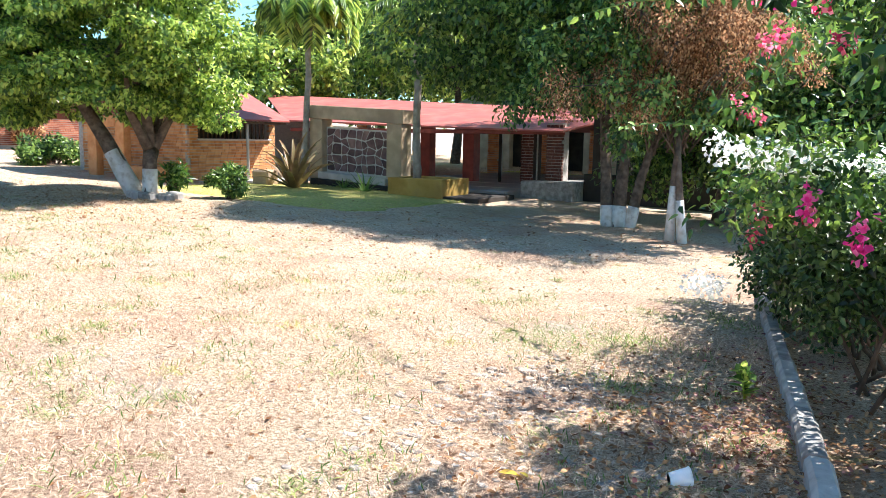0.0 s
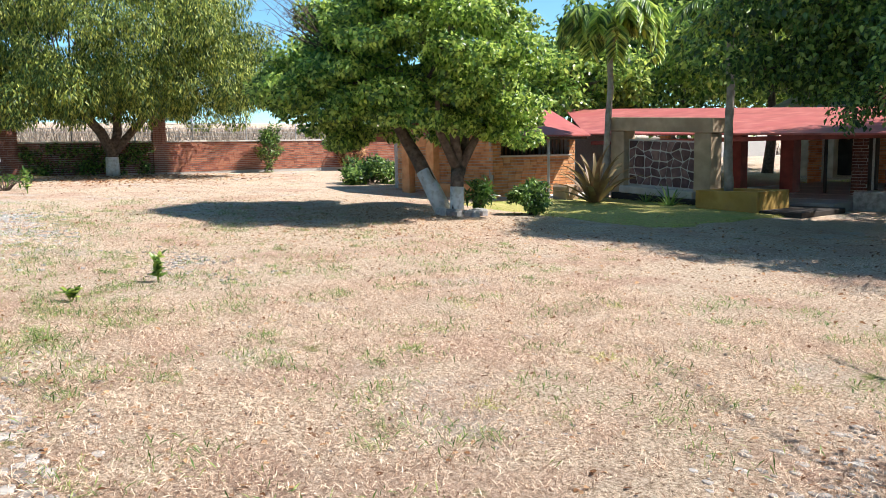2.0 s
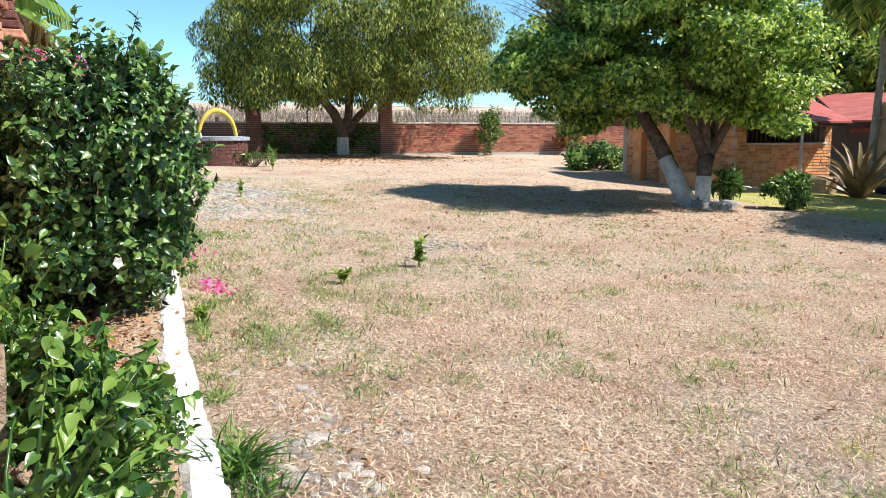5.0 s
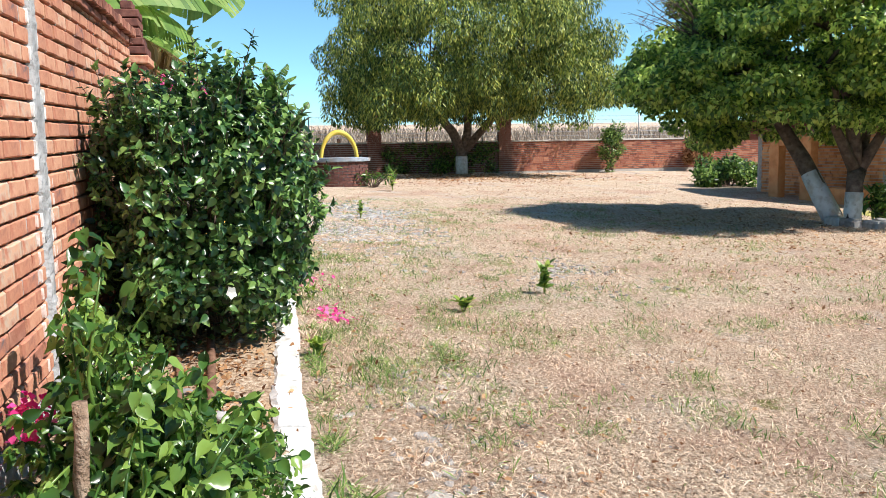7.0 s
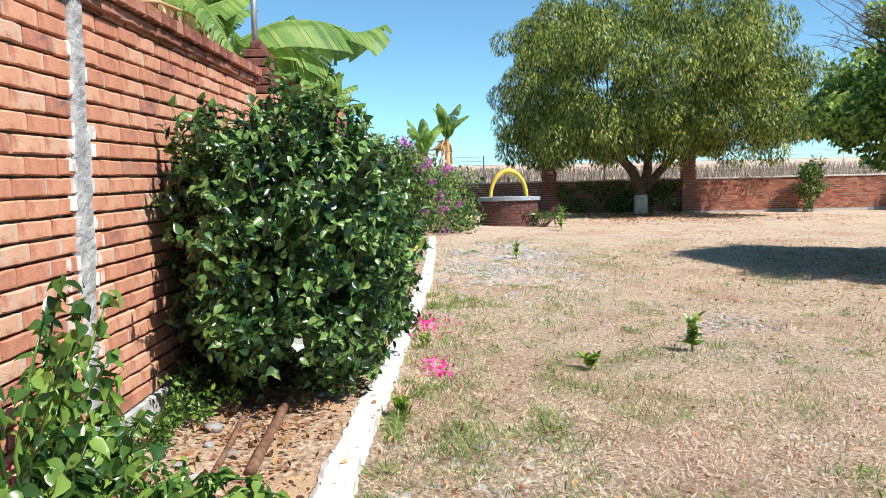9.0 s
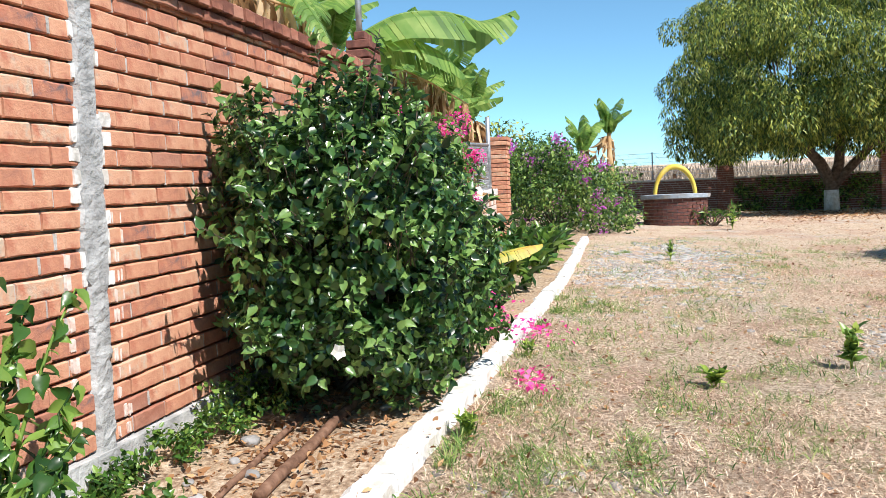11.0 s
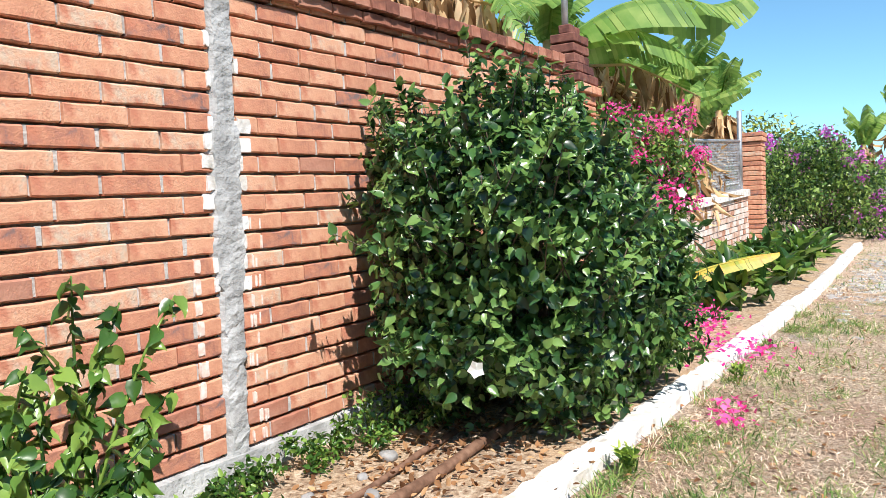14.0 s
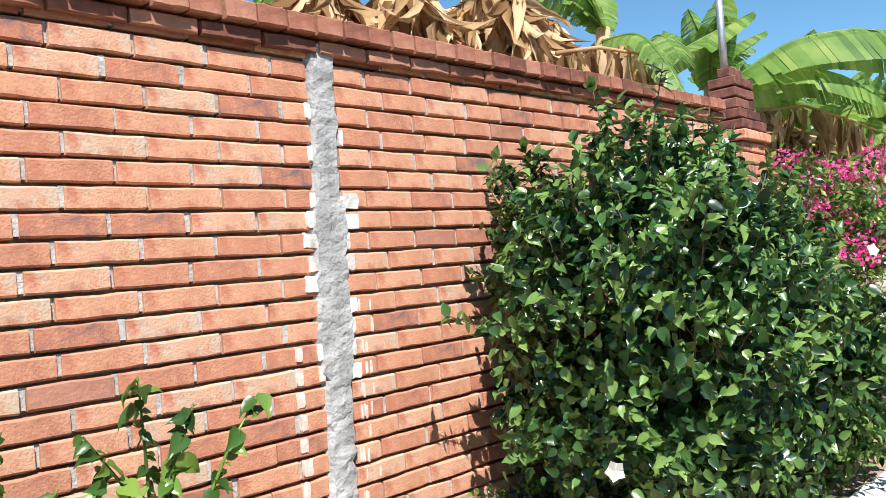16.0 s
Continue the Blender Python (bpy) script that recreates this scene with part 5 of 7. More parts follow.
def build_hibiscus():
    r = np.random.RandomState(31)
    c, R = (-8.06, -0.10, 1.25), (1.22, 0.72, 1.02)
    e = plant("hibiscus_bush", (-8.1, -0.2, G(-8.1, -0.2) + 0.05), "large dense glossy dark green hibiscus bush with white flowers", "bush")
    ps, vv = bush_surface(r, 36000, c, R)
    k = len(ps)
    ps = ps - vv * (0.30 * r.rand(k) ** 1.2)[:, None]
    gap = np.array([noise.noise(Vector(p) * 4.5) for p in ps])
    keep = (ps[:, 1] > WY + 0.05) & (gap > -0.24) & ((ps[:, 2] > 0.75) | (r.rand(k) < 0.45 + 0.4 * (ps[:, 2] - 0.2)))
    ps, vv = ps[keep], vv[keep]
    k = len(ps)
    P, D, U, S = [], [], [], []
    P.append(ps), D.append(vv * 0.45 + unit(k, r) * 0.9 + np.array([0, 0, -0.05])), U.append(vv * 1.0 + unit(k, r) * 0.6 + np.array([0, 0.1, 0.4])), S.append(0.038 + 0.044 * r.rand(k))
    # inner leaves
    qi, vi = bush_surface(r, 4200, c, np.array(R) * 0.78)
    k = len(qi)
    P.append(qi), D.append(vi * 0.5 + unit(k, r)), U.append(vi + unit(k, r) * 0.5), S.append(0.05 + 0.04 * r.rand(k))
    # upright shoots at the top and sides
    runs = []
    for i in range(420):
        a, v = bush_surface(r, 30, c, np.array(R) * 0.97, -0.1)
        a, v = Vector(a[0]), Vector(v[0])
        if a.y < WY + 0.12:
            continue
        d = (Vector((v.x * 0.5, v.y * 0.5, 0.35 + max(v.z, 0))) + Vector(r.uniform(-0.25, 0.25, 3))).normalized()
        L = r.uniform(0.06, 0.25)
        runs.append(([a - d * 0.2, a, a + d * L], [0.004, 0.003, 0.002]))
        m = 13
        s = r.rand(m)
        P.append(np.array([a + d * L * q for q in s]))
        D.append(unit(m, r) + np.array(d) * 0.6)
        U.append(np.tile(np.array(d), (m, 1)) + unit(m, r) * 0.3)
        S.append(0.038 + 0.042 * r.rand(m))
    obj("leaves", leaves("leaves", np.vstack(P), np.vstack(D), np.vstack(U), np.concatenate(S), FINE * np.array([1.0, 0.95, 1.5]), FINE_F), L_HIB, e)
    # stems from the foot
    for i in range(46):
        f = Vector((-8.1 + r.uniform(-0.5, 0.5), -0.15 + r.uniform(-0.3, 0.25), G(-8.1, -0.2)))
        t = Vector(np.array(c) + unit(1, r)[0] * np.array(R) * 0.8)
        runs.append(([f, f.lerp(t, 0.45) + Vector((0, 0, 0.1)), t], [0.014, 0.011, 0.005]))
    tagged(obj("stemwork", tubemesh("stemwork", runs, 5), BARK, e), kind="stuff")
    return e


HIB = build_hibiscus()


def flower(loc, facing, size, material, parent, name="flower", petals=5):
    f = Vector(facing).normalized()
    a = f.orthogonal().normalized()
    b = f.cross(a)
    P, D, U = [], [], []
    for i in range(petals):
        th = 2 * math.pi * i / petals + random.uniform(-0.2, 0.2)
        P.append(Vector(loc)), D.append(a * math.cos(th) + b * math.sin(th) + f * 0.35), U.append(f)
    return obj(name, leaves(name, P, D, U, [size] * petals, PETAL, QUAD_F), material, parent)


for loc, fc in (((-6.84, 0.06, 0.74), (0.8, 0.6, 0.2)), ((-7.46, 0.10, 2.07), (0.6, 0.6, 0.5)), ((-8.5, -0.1, 2.2), (0.5, 0.6, 0.6)), ((-9.3, 0.4, 1.55), (0.6, 0.8, 0.3)), ((-7.9, -0.3, 2.12), (0.5, 0.5, 0.7)), ((-9.2, -0.2, 2.0), (0.5, 0.5, 0.7))):
    flower(loc, fc, 0.046, P_WHITE, HIB)


def heap(name, c, R, n, size, material, label, category, template=PETAL, faces=QUAD_F, r=None, flat=False):
    """A loose scatter of petals or leaves lying on the ground."""
    r = r or RNG
    x = c[0] + r.normal(0, R[0], n)
    y = c[1] + r.normal(0, R[1], n)
    z = np.array([G(a, b) for a, b in zip(x, y)]) + 0.02 + c[2] * r.rand(n)
    d = unit(n, r)
    d[:, 2] *= 0.25 if flat else 0.6
    u = unit(n, r) * 0.5 + np.array([0, 0, 1.0])
    return tagged(obj(name, leaves(name, np.column_stack([x, y, z]), d, u, size * (0.7 + 0.6 * r.rand(n)), template, faces), material), label, category, kind="stuff")


# ---- bougainvillea beyond the bush, in flower ----
def bougainvillea(base, cs, rs, nleaf, nflow, ls, fs_, leafm, flowm, label, r, spread=0.9, cluster=0.09, ncl=30):
    e = plant("bougainvillea", base, label, "climber")
    p = clumps(cs, rs, nleaf, r, ls, 0.25, 0.2, 0.95)
    obj("leaves", leaves("leaves", *p, FOLD, FOLD_F), leafm, e)
    k = r.choice(len(cs), ncl)
    v = unit(ncl, r)
    v[:, 2] = np.abs(v[:, 2]) * 0.7
    v[:, 1] = np.abs(v[:, 1])
    cc = np.array(cs)[k] + v * (np.array(rs)[k] * spread)[:, None]
    q = clumps(cc, np.full(ncl, cluster), nflow, r, fs_, 0.0, 0.1, 1.0)
    tagged(obj("bract", leaves("bract", *q, PETAL, QUAD_F), flowm, e), kind="stuff")
    runs = []
    for i in range(26):
        t = Vector(np.array(cs)[r.randint(len(cs))])
        b = Vector(base) + Vector((r.uniform(-0.2, 0.2), r.uniform(-0.15, 0.15), 0))
        runs.append(([b, b.lerp(t, 0.5) + Vector((r.uniform(-.2, .2), r.uniform(-.2, .2), 0.2)), t], [0.02, 0.013, 0.005]))
    tagged(obj("stemwork", tubemesh("stemwork", runs, 5), BARK, e), kind="stuff")
    return e


r = np.random.RandomState(41)
cs = np.column_stack([r.uniform(-12.0, -10.5, 34), r.uniform(-0.85, -0.15, 34), r.uniform(1.35, 2.4, 34)])
bougainvillea((-11.2, -0.5, G(-11.2, -0.5)), cs, np.full(34, 0.26), 3000, 1500, 0.07, 0.038, L_BRIGHT, P_PINK, "bright pink flowering bougainvillea over the low wall", r, 0.95, 0.10, 44)
cs = np.column_stack([r.uniform(-29.0, -22.5, 80), r.uniform(-1.8, 1.9, 80), r.uniform(0.9, 2.9, 80)])
cs[:, 2] -= np.maximum(cs[:, 1], 0) * 0.55
bougainvillea((-25.5, 0.0, G(-25.5, 0)), cs, np.full(80, 0.55), 20000, 2600, 0.10, 0.07, L_DARK, P_MAUVE, "sprawling purple-flowered bougainvillea near the well", r, 1.0, 0.16, 60)
cs = np.column_stack([r.uniform(-33, -26, 60), r.uniform(-6, -1.5, 60), r.uniform(1.2, 3.9, 60)])
bougainvillea((-29.5, -3.5, G(-29.5, -3.5)), cs, np.full(60, 0.8), 9000, 1200, 0.16, 0.09, L_FEATH, L_YELLOW, "rambling yellow-green hedge behind the mesh fence", r, 1.0, 0.25, 30)
heap("leaf_litter", (-6.9, -0.15, 0.09), (0.8, 0.24), 1100, 0.042, L_DRY, "brown fallen leaves littering the flower bed", "litter", LEAF, LEAF_F)
heap("leaf_litter", (-5.6, -0.2, 0.09), (0.5, 0.26), 420, 0.045, L_DRY, "brown fallen leaves littering the flower bed", "litter", LEAF, LEAF_F)
heap("fallen_bracts", (-10.15, 0.55, 0.10), (0.3, 0.2), 260, 0.045, P_PINK, "pink bougainvillea bracts fallen over the kerb", "petals")
heap("fallen_bracts", (-10.9, 0.18, 0.22), (0.3, 0.12), 220, 0.05, P_PINK, "pink bougainvillea bracts heaped by the kerb", "petals")
heap("fallen_bracts", (-8.5, 0.85, 0.03), (0.18, 0.08), 70, 0.045, P_PINK, "small patch of fallen pink bracts", "petals")

# ---- canna and other leafy plants in the bed beyond ----
for i in range(42):
    x = -11.6 - 7.4 * i / 41 + r.uniform(-0.2, 0.2)
    y = r.uniform(-0.45, 0.5)
    z = G(x, y) + 0.04
    m = 17
    P = np.tile(np.array((x, y, z)), (m, 1)) + r.normal(0, 0.05, (m, 3)) * np.array([1, 1, 0])
    P[:, 2] = z + r.uniform(0.02, 0.30, m)
    D = unit(m, r) * 0.75 + np.array([0, 0, 0.75])
    e = plant("leafy_plant", (x, y, z), "bright green broad-leaved plant in the flower bed", "plant", "bed plants")
    obj("leaves", leaves("leaves", P, D, unit(m, r) * 0.3 + np.array([0, 0.3, 1]), 0.20 + 0.18 * r.rand(m), LEAF * np.array([1, 0.7, 1.6])), L_BRIGHT, e)
    obj("stem", tubemesh("stem", [([(x, y, z - 0.05), (x + 0.01, y, z + 0.36)], [0.015, 0.008])], 5), L_BRIGHT, e)


# ---- banana plants behind the wall ----
def banana_leaf(pts, width, material, parent, name="leaf", tears=0.35, r=None, fold=0.45, nrm=(0, 0, 1)):
    """A torn banana leaf along a bent midrib: strips hang from the rib at both sides."""
    r = r or RNG
    pts = [Vector(p) for p in pts]
    n = 34
    spine = []
    for i in range(n + 1):
        s = i / n * (len(pts) - 1)
        k = min(int(s), len(pts) - 2)
        t = s - k
        p0, p1, p2, p3 = pts[max(k - 1, 0)], pts[k], pts[k + 1], pts[min(k + 2, len(pts) - 1)]
        spine.append(0.5 * ((2 * p1) + (p2 - p0) * t + (2 * p0 - 5 * p1 + 4 * p2 - p3) * t * t + (3 * p1 - p0 - 3 * p2 + p3) * t ** 3))
    vs, fs = [], []
    nv = Vector(nrm).normalized()
    for sg in (-1, 1):
        sag = 0.0
        for i in range(n):
            a, b = spine[i], spine[i + 1]
            d = (b - a).normalized()
            side = d.cross(nv).normalized() * sg
            up = side.cross(d) * sg
            s0, s1 = i / n, (i + 1) / n
            w0 = width * (math.sin(math.pi * min(0.06 + 0.94 * s0, 1.0)) ** 0.55)
            w1 = width * (math.sin(math.pi * min(0.06 + 0.94 * s1, 1.0)) ** 0.55)
            if r.rand() < tears:
                sag = r.uniform(0, 0.5)
            gap = 0.88 if r.rand() < tears else 1.0
            o = len(vs)
            drop = Vector((0, 0, -1))
            for p, w in ((a, w0), (a.lerp(b, gap), w1)):
                vs.append(p + up * 0.004)
                vs.append(p + side * w * 0.5 + up * 0.02 * width + drop * w * (fold * 0.25 + sag * 0.3))
                vs.append(p + side * w + drop * w * (fold + sag) + d * w * 0.25)
            fs += [(o, o + 1, o + 4, o + 3), (o + 1, o + 2, o + 5, o + 4)]
    lf = obj(name, mesh(name, vs, fs), material, parent)
    v, f = tube(spine, [0.022 * (1 - 0.8 * i / n) for i in range(n + 1)], 5)
    obj("midrib", mesh("midrib", v, f, True), material, lf)
    return lf


def banana(base, height, fan, label, r, dry=4, length=1.6):
    e = plant("banana_plant", base, label, "banana plant", "bananas behind the wall")
    b = Vector(base)
    t = b + Vector((r.uniform(-0.1, 0.1), r.uniform(-0.1, 0.1), height))
    obj("stem", tubemesh("stem", [([b, b.lerp(t, 0.5), t], [0.13, 0.11, 0.07])], 9, 0.05), L_BANDRY, e, "dry sheathed stem")
    for a, el, L in fan:
        h = Vector((math.cos(a), math.sin(a), 0))
        p1 = t + (h * math.cos(el) + Vector((0, 0, math.sin(el)))) * L * 0.5
        p2 = t + (h * math.cos(el) + Vector((0, 0, math.sin(el) - 0.25))) * L * 0.95 + h * 0.1
        banana_leaf([t, t.lerp(p1, 0.5) + Vector((0, 0, 0.06)), p1, p2], 0.27 * L / 1.6, L_BANANA, e, r=r)
    for i in range(dry):
        a = r.uniform(0, 6.28)
        h = Vector((math.cos(a), math.sin(a), 0))
        q = t + h * 0.25 - Vector((0, 0, 0.05))
        m = 16
        s = r.rand(m)
        L = r.uniform(0.6, 1.1)
        P = [t + h * (0.1 + 0.35 * k) - Vector((0, 0, 0.1 + L * k * k)) for k in s]
        D = r.normal(0, 0.28, (m, 3)) + np.array([h.x * 0.3, h.y * 0.3, -0.9])
        obj("withered_leaf", leaves("withered_leaf", P, D, r.normal(0, 1, (m, 3)), 0.22 + 0.36 * r.rand(m), FINE * np.array([1, 0.32, 2.0]), FINE_F), L_BANDRY, e)
    return e, t


r = np.random.RandomState(51)
for x, y, h, dry in ((-7.9, -2.7, 3.55, 15), (-8.5, -2.4, 3.5, 15), (-9.1, -2.2, 3.6, 15), (-9.7, -2.3, 3.5, 14), (-10.9, -2.3, 3.5, 8), (-12.2, -1.7, 3.0, 14), (-13.2, -1.5, 2.8, 14), (-14.2, -1.5, 2.7, 14), (-15.4, -1.7, 2.7, 9), (-16.4, -1.8, 2.5, 8), (-17.3, -1.9, 2.6, 8), (-18.3, -1.7, 2.9, 8), (-19.6, -1.4, 2.7, 7), (-21.0, -1.6, 2.6, 6), (-29.8, 1.5, 2.9, 3), (-30.6, 0.8, 2.5, 3), (-28.6, 0.6, 2.3, 3), (-14.8, -1.3, 2.2, 14), (-16.0, -1.3, 2.1, 14), (-17.4, -1.35, 2.1, 12)):
    base = (x, y, G(x, y) - 0.05)
    fan = [(r.uniform(0, 6.28), r.uniform(0.5, 1.25), r.uniform(1.0, 1.5)) for i in range(6)]
    if x < -16:
        fan = [(r.uniform(0, 6.28), r.uniform(0.95, 1.45), r.uniform(1.1, 1.6)) for i in range(7)]
    if x > -10:
        fan = [(r.uniform(3.4, 6.0), r.uniform(0.2, 0.8), r.uniform(0.9, 1.2)) for i in range(3)]
    banana(base, h, fan, "banana plant with torn green and withered leaves", r, dry, 1.6)
# the largest leaves reaching over the wall
BP, BT = banana((-11.3, -2.0, G(-11.3, -2) - 0.05), 2.9, [], "tall banana plant spreading large leaves over the wall", r, 6)
banana_leaf([(-12.2, -1.45, 3.45), (-12.5, -1.0, 3.74), (-12.8, -0.5, 3.80), (-13.1, -0.1, 3.72), (-13.45, 0.3, 3.90)], 0.42, L_BANANA, BP, "leaf", 0.3, r, 0.6)
banana_leaf([(-12.3, -1.45, 3.3), (-12.5, -0.95, 3.45), (-12.65, -0.55, 3.3), (-12.7, -0.25, 3.0)], 0.30, L_BANANA, BP, "leaf", 0.4, r, 0.6)
banana_leaf([(-11.3, -2.1, 3.35), (-11.5, -1.8, 3.62), (-11.75, -1.5, 3.82), (-12.0, -1.15, 4.0)], 0.30, L_BANANA, BP, "leaf", 0.2, r, 0.35)
banana_leaf([(-11.4, -2.1, 3.65), (-11.1, -1.8, 3.72), (-10.75, -1.5, 3.60), (-10.5, -1.25, 3.3)], 0.26, L_BANANA, BP, "leaf", 0.45, r, 0.5)
banana_leaf([(-10.1, -1.75, 3.5), (-9.9, -1.3, 3.4), (-9.75, -1.0, 3.05), (-9.72, -0.85, 2.72)], 0.14, L_BANANA, BP, "leaf", 0.7, r, 0.5)

def dry_curtain(pts, n, drop, parent, r):
    """A withered leaf: a bent rib with long dry strips hanging from it."""
    pts = [Vector(p) for p in pts]
    P = []
    for i in range(n):
        q = r.rand() * (len(pts) - 1)
        k = min(int(q), len(pts) - 2)
        P.append(pts[k].lerp(pts[k + 1], q - k))
    D = np.column_stack([r.normal(0, 0.14, n), r.normal(0, 0.14, n), np.full(n, -1.0)])
    lf = obj("withered_leaf", leaves("withered_leaf", P, D, r.normal(0, 1, (n, 3)) + np.array([0.6, 0.6, 0]), drop * (0.45 + 0.65 * r.rand(n)), FINE * np.array([1, 0.30, 1.6]), FINE_F), L_BANDRY, parent, "dry strips hanging from the rib")
    v, f = tube(pts, [0.022, 0.018, 0.014, 0.009][:len(pts)], 6)
    obj("midrib", mesh("midrib", v, f, True), L_BANDRY, lf)


dry_curtain([(-12.5, -1.4, 3.12), (-12.75, -1.0, 3.12), (-12.95, -0.72, 2.98), (-13.2, -0.3, 2.72)], 40, 0.52, BP, r)
dry_curtain([(-13.0, -1.3, 2.95), (-13.5, -1.05, 2.9), (-14.0, -0.8, 2.75), (-14.5, -0.75, 2.62)], 34, 0.5, BP, r)
dry_curtain([(-9.3, -1.7, 3.25), (-9.6, -1.5, 3.3), (-9.9, -1.3, 3.25), (-10.1, -1.2, 3.1)], 26, 0.6, BP, r)
# yellow fallen leaf in the bed
e = plant("fallen_leaf", (-11.8, 0.1, G(-11.8, 0.1) + 0.05), "big yellow banana leaf leaning out of the bed", "leaf")
banana_leaf([(-11.5, -0.3, 0.66), (-11.7, 0.02, 0.84), (-11.9, 0.35, 0.93), (-12.1, 0.66, 0.98)], 0.10, L_YELLOW, e, "blade", 0.2, r, 0.3, (0.6, -0.2, 0.6))
v, f = tube([(-11.35, -0.55, G(-11.4, -0.5)), (-11.5, -0.3, 0.66)], [0.02, 0.015], 5)
obj("stalk", mesh("stalk", v, f, True), L_YELLOW, e)


# ---- sprawling leafy shrub near the path ----
def shrub(base, tips, leaf, per, label, r, material=None, droop=0.55):
    e = plant("shrub", base, label, "shrub")
    runs, P, D, U, S = [], [], [], [], []
    for tp in tips:
        if abs(tp[0] - -4.2 - 0.25) < 0.2 and abs(tp[1] - -0.32 - 0.2) < 0.2:
            continue
        b = Vector(base) + Vector((r.uniform(-0.12, 0.12), r.uniform(-0.12, 0.12), -0.03))
        tp = Vector(tp)
        m = b.lerp(tp, 0.5) + Vector((r.uniform(-0.1, 0.1), r.uniform(-0.1, 0.1), 0.12))
        pts = [b, b.lerp(m, 0.5), m, m.lerp(tp, 0.5) + Vector((0, 0, 0.03)), tp]
        runs.append((pts, [0.011, 0.009, 0.007, 0.005, 0.003]))
        for i in range(per):
            s = 0.25 + 0.75 * (i + r.rand()) / per
            k = min(int(s * 4), 3)
            p = pts[k].lerp(pts[k + 1], s * 4 - k)
            d = r.normal(size=3)
            d[2] = d[2] * 0.4 - droop
            P.append(p), D.append(d), U.append(np.array([0.35, 0.4, 0.8]) + r.normal(0, 0.55, 3)), S.append(leaf * r.uniform(0.35, 1.25))
    tagged(obj("stemwork", tubemesh("stemwork", runs, 5), L_BRIGHT, e), kind="stuff")
    obj("leaves", leaves("leaves", P, D, U, S, FINE * np.array([1, 1.0, 1.9]), FINE_F), material or L_BRIGHT, e)
    return e


r = np.random.RandomState(61)


def tips_round(c, R, n, r):
    v = unit(n, r)
    v[:, 2] = np.abs(v[:, 2])
    return np.array(c) + v * np.array(R) * (0.6 + 0.4 * r.rand(n))[:, None]


shrub((-4.85, -0.4, G(-4.85, -0.4) + 0.04), tips_round((-4.8, -0.3, 0.45), (0.55, 0.46, 0.78), 60, r), 0.062, 28, "sprawling shrub with broad bright green leaves by the wall", r)
shrub((-4.5, -0.2, G(-4.5, -0.2) + 0.04), tips_round((-4.45, -0.1, 0.4), (0.5, 0.42, 0.58), 60, r), 0.062, 25, "leafy green shrub spilling towards the kerb", r)
shrub((-5.35, -0.1, G(-5.35, -0.1) + 0.04), tips_round((-5.3, -0.05, 0.32), (0.35, 0.36, 0.32), 22, r), 0.064, 23, "lower leafy shrub in the flower bed", r)
shrub((-3.9, -0.35, G(-3.9, -0.35) + 0.04), tips_round((-3.95, -0.1, 0.40), (0.5, 0.42, 0.62), 54, r), 0.064, 23, "dark leafy shrub at the near end of the bed", r)
# long arching sprays
shrub((-5.2, -0.55, G(-5.2, -0.55) + 0.04), [(-5.18, -0.45, 1.30), (-5.35, -0.45, 1.20), (-5.58, -0.45, 1.20), (-5.3, -0.45, 1.08), (-5.02, -0.45, 1.16), (-5.52, -0.42, 0.88), (-5.40, -0.40, 0.80)], 0.078, 38, "tall arching leafy spray in front of the wall", r)
e = plant("pink_flower", (-5.05, -0.68, G(-5.05, -0.68) + 0.05), "cluster of pink flowers low in the bed by the wall", "flower")
obj("stem", tubemesh("stem", [([(-5.05, -0.68, G(-5.05, -0.68)), (-5.05, -0.67, 0.42), (-5.06, -0.66, 0.6)], 0.006)], 5), L_BRIGHT, e)
q = clumps([(-5.06, -0.66, 0.62), (-5.0, -0.66, 0.56), (-5.1, -0.64, 0.55)], [0.07, 0.06, 0.05], 130, r, 0.036, 0, 0.1, 1.0)
obj("petals", leaves("petals", *q, PETAL, QUAD_F), P_PINK, e)
SX, SY, STOP = -4.2, -0.32, 0.88
e = plant("wooden_stake", (SX, SY, G(SX, SY)), "cut brown wooden stake standing in the bed", "stake")
z = G(SX, SY)
h = STOP - z
obj("stake", tubemesh("stake", [([(SX + 0.03, SY, z - 0.05), (SX + 0.012, SY, z + h * 0.3), (SX - 0.008, SY, z + h * 0.5), (SX + 0.004, SY - 0.01, z + h * 0.7), (SX - 0.004, SY, z + h * 0.85), (SX, SY, z + h)], [0.040, 0.032, 0.026, 0.022, 0.024, 0.021]), ([(SX, SY, z + h * 0.35), (SX + 0.06, SY + 0.05, z + h * 0.45), (SX + 0.10, SY + 0.08, z + h * 0.4)], [0.034, 0.03, 0.02])], 11, 0.16), STAKEWOOD, e)
for i in range(16):
    x, y = r.uniform(-5.9, -3.7), r.uniform(-0.6, 0.2)
    z = G(x, y) + 0.06
    p = clumps(np.column_stack([x + r.normal(0, 0.1, 8), y + r.normal(0, 0.09, 8), z + r.uniform(0.02, 0.16, 8)]), np.full(8, 0.07), 190, r, 0.04, -0.1, 0.1, 0.9)
    e = plant("weed", (x, y, z), "low light green weed under the leafy shrubs", "weed", "bed weeds")
    obj("leaves", leaves("leaves", *p), L_BRIGHT, e)

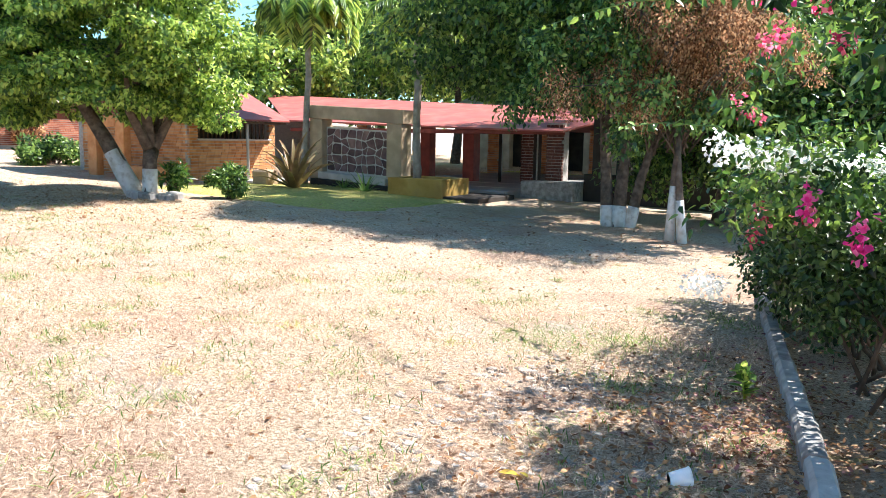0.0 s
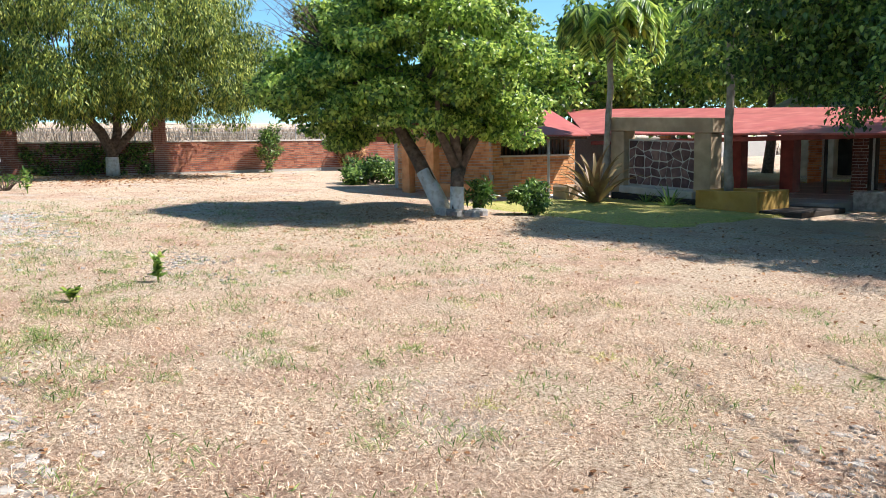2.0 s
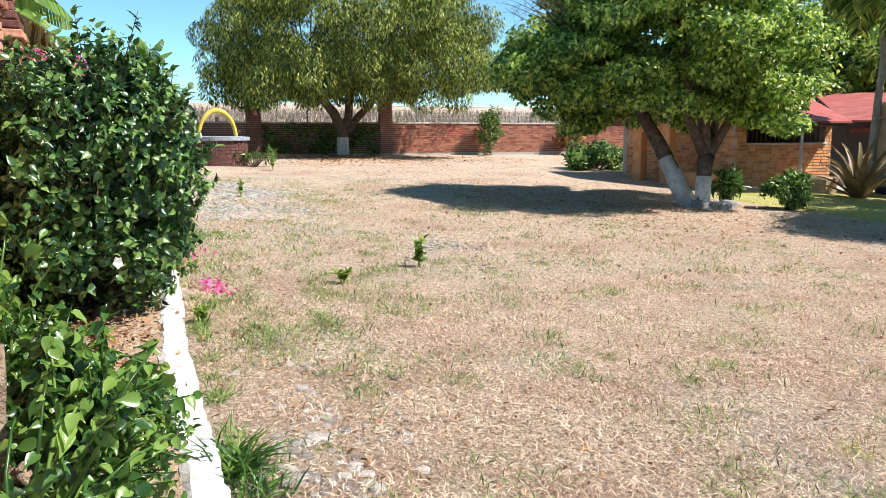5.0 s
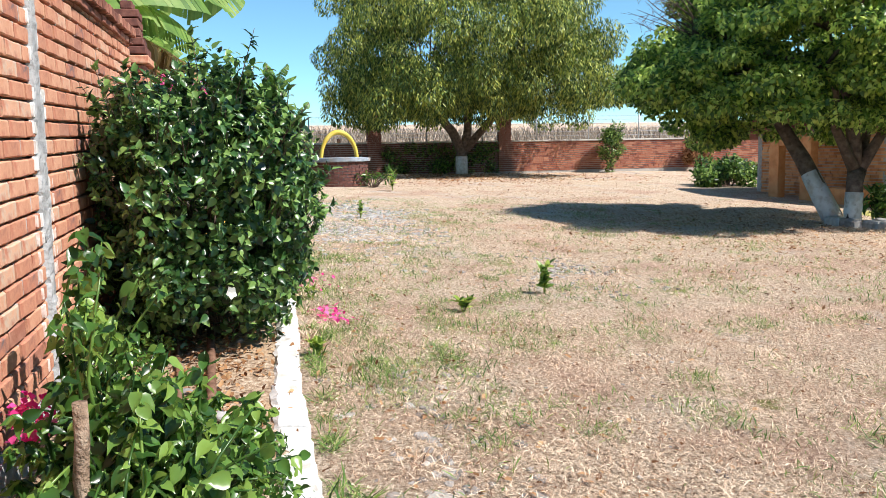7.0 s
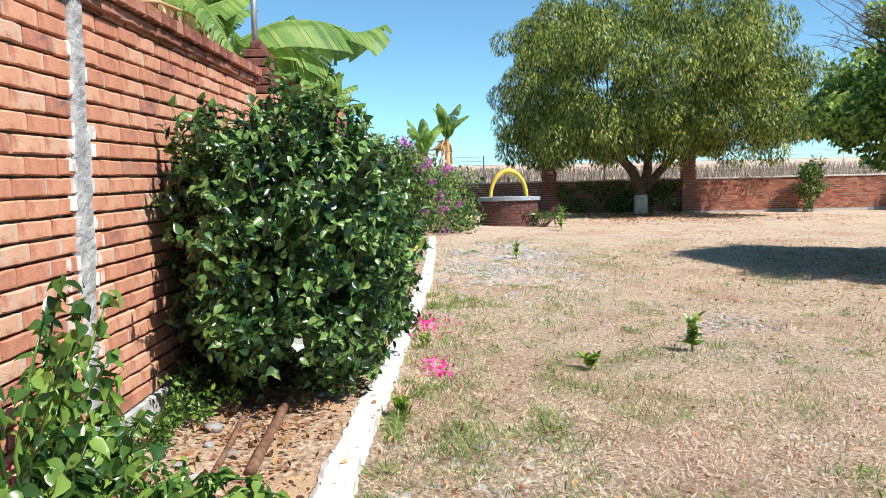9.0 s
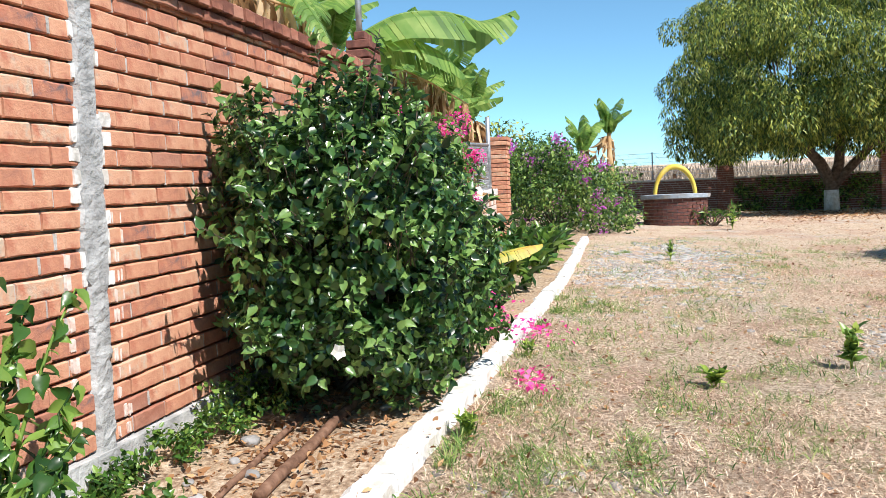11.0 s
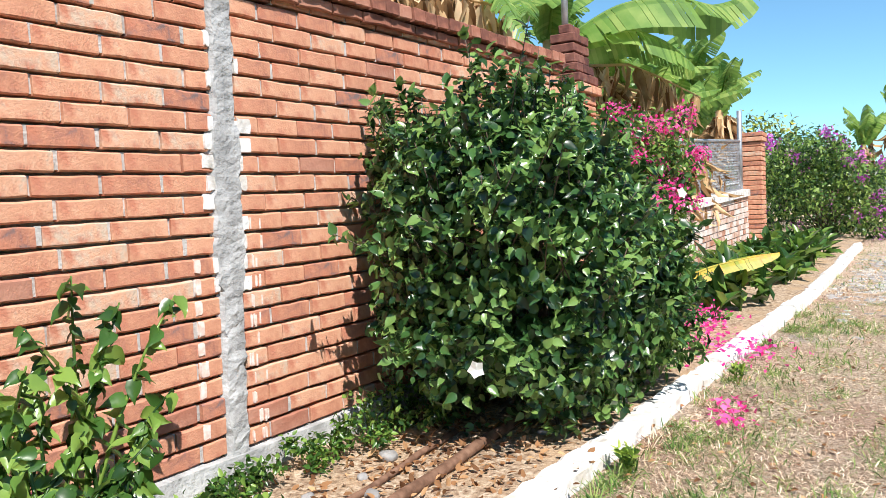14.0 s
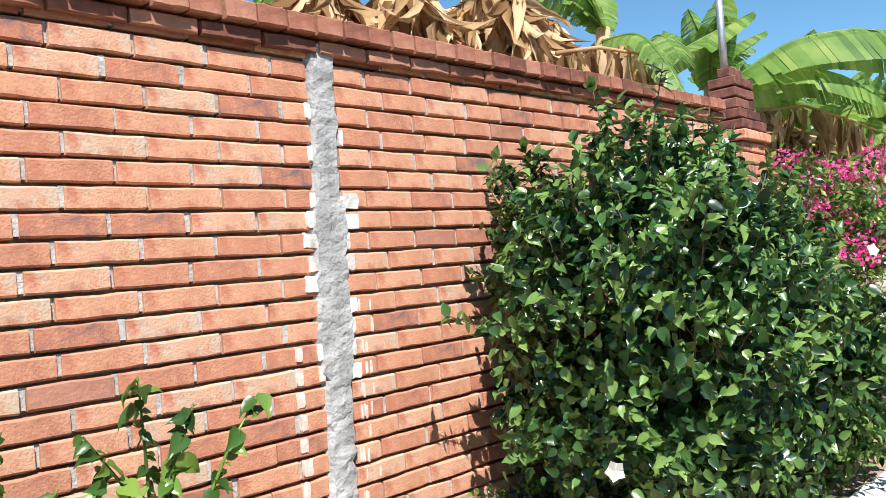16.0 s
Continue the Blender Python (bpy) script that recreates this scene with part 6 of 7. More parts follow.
# low weeds along the plinth
for x, y, R in ((-6.35, -0.62, 0.13), (-6.6, -0.62, 0.15), (-6.9, -0.6, 0.2), (-7.15, -0.55, 0.18), (-6.1, -0.66, 0.12), (-7.3, -0.62, 0.14), (-5.85, -0.64, 0.1)):
    z = G(x, y) + 0.05
    n = 300
    p = clumps(np.column_stack([x + r.normal(0, R * 0.6, 9), y + r.normal(0, R * 0.4, 9), z + r.uniform(0.02, R * 1.3, 9)]), np.full(9, R * 0.4), n, r, 0.034, -0.1, 0.1, 0.9)
    e = plant("weed", (x, y, z), "low light green weed along the cement plinth", "weed", "plinth weeds")
    obj("leaves", leaves("leaves", *p), L_BRIGHT, e)

# rusty pipes and stones in the bed
for a, b, rad in (((-5.95, -0.2), (-7.3, -0.3), 0.016), ((-6.1, -0.05), (-7.75, -0.1), 0.028)):
    pts = [(a[0] + (b[0] - a[0]) * k / 6, a[1] + (b[1] - a[1]) * k / 6, G(a[0] + (b[0] - a[0]) * k / 6, a[1]) + 0.095 + 0.006 * math.sin(k * 2)) for k in range(7)]
    tagged(obj("rusty_pipe", tubemesh("rusty_pipe", [(pts, rad)], 9), RUST), "rusty iron pipe lying in the flower bed", "pipe", "pipes")


def stone_at(x, y, s, material, label, group, z=None, flat=0.55):
    bm = bmesh.new()
    bmesh.ops.create_icosphere(bm, subdivisions=2, radius=1)
    o = random.uniform(0, 50)
    sx, sy = random.uniform(0.8, 1.25), random.uniform(0.7, 1.0)
    for v in bm.verts:
        k = 1 + 0.28 * noise.noise(v.co * 1.3 + Vector((o, 0, 0)))
        v.co = Vector((v.co.x * s * sx * k, v.co.y * s * sy * k, v.co.z * s * flat * k))
    me = bm_mesh("stone", bm, True)
    ob = obj("stone", me, material)
    ob.matrix_world = pose(x, y, (G(x, y) if z is None else z), 0, 0, random.uniform(0, 360))
    return tagged(ob, label, "stone", group)


for x, y, s in ((-6.78, -0.40, 0.055), (-6.5, -0.35, 0.035), (-6.35, -0.2, 0.045), (-6.2, -0.42, 0.03), (-7.0, -0.3, 0.03), (-6.05, -0.3, 0.04), (-5.95, 0.0, 0.05), (-7.5, 0.1, 0.03)):
    stone_at(x, y, s, STONE, "small grey stone in the flower bed", "bed stones", G(x, y) + 0.08)


# ---- bougainvillea hedge on the other side, near ----
def near_hedge():
    r = np.random.RandomState(71)
    e = plant("bougainvillea_hedge", (0.3, 6.5, G(0.3, 6.5)), "tall bougainvillea hedge in pink and white flower", "hedge")
    n = 420
    t = r.rand(n)
    y = 3.4 + 6.4 * t
    kx = np.array([kerb_right(q) for q in y])
    off = np.maximum(0.1 + 1.9 * r.rand(n), np.where(y < 5.8, 0.95, 0.45 * np.clip((8.0 - y) / 1.5, 0, 1)))
    h = r.rand(n)
    x = kx + off - 0.35 * h
    # tall clumps right of the view are there to shade kerb and litter
    tall = np.where((off > 0.9) & (y < 5.8), 2.7, 1.12)
    z = np.array([G(a, b) for a, b in zip(x, y)]) + 0.22 + 0.5 * np.clip((8.0 - y) / 3.0, 0, 1) + tall * h * (1 - 0.15 * np.clip((8.0 - y) / 3.0, 0, 1))
    cs = np.column_stack([x, y, z])
    # hedge mass in the darkened leaf colour, shade painted in
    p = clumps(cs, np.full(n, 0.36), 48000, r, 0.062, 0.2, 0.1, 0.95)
    obj("leaves", leaves("leaves", *p), L_HEDGE_SHADE, e)
    # outer and upper leaves take a lighter material to stand for sunlight
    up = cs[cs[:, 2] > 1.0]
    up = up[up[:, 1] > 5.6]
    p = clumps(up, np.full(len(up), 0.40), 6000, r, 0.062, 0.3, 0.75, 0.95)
    obj("outer_leaves", leaves("outer_leaves", *p), L_BRIGHT, e, "outer leaves, sunlight painted in with a lighter leaf colour")
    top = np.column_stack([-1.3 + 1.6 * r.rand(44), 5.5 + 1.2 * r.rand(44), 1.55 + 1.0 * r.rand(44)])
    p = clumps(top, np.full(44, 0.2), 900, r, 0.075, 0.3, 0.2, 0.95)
    obj("upper_sprays", leaves("upper_sprays", *p), L_BRIGHT, e, "loose leaves above the flowers, sunlight painted in with lighter colour")
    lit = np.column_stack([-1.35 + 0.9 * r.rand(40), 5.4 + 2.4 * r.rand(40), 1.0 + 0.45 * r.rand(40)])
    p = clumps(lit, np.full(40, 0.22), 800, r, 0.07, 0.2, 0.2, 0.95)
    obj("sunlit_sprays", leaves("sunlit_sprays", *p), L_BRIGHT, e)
    runs = []
    for i in range(50):
        k = r.randint(n)
        f = Vector((kx[k] + 0.7 + r.uniform(-0.2, 0.5), y[k], G(kx[k] + 0.6, y[k])))
        tt = Vector(cs[k])
        runs.append(([f, f.lerp(tt, 0.5) + Vector((r.uniform(-.2, .2), r.uniform(-.2, .2), 0.1)), tt], [0.018, 0.013, 0.006]))
    for dx, ry in ((0.0, 0.0), (0.16, 0.15), (0.28, -0.1)):
        runs.append(([(0.02 + dx, 4.9 + ry, -0.3), (0.0 + dx, 4.92 + ry, 0.9), (-0.12 + dx, 4.9 + ry, 1.6), (-0.28 + dx * 1.2, 4.85 + ry, 2.3), (-0.4 + dx * 1.4, 4.8 + ry, 3.0)], [0.032, 0.028, 0.024, 0.02, 0.014]))
    tagged(obj("stemwork", tubemesh("stemwork", runs, 6), BARK, e, "grey woody stems"), kind="stuff")
    # long sprays arching over the path
    for pts, nl in (([(-0.5, 5.6, 2.2), (-1.3, 6.0, 2.5), (-2.3, 6.6, 2.62), (-3.4, 7.2, 2.55)], 46), ([(-1.0, 6.2, 1.3), (-1.6, 6.8, 1.62), (-2.2, 7.3, 1.66), (-2.8, 7.7, 1.62)], 34)):
        pts = [Vector(q) for q in pts]
        P, D, U, S = [], [], [], []
        for i in range(nl):
            s = i / nl * 3
            k = int(s)
            P.append(pts[k].lerp(pts[k + 1], s - k)), D.append(r.normal(size=3) + np.array([0, 0, -0.7])), U.append(r.normal(0, 0.4, 3) + np.array([0.3, 0, 1])), S.append(r.uniform(0.06, 0.11))
        sp = obj("spray", tubemesh("spray", [(pts, [0.01, 0.008, 0.006, 0.003])], 5), L_BRIGHT, e, "thin arching spray")
        obj("spray_leaves", leaves("spray_leaves", P, D, U, S), L_BRIGHT, sp)
    white = [(-1.5, 6.6, 1.46), (-1.35, 6.71, 1.42), (-1.2, 6.8, 1.4), (-1.09, 6.86, 1.35), (-1.0, 6.9, 1.42), (-0.9, 7.0, 1.33), (-0.83, 7.02, 1.38), (-0.75, 7.1, 1.3), (-0.66, 7.14, 1.36), (-0.5, 7.2, 1.34), (-0.38, 7.3, 1.4), (-0.25, 7.3, 1.36), (-0.95, 6.7, 1.3), (-1.6, 6.9, 0.3), (-1.7, 6.9, 0.32)]
    near = lambda ps: [(a * 0.91, b * 0.91, 1.5 + (z - 1.5) * 0.91) for a, b, z in ps]
    white = near(white)
    q = clumps(white, np.full(len(white), 0.14), 1300, r, 0.042, 0, 0.1, 0.8)
    tagged(obj("white_bract", leaves("white_bract", *q, PETAL, QUAD_F), P_WHITE, e, "clusters of white bracts"), kind="stuff")
    red = [(-1.55, 7.2, 1.85), (-1.45, 7.0, 1.75), (-1.35, 7.0, 1.7), (-1.15, 6.4, 0.98), (-1.1, 6.3, 0.92), (-1.2, 6.5, 0.78), (-0.8, 6.2, 0.98), (-1.1, 6.0, 2.15), (-1.0, 5.9, 2.2), (-0.75, 5.7, 2.35), (-1.2, 6.3, 2.55), (-1.05, 6.2, 2.6), (-0.6, 5.6, 2.1)]
    red = near(red)
    q = clumps(red, np.full(len(red), 0.09), 380, r, 0.036, 0, 0.1, 0.8)
    tagged(obj("pink_bract", leaves("pink_bract", *q, PETAL, QUAD_F), P_RED, e, "clusters of pink-red bracts"), kind="stuff")
    q = clumps([(-0.32, 4.72, 1.12), (-0.34, 4.70, 1.02), (-0.33, 4.72, 0.94), (-0.60, 4.80, 1.24), (-0.62, 4.80, 1.16), (-0.85, 4.8, 2.28), (-0.75, 4.8, 2.32)], np.full(7, 0.05), 110, r, 0.045, 0, 0.1, 1.4)
    tagged(obj("pink_sprays", leaves("pink_sprays", *q, PETAL, QUAD_F), P_PINK, e, "long pink flower sprays"), kind="stuff")
    # dark leaves overhead
    p = clumps([(-0.75, 4.6, 2.35), (-0.5, 4.5, 2.4), (-0.25, 4.4, 2.3), (0.0, 4.3, 2.2), (-0.2, 4.4, 1.9)], np.full(5, 0.2), 260, r, 0.10, 0.6, 0.2, 0.8)
    obj("overhead_leaves", leaves("overhead_leaves", *p), L_HIB, e)


near_hedge()


# ---- ground cover: straw, tufts, stones, litter ----
def G_arr(x, y):
    return np.array([G(a, b) for a, b in zip(x, y)])


def straw(name, n, x0, x1, y0, y1, material, label, length, lie=0.25, dens=None, width=1.0):
    r = np.random.RandomState(n % 1000)
    x, y = r.uniform(x0, x1, n), r.uniform(y0, y1, n)
    keep = np.array([b > kerb_y(a) + 0.04 and a < kerb_right(b) + 0.02 for a, b in zip(x, y)])
    if dens:
        keep &= np.array([dens(a, b, q) for a, b, q in zip(x, y, r.rand(n))])
    x, y = x[keep], y[keep]
    k = len(x)
    z = G_arr(x, y) + 0.006
    d = unit(k, r)
    d[:, 2] = np.abs(d[:, 2]) * lie + 0.03
    u = unit(k, r) * 0.5 + np.array([0, 0, 1.0])
    T = np.array([(0, 0, 0), (0.5, 0.5, 0.10), (1, 0, 0.02), (0.5, -0.5, 0.10)]) * np.array([1, 0.10 * width, 1])
    return tagged(obj(name, leaves(name, np.column_stack([x, y, z]), d, u, length * (0.5 + r.rand(k)), T, [(0, 3, 2, 1)]), material), label, "grass", kind="stuff")


def patchy(scale, lo, seed=0.0):
    return lambda a, b, q: noise.noise((a * scale + seed, b * scale, seed)) * 0.5 + 0.5 > lo + 0.35 * (q - 0.5)


straw("dry_grass", 240000, -8.5, 0.2, 0.4, 7.5, STRAW, "short dry straw trampled over the lot", 0.036, 0.40, patchy(0.9, 0.34))
straw("dry_grass", 130000, -17, -3, 0.6, 12, STRAW, "short dry straw trampled over the lot", 0.05, 0.40, patchy(0.7, 0.38))
straw("green_grass", 50000, -10, 0.0, 0.4, 8, TUFT, "thin green grass coming up in patches", 0.06, 0.9, patchy(1.6, 0.64, 4.0))
straw("green_grass", 26000, -22, -9, 0.7, 9, TUFT, "thin green grass coming up in patches", 0.07, 0.9, patchy(0.9, 0.55, 9.0))


def lawn(name, n, x0, x1, y0, y1, label):
    r = np.random.RandomState(99)
    x, y = r.uniform(x0, x1, n), r.uniform(y0, y1, n)
    d = unit(n, r)
    d[:, 2] = np.abs(d[:, 2]) + 0.5
    tagged(obj(name, leaves(name, np.column_stack([x, y, G_arr(x, y) - 0.005]), d, unit(n, r), 0.03 + 0.05 * r.rand(n), BLADE * np.array([1, 2.0, 1]), BLADE_F), LAWN), label, "lawn", kind="stuff")


lawn("lawn", 34000, -17.2, -10.4, 13.2, 18.4, "sunlit green lawn before the house and portal")
lawn("lawn", 16000, -17, -8, 30, 34, "bright green lawn behind the pavilion")
LAWNSOIL = mat("lawn_soil", [(0.3, (0.27, 0.24, 0.075)), (0.55, (0.45, 0.40, 0.14)), (0.8, (0.60, 0.52, 0.24))], 14, 0.95, 0.5, scale2=1.2, mix2=(0.32, 0.33, 0.09))
vs, fs = [], []
for i in range(19):
    for j in range(15):
        x, y = -17.3 + 7.0 * i / 18, 13.0 + 5.3 * j / 14
        vs.append((x, y, G(x, y) + 0.03 - (0.05 if i in (0, 18) or j in (0, 14) else 0) + 0.01 * noise.noise((x, y, 0))))
for i in range(18):
    for j in range(14):
        fs.append((i * 15 + j, (i + 1) * 15 + j, (i + 1) * 15 + j + 1, i * 15 + j + 1))
tagged(obj("lawn_ground", mesh("lawn_ground", vs, fs, True), LAWNSOIL), "watered green turf before the brick house", "lawn", kind="structure")


# weeds standing on the lot
def weed(x, y, h, n, leaf, label, group="", upright=1.0):
    r = np.random.RandomState(int(abs(x * 100 + y * 37)))
    z = G(x, y)
    e = plant("weed", (x, y, z), label, "weed", group)
    P, D, U = [], [], []
    runs = []
    for s in range(3):
        top = Vector((x + r.uniform(-0.06, 0.06), y + r.uniform(-0.06, 0.06), z + h * r.uniform(0.7, 1.0)))
        runs.append(([(x, y, z - 0.02), top], [0.007, 0.003]))
        for i in range(n // 3):
            k = r.uniform(0.2, 1)
            P.append(Vector((x, y, z)).lerp(top, k))
            D.append(r.normal(0, 0.6, 3) * np.array([1, 1, 0.5]) + np.array([0, 0, upright * 0.5]))
            U.append(r.normal(0, 0.3, 3) + np.array([0, 0, 1.0]))
    tagged(obj("stemwork", tubemesh("stemwork", runs, 5), L_TREE, e), kind="stuff")
    obj("leaves", leaves("leaves", P, D, U, leaf * (0.6 + 0.7 * r.rand(len(P)))), L_TREE, e)


weed(-9.4, 3.1, 0.36, 54, 0.10, "young leafy green weed standing on the lot")
weed(-8.7, 2.05, 0.13, 60, 0.085, "low bushy green weed on the lot")
weed(-7.3, 0.62, 0.18, 45, 0.06, "yellow-green weed growing against the kerb")
weed(-9.3, 0.75, 0.12, 36, 0.06, "small green weed beside the kerb")
weed(-1.0, 5.5, 0.22, 40, 0.10, "dark green weed beside the grey kerb")
weed(-17.2, 2.4, 0.35, 40, 0.09, "thin green weed near the well")
weed(-25.5, 4.6, 0.5, 40, 0.14, "thin green weed before the well")


def tuft(x, y, R, n, length, material, label, name="grass_tuft"):
    r = np.random.RandomState(int(abs(x * 131 + y * 57)))
    z = G(x, y) + 0.005
    P = np.column_stack([x + r.normal(0, R, n), y + r.normal(0, R * 0.7, n), np.full(n, z)])
    D = np.column_stack([r.normal(0, 0.6, n), r.normal(0, 0.6, n), 0.25 + 0.5 * r.rand(n)])
    T = np.array([(0, -0.5, 0), (0, 0.5, 0), (0.6, 0.4, -0.06), (1, 0, -0.28), (0.6, -0.4, -0.06)]) * np.array([1, 0.07, 1])
    return tagged(obj(name, leaves(name, P, D, unit(n, r) * 0.4 + np.array([0, 0, 1.0]), length * (0.6 + 0.7 * r.rand(n)), T, [(0, 4, 3, 2, 1)]), material), label, "grass tuft", "tufts on the lot", "stuff")


tuft(-4.75, 0.47, 0.06, 170, 0.20, L_BRIGHT, "spiky bright grass clump against the white kerb")
tuft(-4.45, 0.53, 0.08, 90, 0.14, L_BRIGHT, "spiky grass clump by the kerb")
rt = np.random.RandomState(17)
for t, x, y in ((0, -4.5, 4.9), (0, -3.2, 5.4), (0, -5.8, 6.5), (0, -4.1, 3.4), (0, -6.6, 5.2)):
    tuft(x, y, 0.09, 70, 0.07, LAWN, "small green grass tuft on the dry lot")
for i in range(190):
    x, y = rt.uniform(-19, -1.5), 0.9 + 9.5 * rt.rand() ** 1.3
    if x > kerb_right(y) - 0.3:
        continue
    tuft(x, y, rt.uniform(0.05, 0.14), int(rt.uniform(35, 90)), rt.uniform(0.05, 0.085), TUFT if rt.rand() < 0.75 else STRAW, "small green grass tuft on the dry lot")
for i in range(110):
    x = rt.uniform(-13.5, -5.6)
    y = kerb_y(x) + 0.18 + 2.6 * rt.rand() ** 1.6
    tuft(x, y, rt.uniform(0.06, 0.16), int(rt.uniform(40, 110)), rt.uniform(0.05, 0.085), TUFT, "low green grass tuft beside the white kerb")
for i in range(34):
    x = rt.uniform(-12.5, -4.0)
    tuft(x, kerb_y(x) + rt.uniform(0.05, 0.12), rt.uniform(0.03, 0.07), int(rt.uniform(30, 80)), rt.uniform(0.06, 0.11), TUFT if rt.rand() < 0.7 else STRAW, "ragged grass tuft against the white kerb")
for x, y, R in ((-2.6, 5.9, 0.45), (-2.3, 6.5, 0.4), (-3.0, 6.2, 0.35), (-6.6, 0.95, 0.25), (-7.0, 1.0, 0.22), (-8.0, 0.95, 0.25), (-17.5, 3.4, 0.4), (-16.2, 3.6, 0.35)):
    tuft(x, y, R, 520, 0.06, TUFT, "wide patch of short green grass", "grass_patch")


# cobbles showing through the dust
def cobbles(name, n, c, R, s, label, material=None):
    r = np.random.RandomState(n)
    vs, fs = [], []
    pts = []
    while len(pts) < n:
        x, y = c[0] + r.normal(0, R[0]), c[1] + r.normal(0, R[1])
        if y < kerb_y(x) + 0.06 or x > kerb_right(y) - 0.05:
            continue
        pts.append((x, y))
    for x, y in pts:
        a, k, q = r.uniform(0, 6.28), 7, s * r.uniform(0.5, 1.2)
        z = G(x, y)
        o = len(vs)
        ring = [(q * r.uniform(0.8, 1.15) * math.cos(a + 6.283 * i / k), q * 0.75 * r.uniform(0.8, 1.15) * math.sin(a + 6.283 * i / k)) for i in range(k)]
        hh = q * r.uniform(0.03, 0.13)
        vs += [(x + u, y + w, z - 0.02) for u, w in ring] + [(x + u * 0.92, y + w * 0.92, z + hh * 0.7) for u, w in ring] + [(x + u * 0.6, y + w * 0.6, z + hh) for u, w in ring]
        for lv in (0, k):
            fs += [(o + lv + i, o + lv + (i + 1) % k, o + lv + k + (i + 1) % k, o + lv + k + i) for i in range(k)]
        fs.append(tuple(o + 2 * k + i for i in range(k)))
    return tagged(obj(name, mesh(name, vs, fs, True), material or STONEJ), label, "cobbles", kind="stuff")


cobbles("cobbles", 520, (-1.75, 4.6), (0.6, 0.85), 0.042, "pale worn cobbles showing through the soil")
cobbles("cobbles", 60, (-2.4, 3.3), (0.6, 0.5), 0.03, "pale worn cobbles showing through the dust")
cobbles("cobbles", 130, (-4.5, 0.85), (0.5, 0.22), 0.055, "grey cobbles beside the white kerb")
cobbles("cobbles", 80, (-6.2, 1.0), (0.7, 0.25), 0.05, "half-buried grey cobbles beside the kerb")
cobbles("cobbles", 1300, (-15.8, 2.0), (1.6, 0.65), 0.075, "patch of pale grey cobbles near the kerb", COBBLEGREY)
cobbles("cobbles", 380, (-18.8, 2.8), (1.3, 0.5), 0.085, "patch of pale grey cobbles near the well", COBBLEGREY)
cobbles("cobbles", 320, (-10.8, 3.9), (0.7, 0.4), 0.045, "grey gravel patch on the dry lot")
cobbles("cobbles", 500, (-4.5, 3.5), (2.6, 1.6), 0.022, "loose pebbles scattered over the lot")

# fallen leaves and bracts
for c, R, n, m, lab in (((-1.2, 4.5, 0.02), (0.55, 0.9), 1300, L_DRY, "brown leaves fallen along the grey kerb"), ((-0.8, 5.6, 0.02), (0.4, 1.4), 420, L_LITTER, "dull red bracts fallen along the grey kerb"),
                        ((-0.1, 4.6, 0.02), (0.5, 1.3), 1700, L_DRY, "brown leaves fallen under the hedge")):
    heap("leaf_litter", c, R, n, 0.042, m, lab, "leaf litter", LEAF, LEAF_F, None, True)
heap("leaf_litter", (-7.6, -0.15, 0.07), (0.9, 0.28), 700, 0.05, L_DRY, "dry brown leaves under the hibiscus", "leaf litter", LEAF, LEAF_F)
heap("leaf_litter", (-7.2, 1.3, 0.01), (2.2, 0.5), 260, 0.04, L_DRY, "scattered dry leaves by the kerb", "leaf litter", LEAF, LEAF_F, None, True)
r_ = np.random.RandomState(5)
n_ = 5200
x_, y_ = r_.uniform(-20, -0.6, n_), 0.75 + 11 * r_.rand(n_)
d_ = unit(n_, r_)
d_[:, 2] *= 0.25
tagged(obj("leaf_litter", leaves("leaf_litter", np.column_stack([x_, y_, G_arr(x_, y_) + 0.012]), d_, unit(n_, r_) * 0.4 + np.array([0, 0, 1.0]), 0.02 + 0.04 * r_.rand(n_)), L_DRY), "brown leaf crumbs and twigs strewn over the lot", "leaf litter", kind="stuff")
heap("leaf_litter", (-33.5, 9.5, 0.01), (2.2, 3.2), 2600, 0.10, L_DRY, "brown leaves fallen under the feathery tree", "leaf litter", LEAF, LEAF_F, None, True)
heap("leaf_litter", (-22, 9, 0.01), (5.0, 3.2), 3200, 0.055, L_DRY, "dry leaf crumbs strewn over the far lot", "leaf litter", QUAD, QUAD_F, None, True)
heap("leaf_litter", (-14, 9, 0.01), (3.5, 2.0), 2200, 0.06, L_DRY, "scattered dry leaves under the tree", "leaf litter", LEAF, LEAF_F, None, True)
heap("leaf_litter", (-7, 13, 0.01), (3.0, 1.6), 900, 0.06, L_DRY, "scattered dry leaves under the dark tree", "leaf litter", LEAF, LEAF_F, None, True)

# plastic cup and yellow leaf on the lot
def cup(x, y):
    z = G(x, y) + 0.055
    vs, fs = [], []
    prof = ((0.0, 0.028), (0.0, 0.030), (0.10, 0.044), (0.105, 0.047), (0.105, 0.044), (0.005, 0.027))
    for s, rad in prof:
        for i in range(20):
            a = 2 * math.pi * i / 20
            vs.append((s, rad * math.cos(a), rad * math.sin(a)))
    for k in range(len(prof) - 1):
        for i in range(20):
            fs.append((k * 20 + i, k * 20 + (i + 1) % 20, (k + 1) * 20 + (i + 1) % 20, (k + 1) * 20 + i))
    fs.append(tuple(range(20)))
    c = obj("plastic_cup", mesh("plastic_cup", vs, fs, True), PLASTIC)
    c.matrix_world = pose(x, y, z - 0.012, 0, -8, 35)
    tagged(c, "crushed clear white plastic cup lying on the ground", "cup")


cup(-0.98, 3.75)
e = plant("yellow_leaf", (-1.62, 3.37, G(-1.62, 3.37) + 0.01), "curled yellow leaf fallen on the dry ground", "leaf")
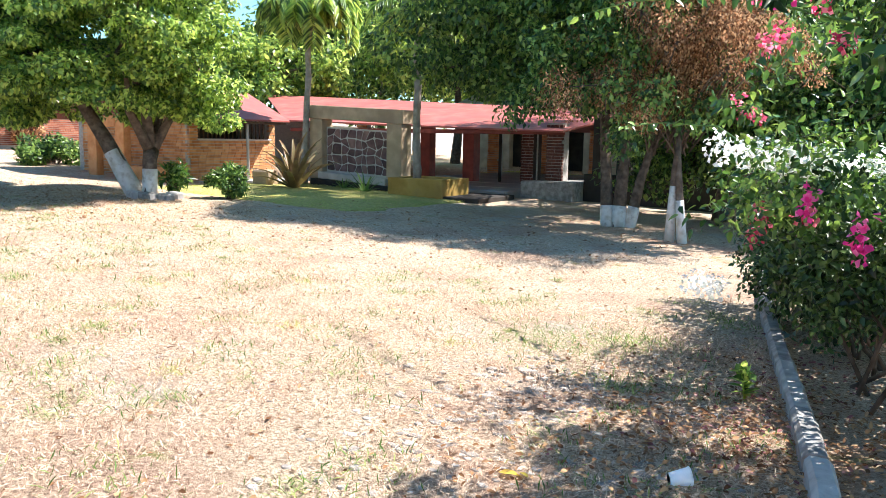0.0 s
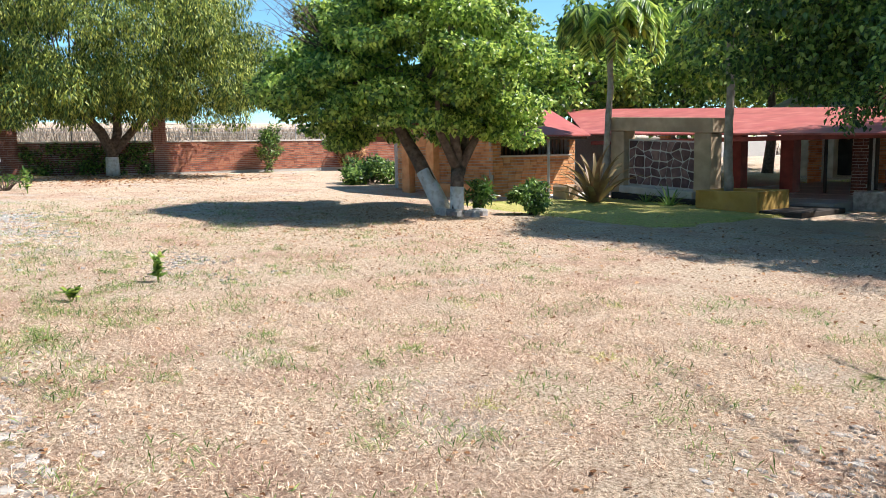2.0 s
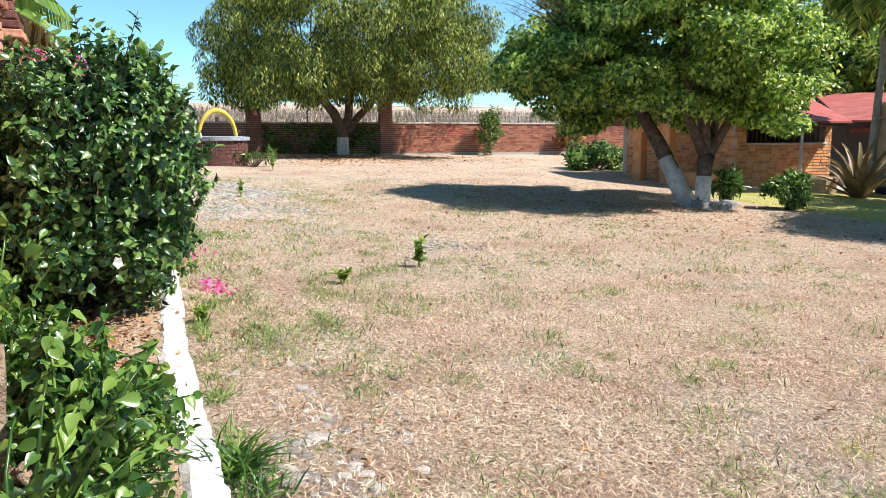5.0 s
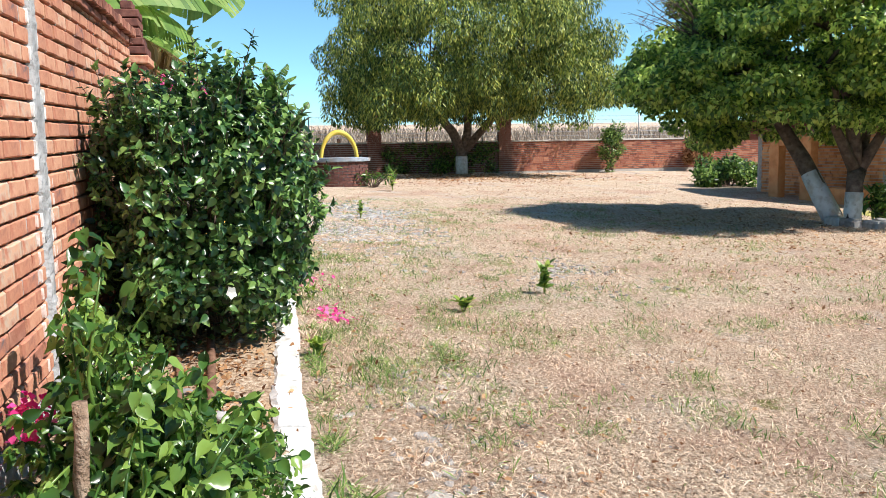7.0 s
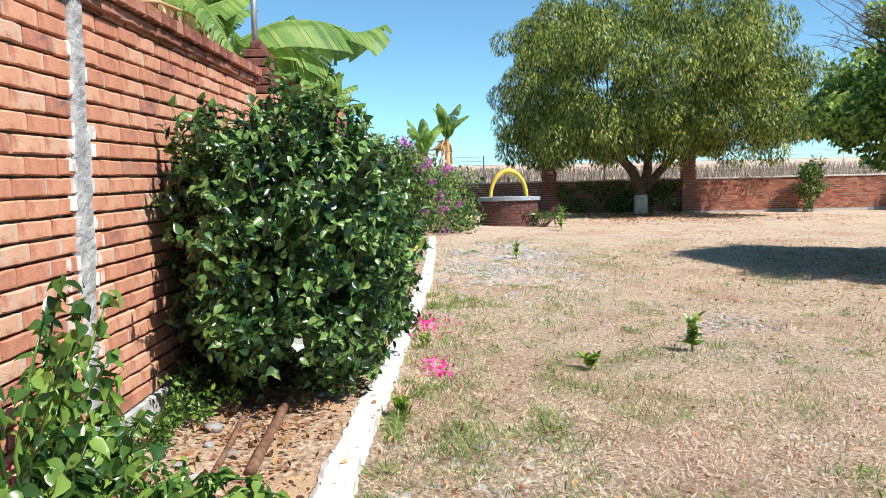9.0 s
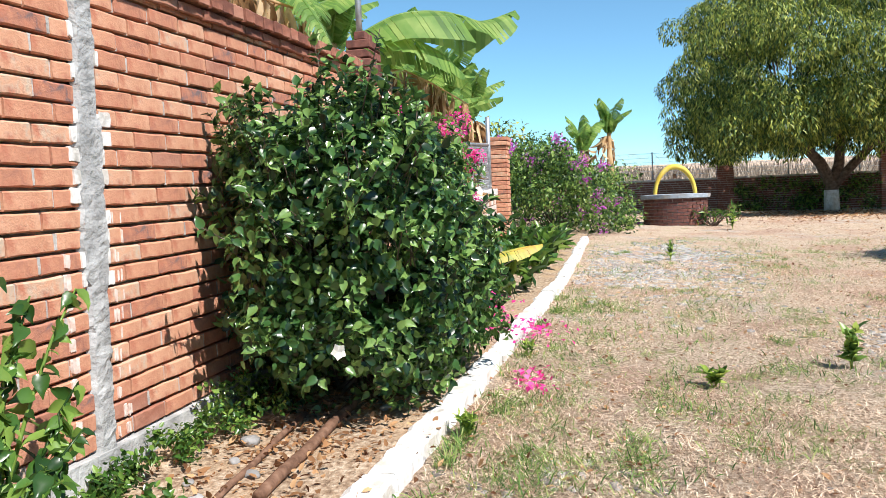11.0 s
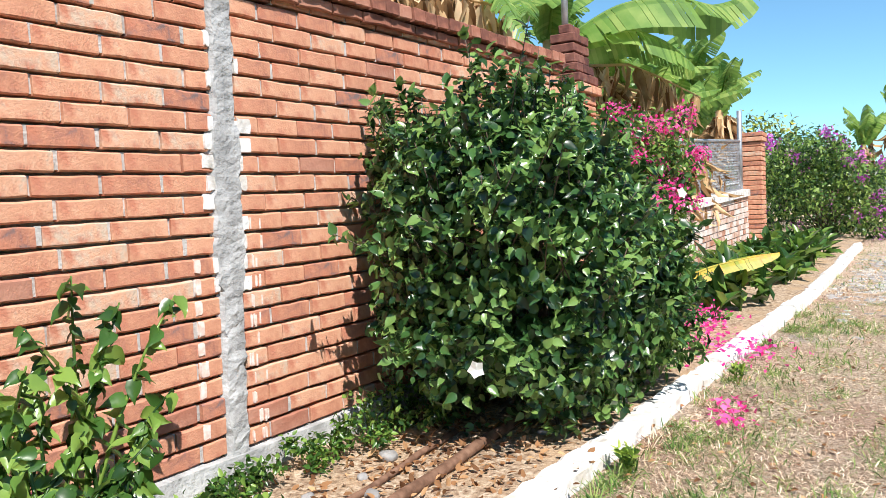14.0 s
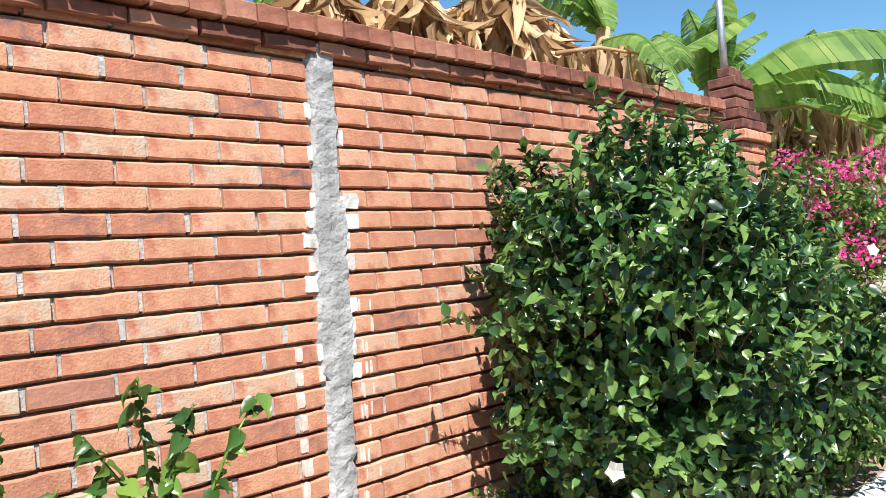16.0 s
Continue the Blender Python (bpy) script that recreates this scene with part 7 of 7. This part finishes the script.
obj("blade", leaves("blade", [(-1.68, 3.34, G(-1.65, 3.37) + 0.02), (-1.6, 3.4, G(-1.6, 3.4) + 0.02)], [(1, 0.3, 0.1), (0.8, -0.4, 0.15)], [(0, 0, 1), (0, 0.3, 1)], [0.11, 0.08]), L_YELLOW, e)


# ---- bricks of the boundary wall ----
def lay_bricks():
    r = np.random.RandomState(77)
    variants = [brick_mesh("brick", 0.264, 0.11, 0.0745, r) for i in range(14)]
    halves = [brick_mesh("brick", w, 0.11, 0.0745, r) for w in (0.055, 0.09, 0.125, 0.16, 0.20, 0.235)]
    for me in variants + halves:
        me.materials.append(BRICK)
    dark = [m.copy() for m in variants[:3]]
    for me in dark:
        me.materials.clear()
        me.materials.append(BRICKDARK)
    tiltz = lambda k: math.degrees(math.atan(0.0135 + 0.0285 * k / COURSES))
    count = 0
    fills, fill_faces = [], []
    joined = bmesh.new()
    for k in range(COURSES):
        for seg0, seg1 in ((-6.2 + 0.075, -3.7), (-6.2 - 0.075, -10.13)):
            sg = 1 if seg1 > seg0 else -1
            u = seg0
            first = True
            while (seg1 - u) * sg > 0.04:
                L = 0.262
                if first and k % 2 == 0:
                    L = r.choice([0.125, 0.16])
                if first and k % 2 == 1 and r.rand() < 0.3:
                    L = 0.235
                first = False
                L = min(L, abs(seg1 - u))
                if L < 0.262:
                    L = min((0.055, 0.09, 0.125, 0.16, 0.20, 0.235), key=lambda q: abs(q - L))
                cx = u + sg * L / 2
                u += sg * (L + 0.020 + r.uniform(-0.004, 0.005))
                jx, jz, jy = u - sg * 0.010, (course_z(k, cx) + course_z(k + 1, cx)) / 2, WY - 0.012 + r.uniform(-0.006, 0.006)
                o = len(fills)
                fills += [(jx + a, b, jz + c) for b in (jy, WY - 0.05) for a, c in ((-0.013, -0.034), (0.013, -0.034), (0.013, 0.034), (-0.013, 0.034))]
                fill_faces += [(o + 3, o + 2, o + 1, o), (o + 2, o + 3, o + 7, o + 6), (o, o + 1, o + 5, o + 4)]
                z = (course_z(k, cx) + course_z(k + 1, cx)) / 2
                if L > 0.25:
                    me = dark[r.randint(3)] if (r.rand() < 0.03 or k == COURSES - 1 and r.rand() < 0.5) else variants[r.randint(14)]
                else:
                    me = halves[(0.055, 0.09, 0.125, 0.16, 0.20, 0.235).index(L)]
                m = pose(cx, WY + r.uniform(-0.004, 0.006), z, 0, tiltz(k) + r.uniform(-0.5, 0.5), r.uniform(-0.8, 0.8))
                if -7.75 < cx < -4.5 and count < 330:
                    ob = new("brick", me)
                    ob.parent = WALL
                    ob.matrix_basis = m
                    count += 1
                else:
                    tmp = bmesh.new()
                    tmp.from_mesh(me)
                    bmesh.ops.transform(tmp, matrix=m, verts=tmp.verts)
                    t2 = bpy.data.meshes.new("tmp")
                    tmp.to_mesh(t2)
                    tmp.free()
                    joined.from_mesh(t2)
                    bpy.data.meshes.remove(t2)
    tagged(obj("brick_face", bm_mesh("brick_face", joined), BRICKJ, WALL), kind="stuff")
    tagged(obj("joint_mortar", mesh("joint_mortar", fills, fill_faces), MORTAR, WALL, "grey mortar pressed into the upright joints"), kind="stuff")
    # corbel course and coping of bricks on edge
    head = [brick_mesh("coping_brick", 0.128, 0.27, 0.078, r) for i in range(5)]
    corb = [brick_mesh("corbel_brick", 0.25, 0.20, 0.055, r) for i in range(4)]
    for me in head + corb:
        me.materials.append(BRICKDARK)
    ang = math.degrees(math.atan(0.042))
    u = -4.3
    while u > -10.1:
        z = wall_top(u - 0.065)
        ob = new("coping_brick", head[r.randint(5)])
        ob.parent = WALL
        ob.matrix_basis = pose(u - 0.065, WY + 0.065 + r.uniform(-0.006, 0.008), z + 0.042, 0, ang + r.uniform(-1, 1), r.uniform(-1, 1))
        u -= 0.142
    u = -4.3
    while u > -10.0:
        z = wall_top(u - 0.13)
        ob = new("corbel_brick", corb[r.randint(4)])
        ob.parent = WALL
        ob.matrix_basis = pose(u - 0.13, WY + 0.03 + r.uniform(-0.006, 0.006), z - 0.036, 0, ang + r.uniform(-1, 1), 0)
        u -= 0.268
    # lime smeared on the bricks beside the pilaster, thinner drips further down
    thick, thin = ([], []), ([], [])

    def smear(store, cx, z, w, h, out):
        vs, fs = store
        o, q = len(vs), 14
        sq = lambda t: math.copysign(abs(t) ** 0.3, t)
        ring = [(w * 0.5 * r.uniform(0.85, 1.08) * sq(math.cos(6.283 * i / q)), h * 0.5 * r.uniform(0.75, 1.06) * sq(math.sin(6.283 * i / q))) for i in range(q)]
        f = WY + out
        vs += [(cx + x, f, z + y) for x, y in ring] + [(cx + x * 1.03, WY - 0.012, z + y * 1.03) for x, y in ring] + [(cx, f + 0.001, z)]
        fs += [(o + (i + 1) % q, o + i, o + 2 * q) for i in range(q)] + [(o + i, o + (i + 1) % q, o + q + (i + 1) % q, o + q + i) for i in range(q)]

    for k in range(COURSES - 2):
        for sg in (-1, 1):
            zc = (course_z(k, -6.2) + course_z(k + 1, -6.2)) / 2
            if k > 7 and r.rand() < (0.92 if k < 17 else 0.4):
                w = r.choice([0.03, 0.05, 0.07, 0.09]) if k < 17 else r.uniform(0.02, 0.04)
                smear(thick, -6.2 + sg * (0.07 + w / 2), zc + r.uniform(-0.006, 0.006), w, r.uniform(0.064, 0.074), 0.0065)
            if k <= 9 and sg > 0 and r.rand() < 0.9:
                smear(thin, -6.2 + 0.185 + r.uniform(-0.012, 0.012), zc, r.uniform(0.028, 0.046), r.uniform(0.060, 0.072), 0.0065)
            if k <= 11 and sg < 0:
                for i in range(r.randint(2, 6)):
                    smear(thin, -6.2 - r.uniform(0.09, 0.20), zc + r.uniform(-0.006, 0.004), r.uniform(0.006, 0.013), r.uniform(0.045, 0.068), 0.0065)
    tagged(obj("lime_smears", mesh("lime_smears", *thick), LIME, WALL, "white lime smeared beside the pilaster"), kind="stuff")
    tagged(obj("lime_drips", mesh("lime_drips", *thin), LIMETHIN, WALL, "thin lime drips down the bricks"), kind="stuff")


lay_bricks()
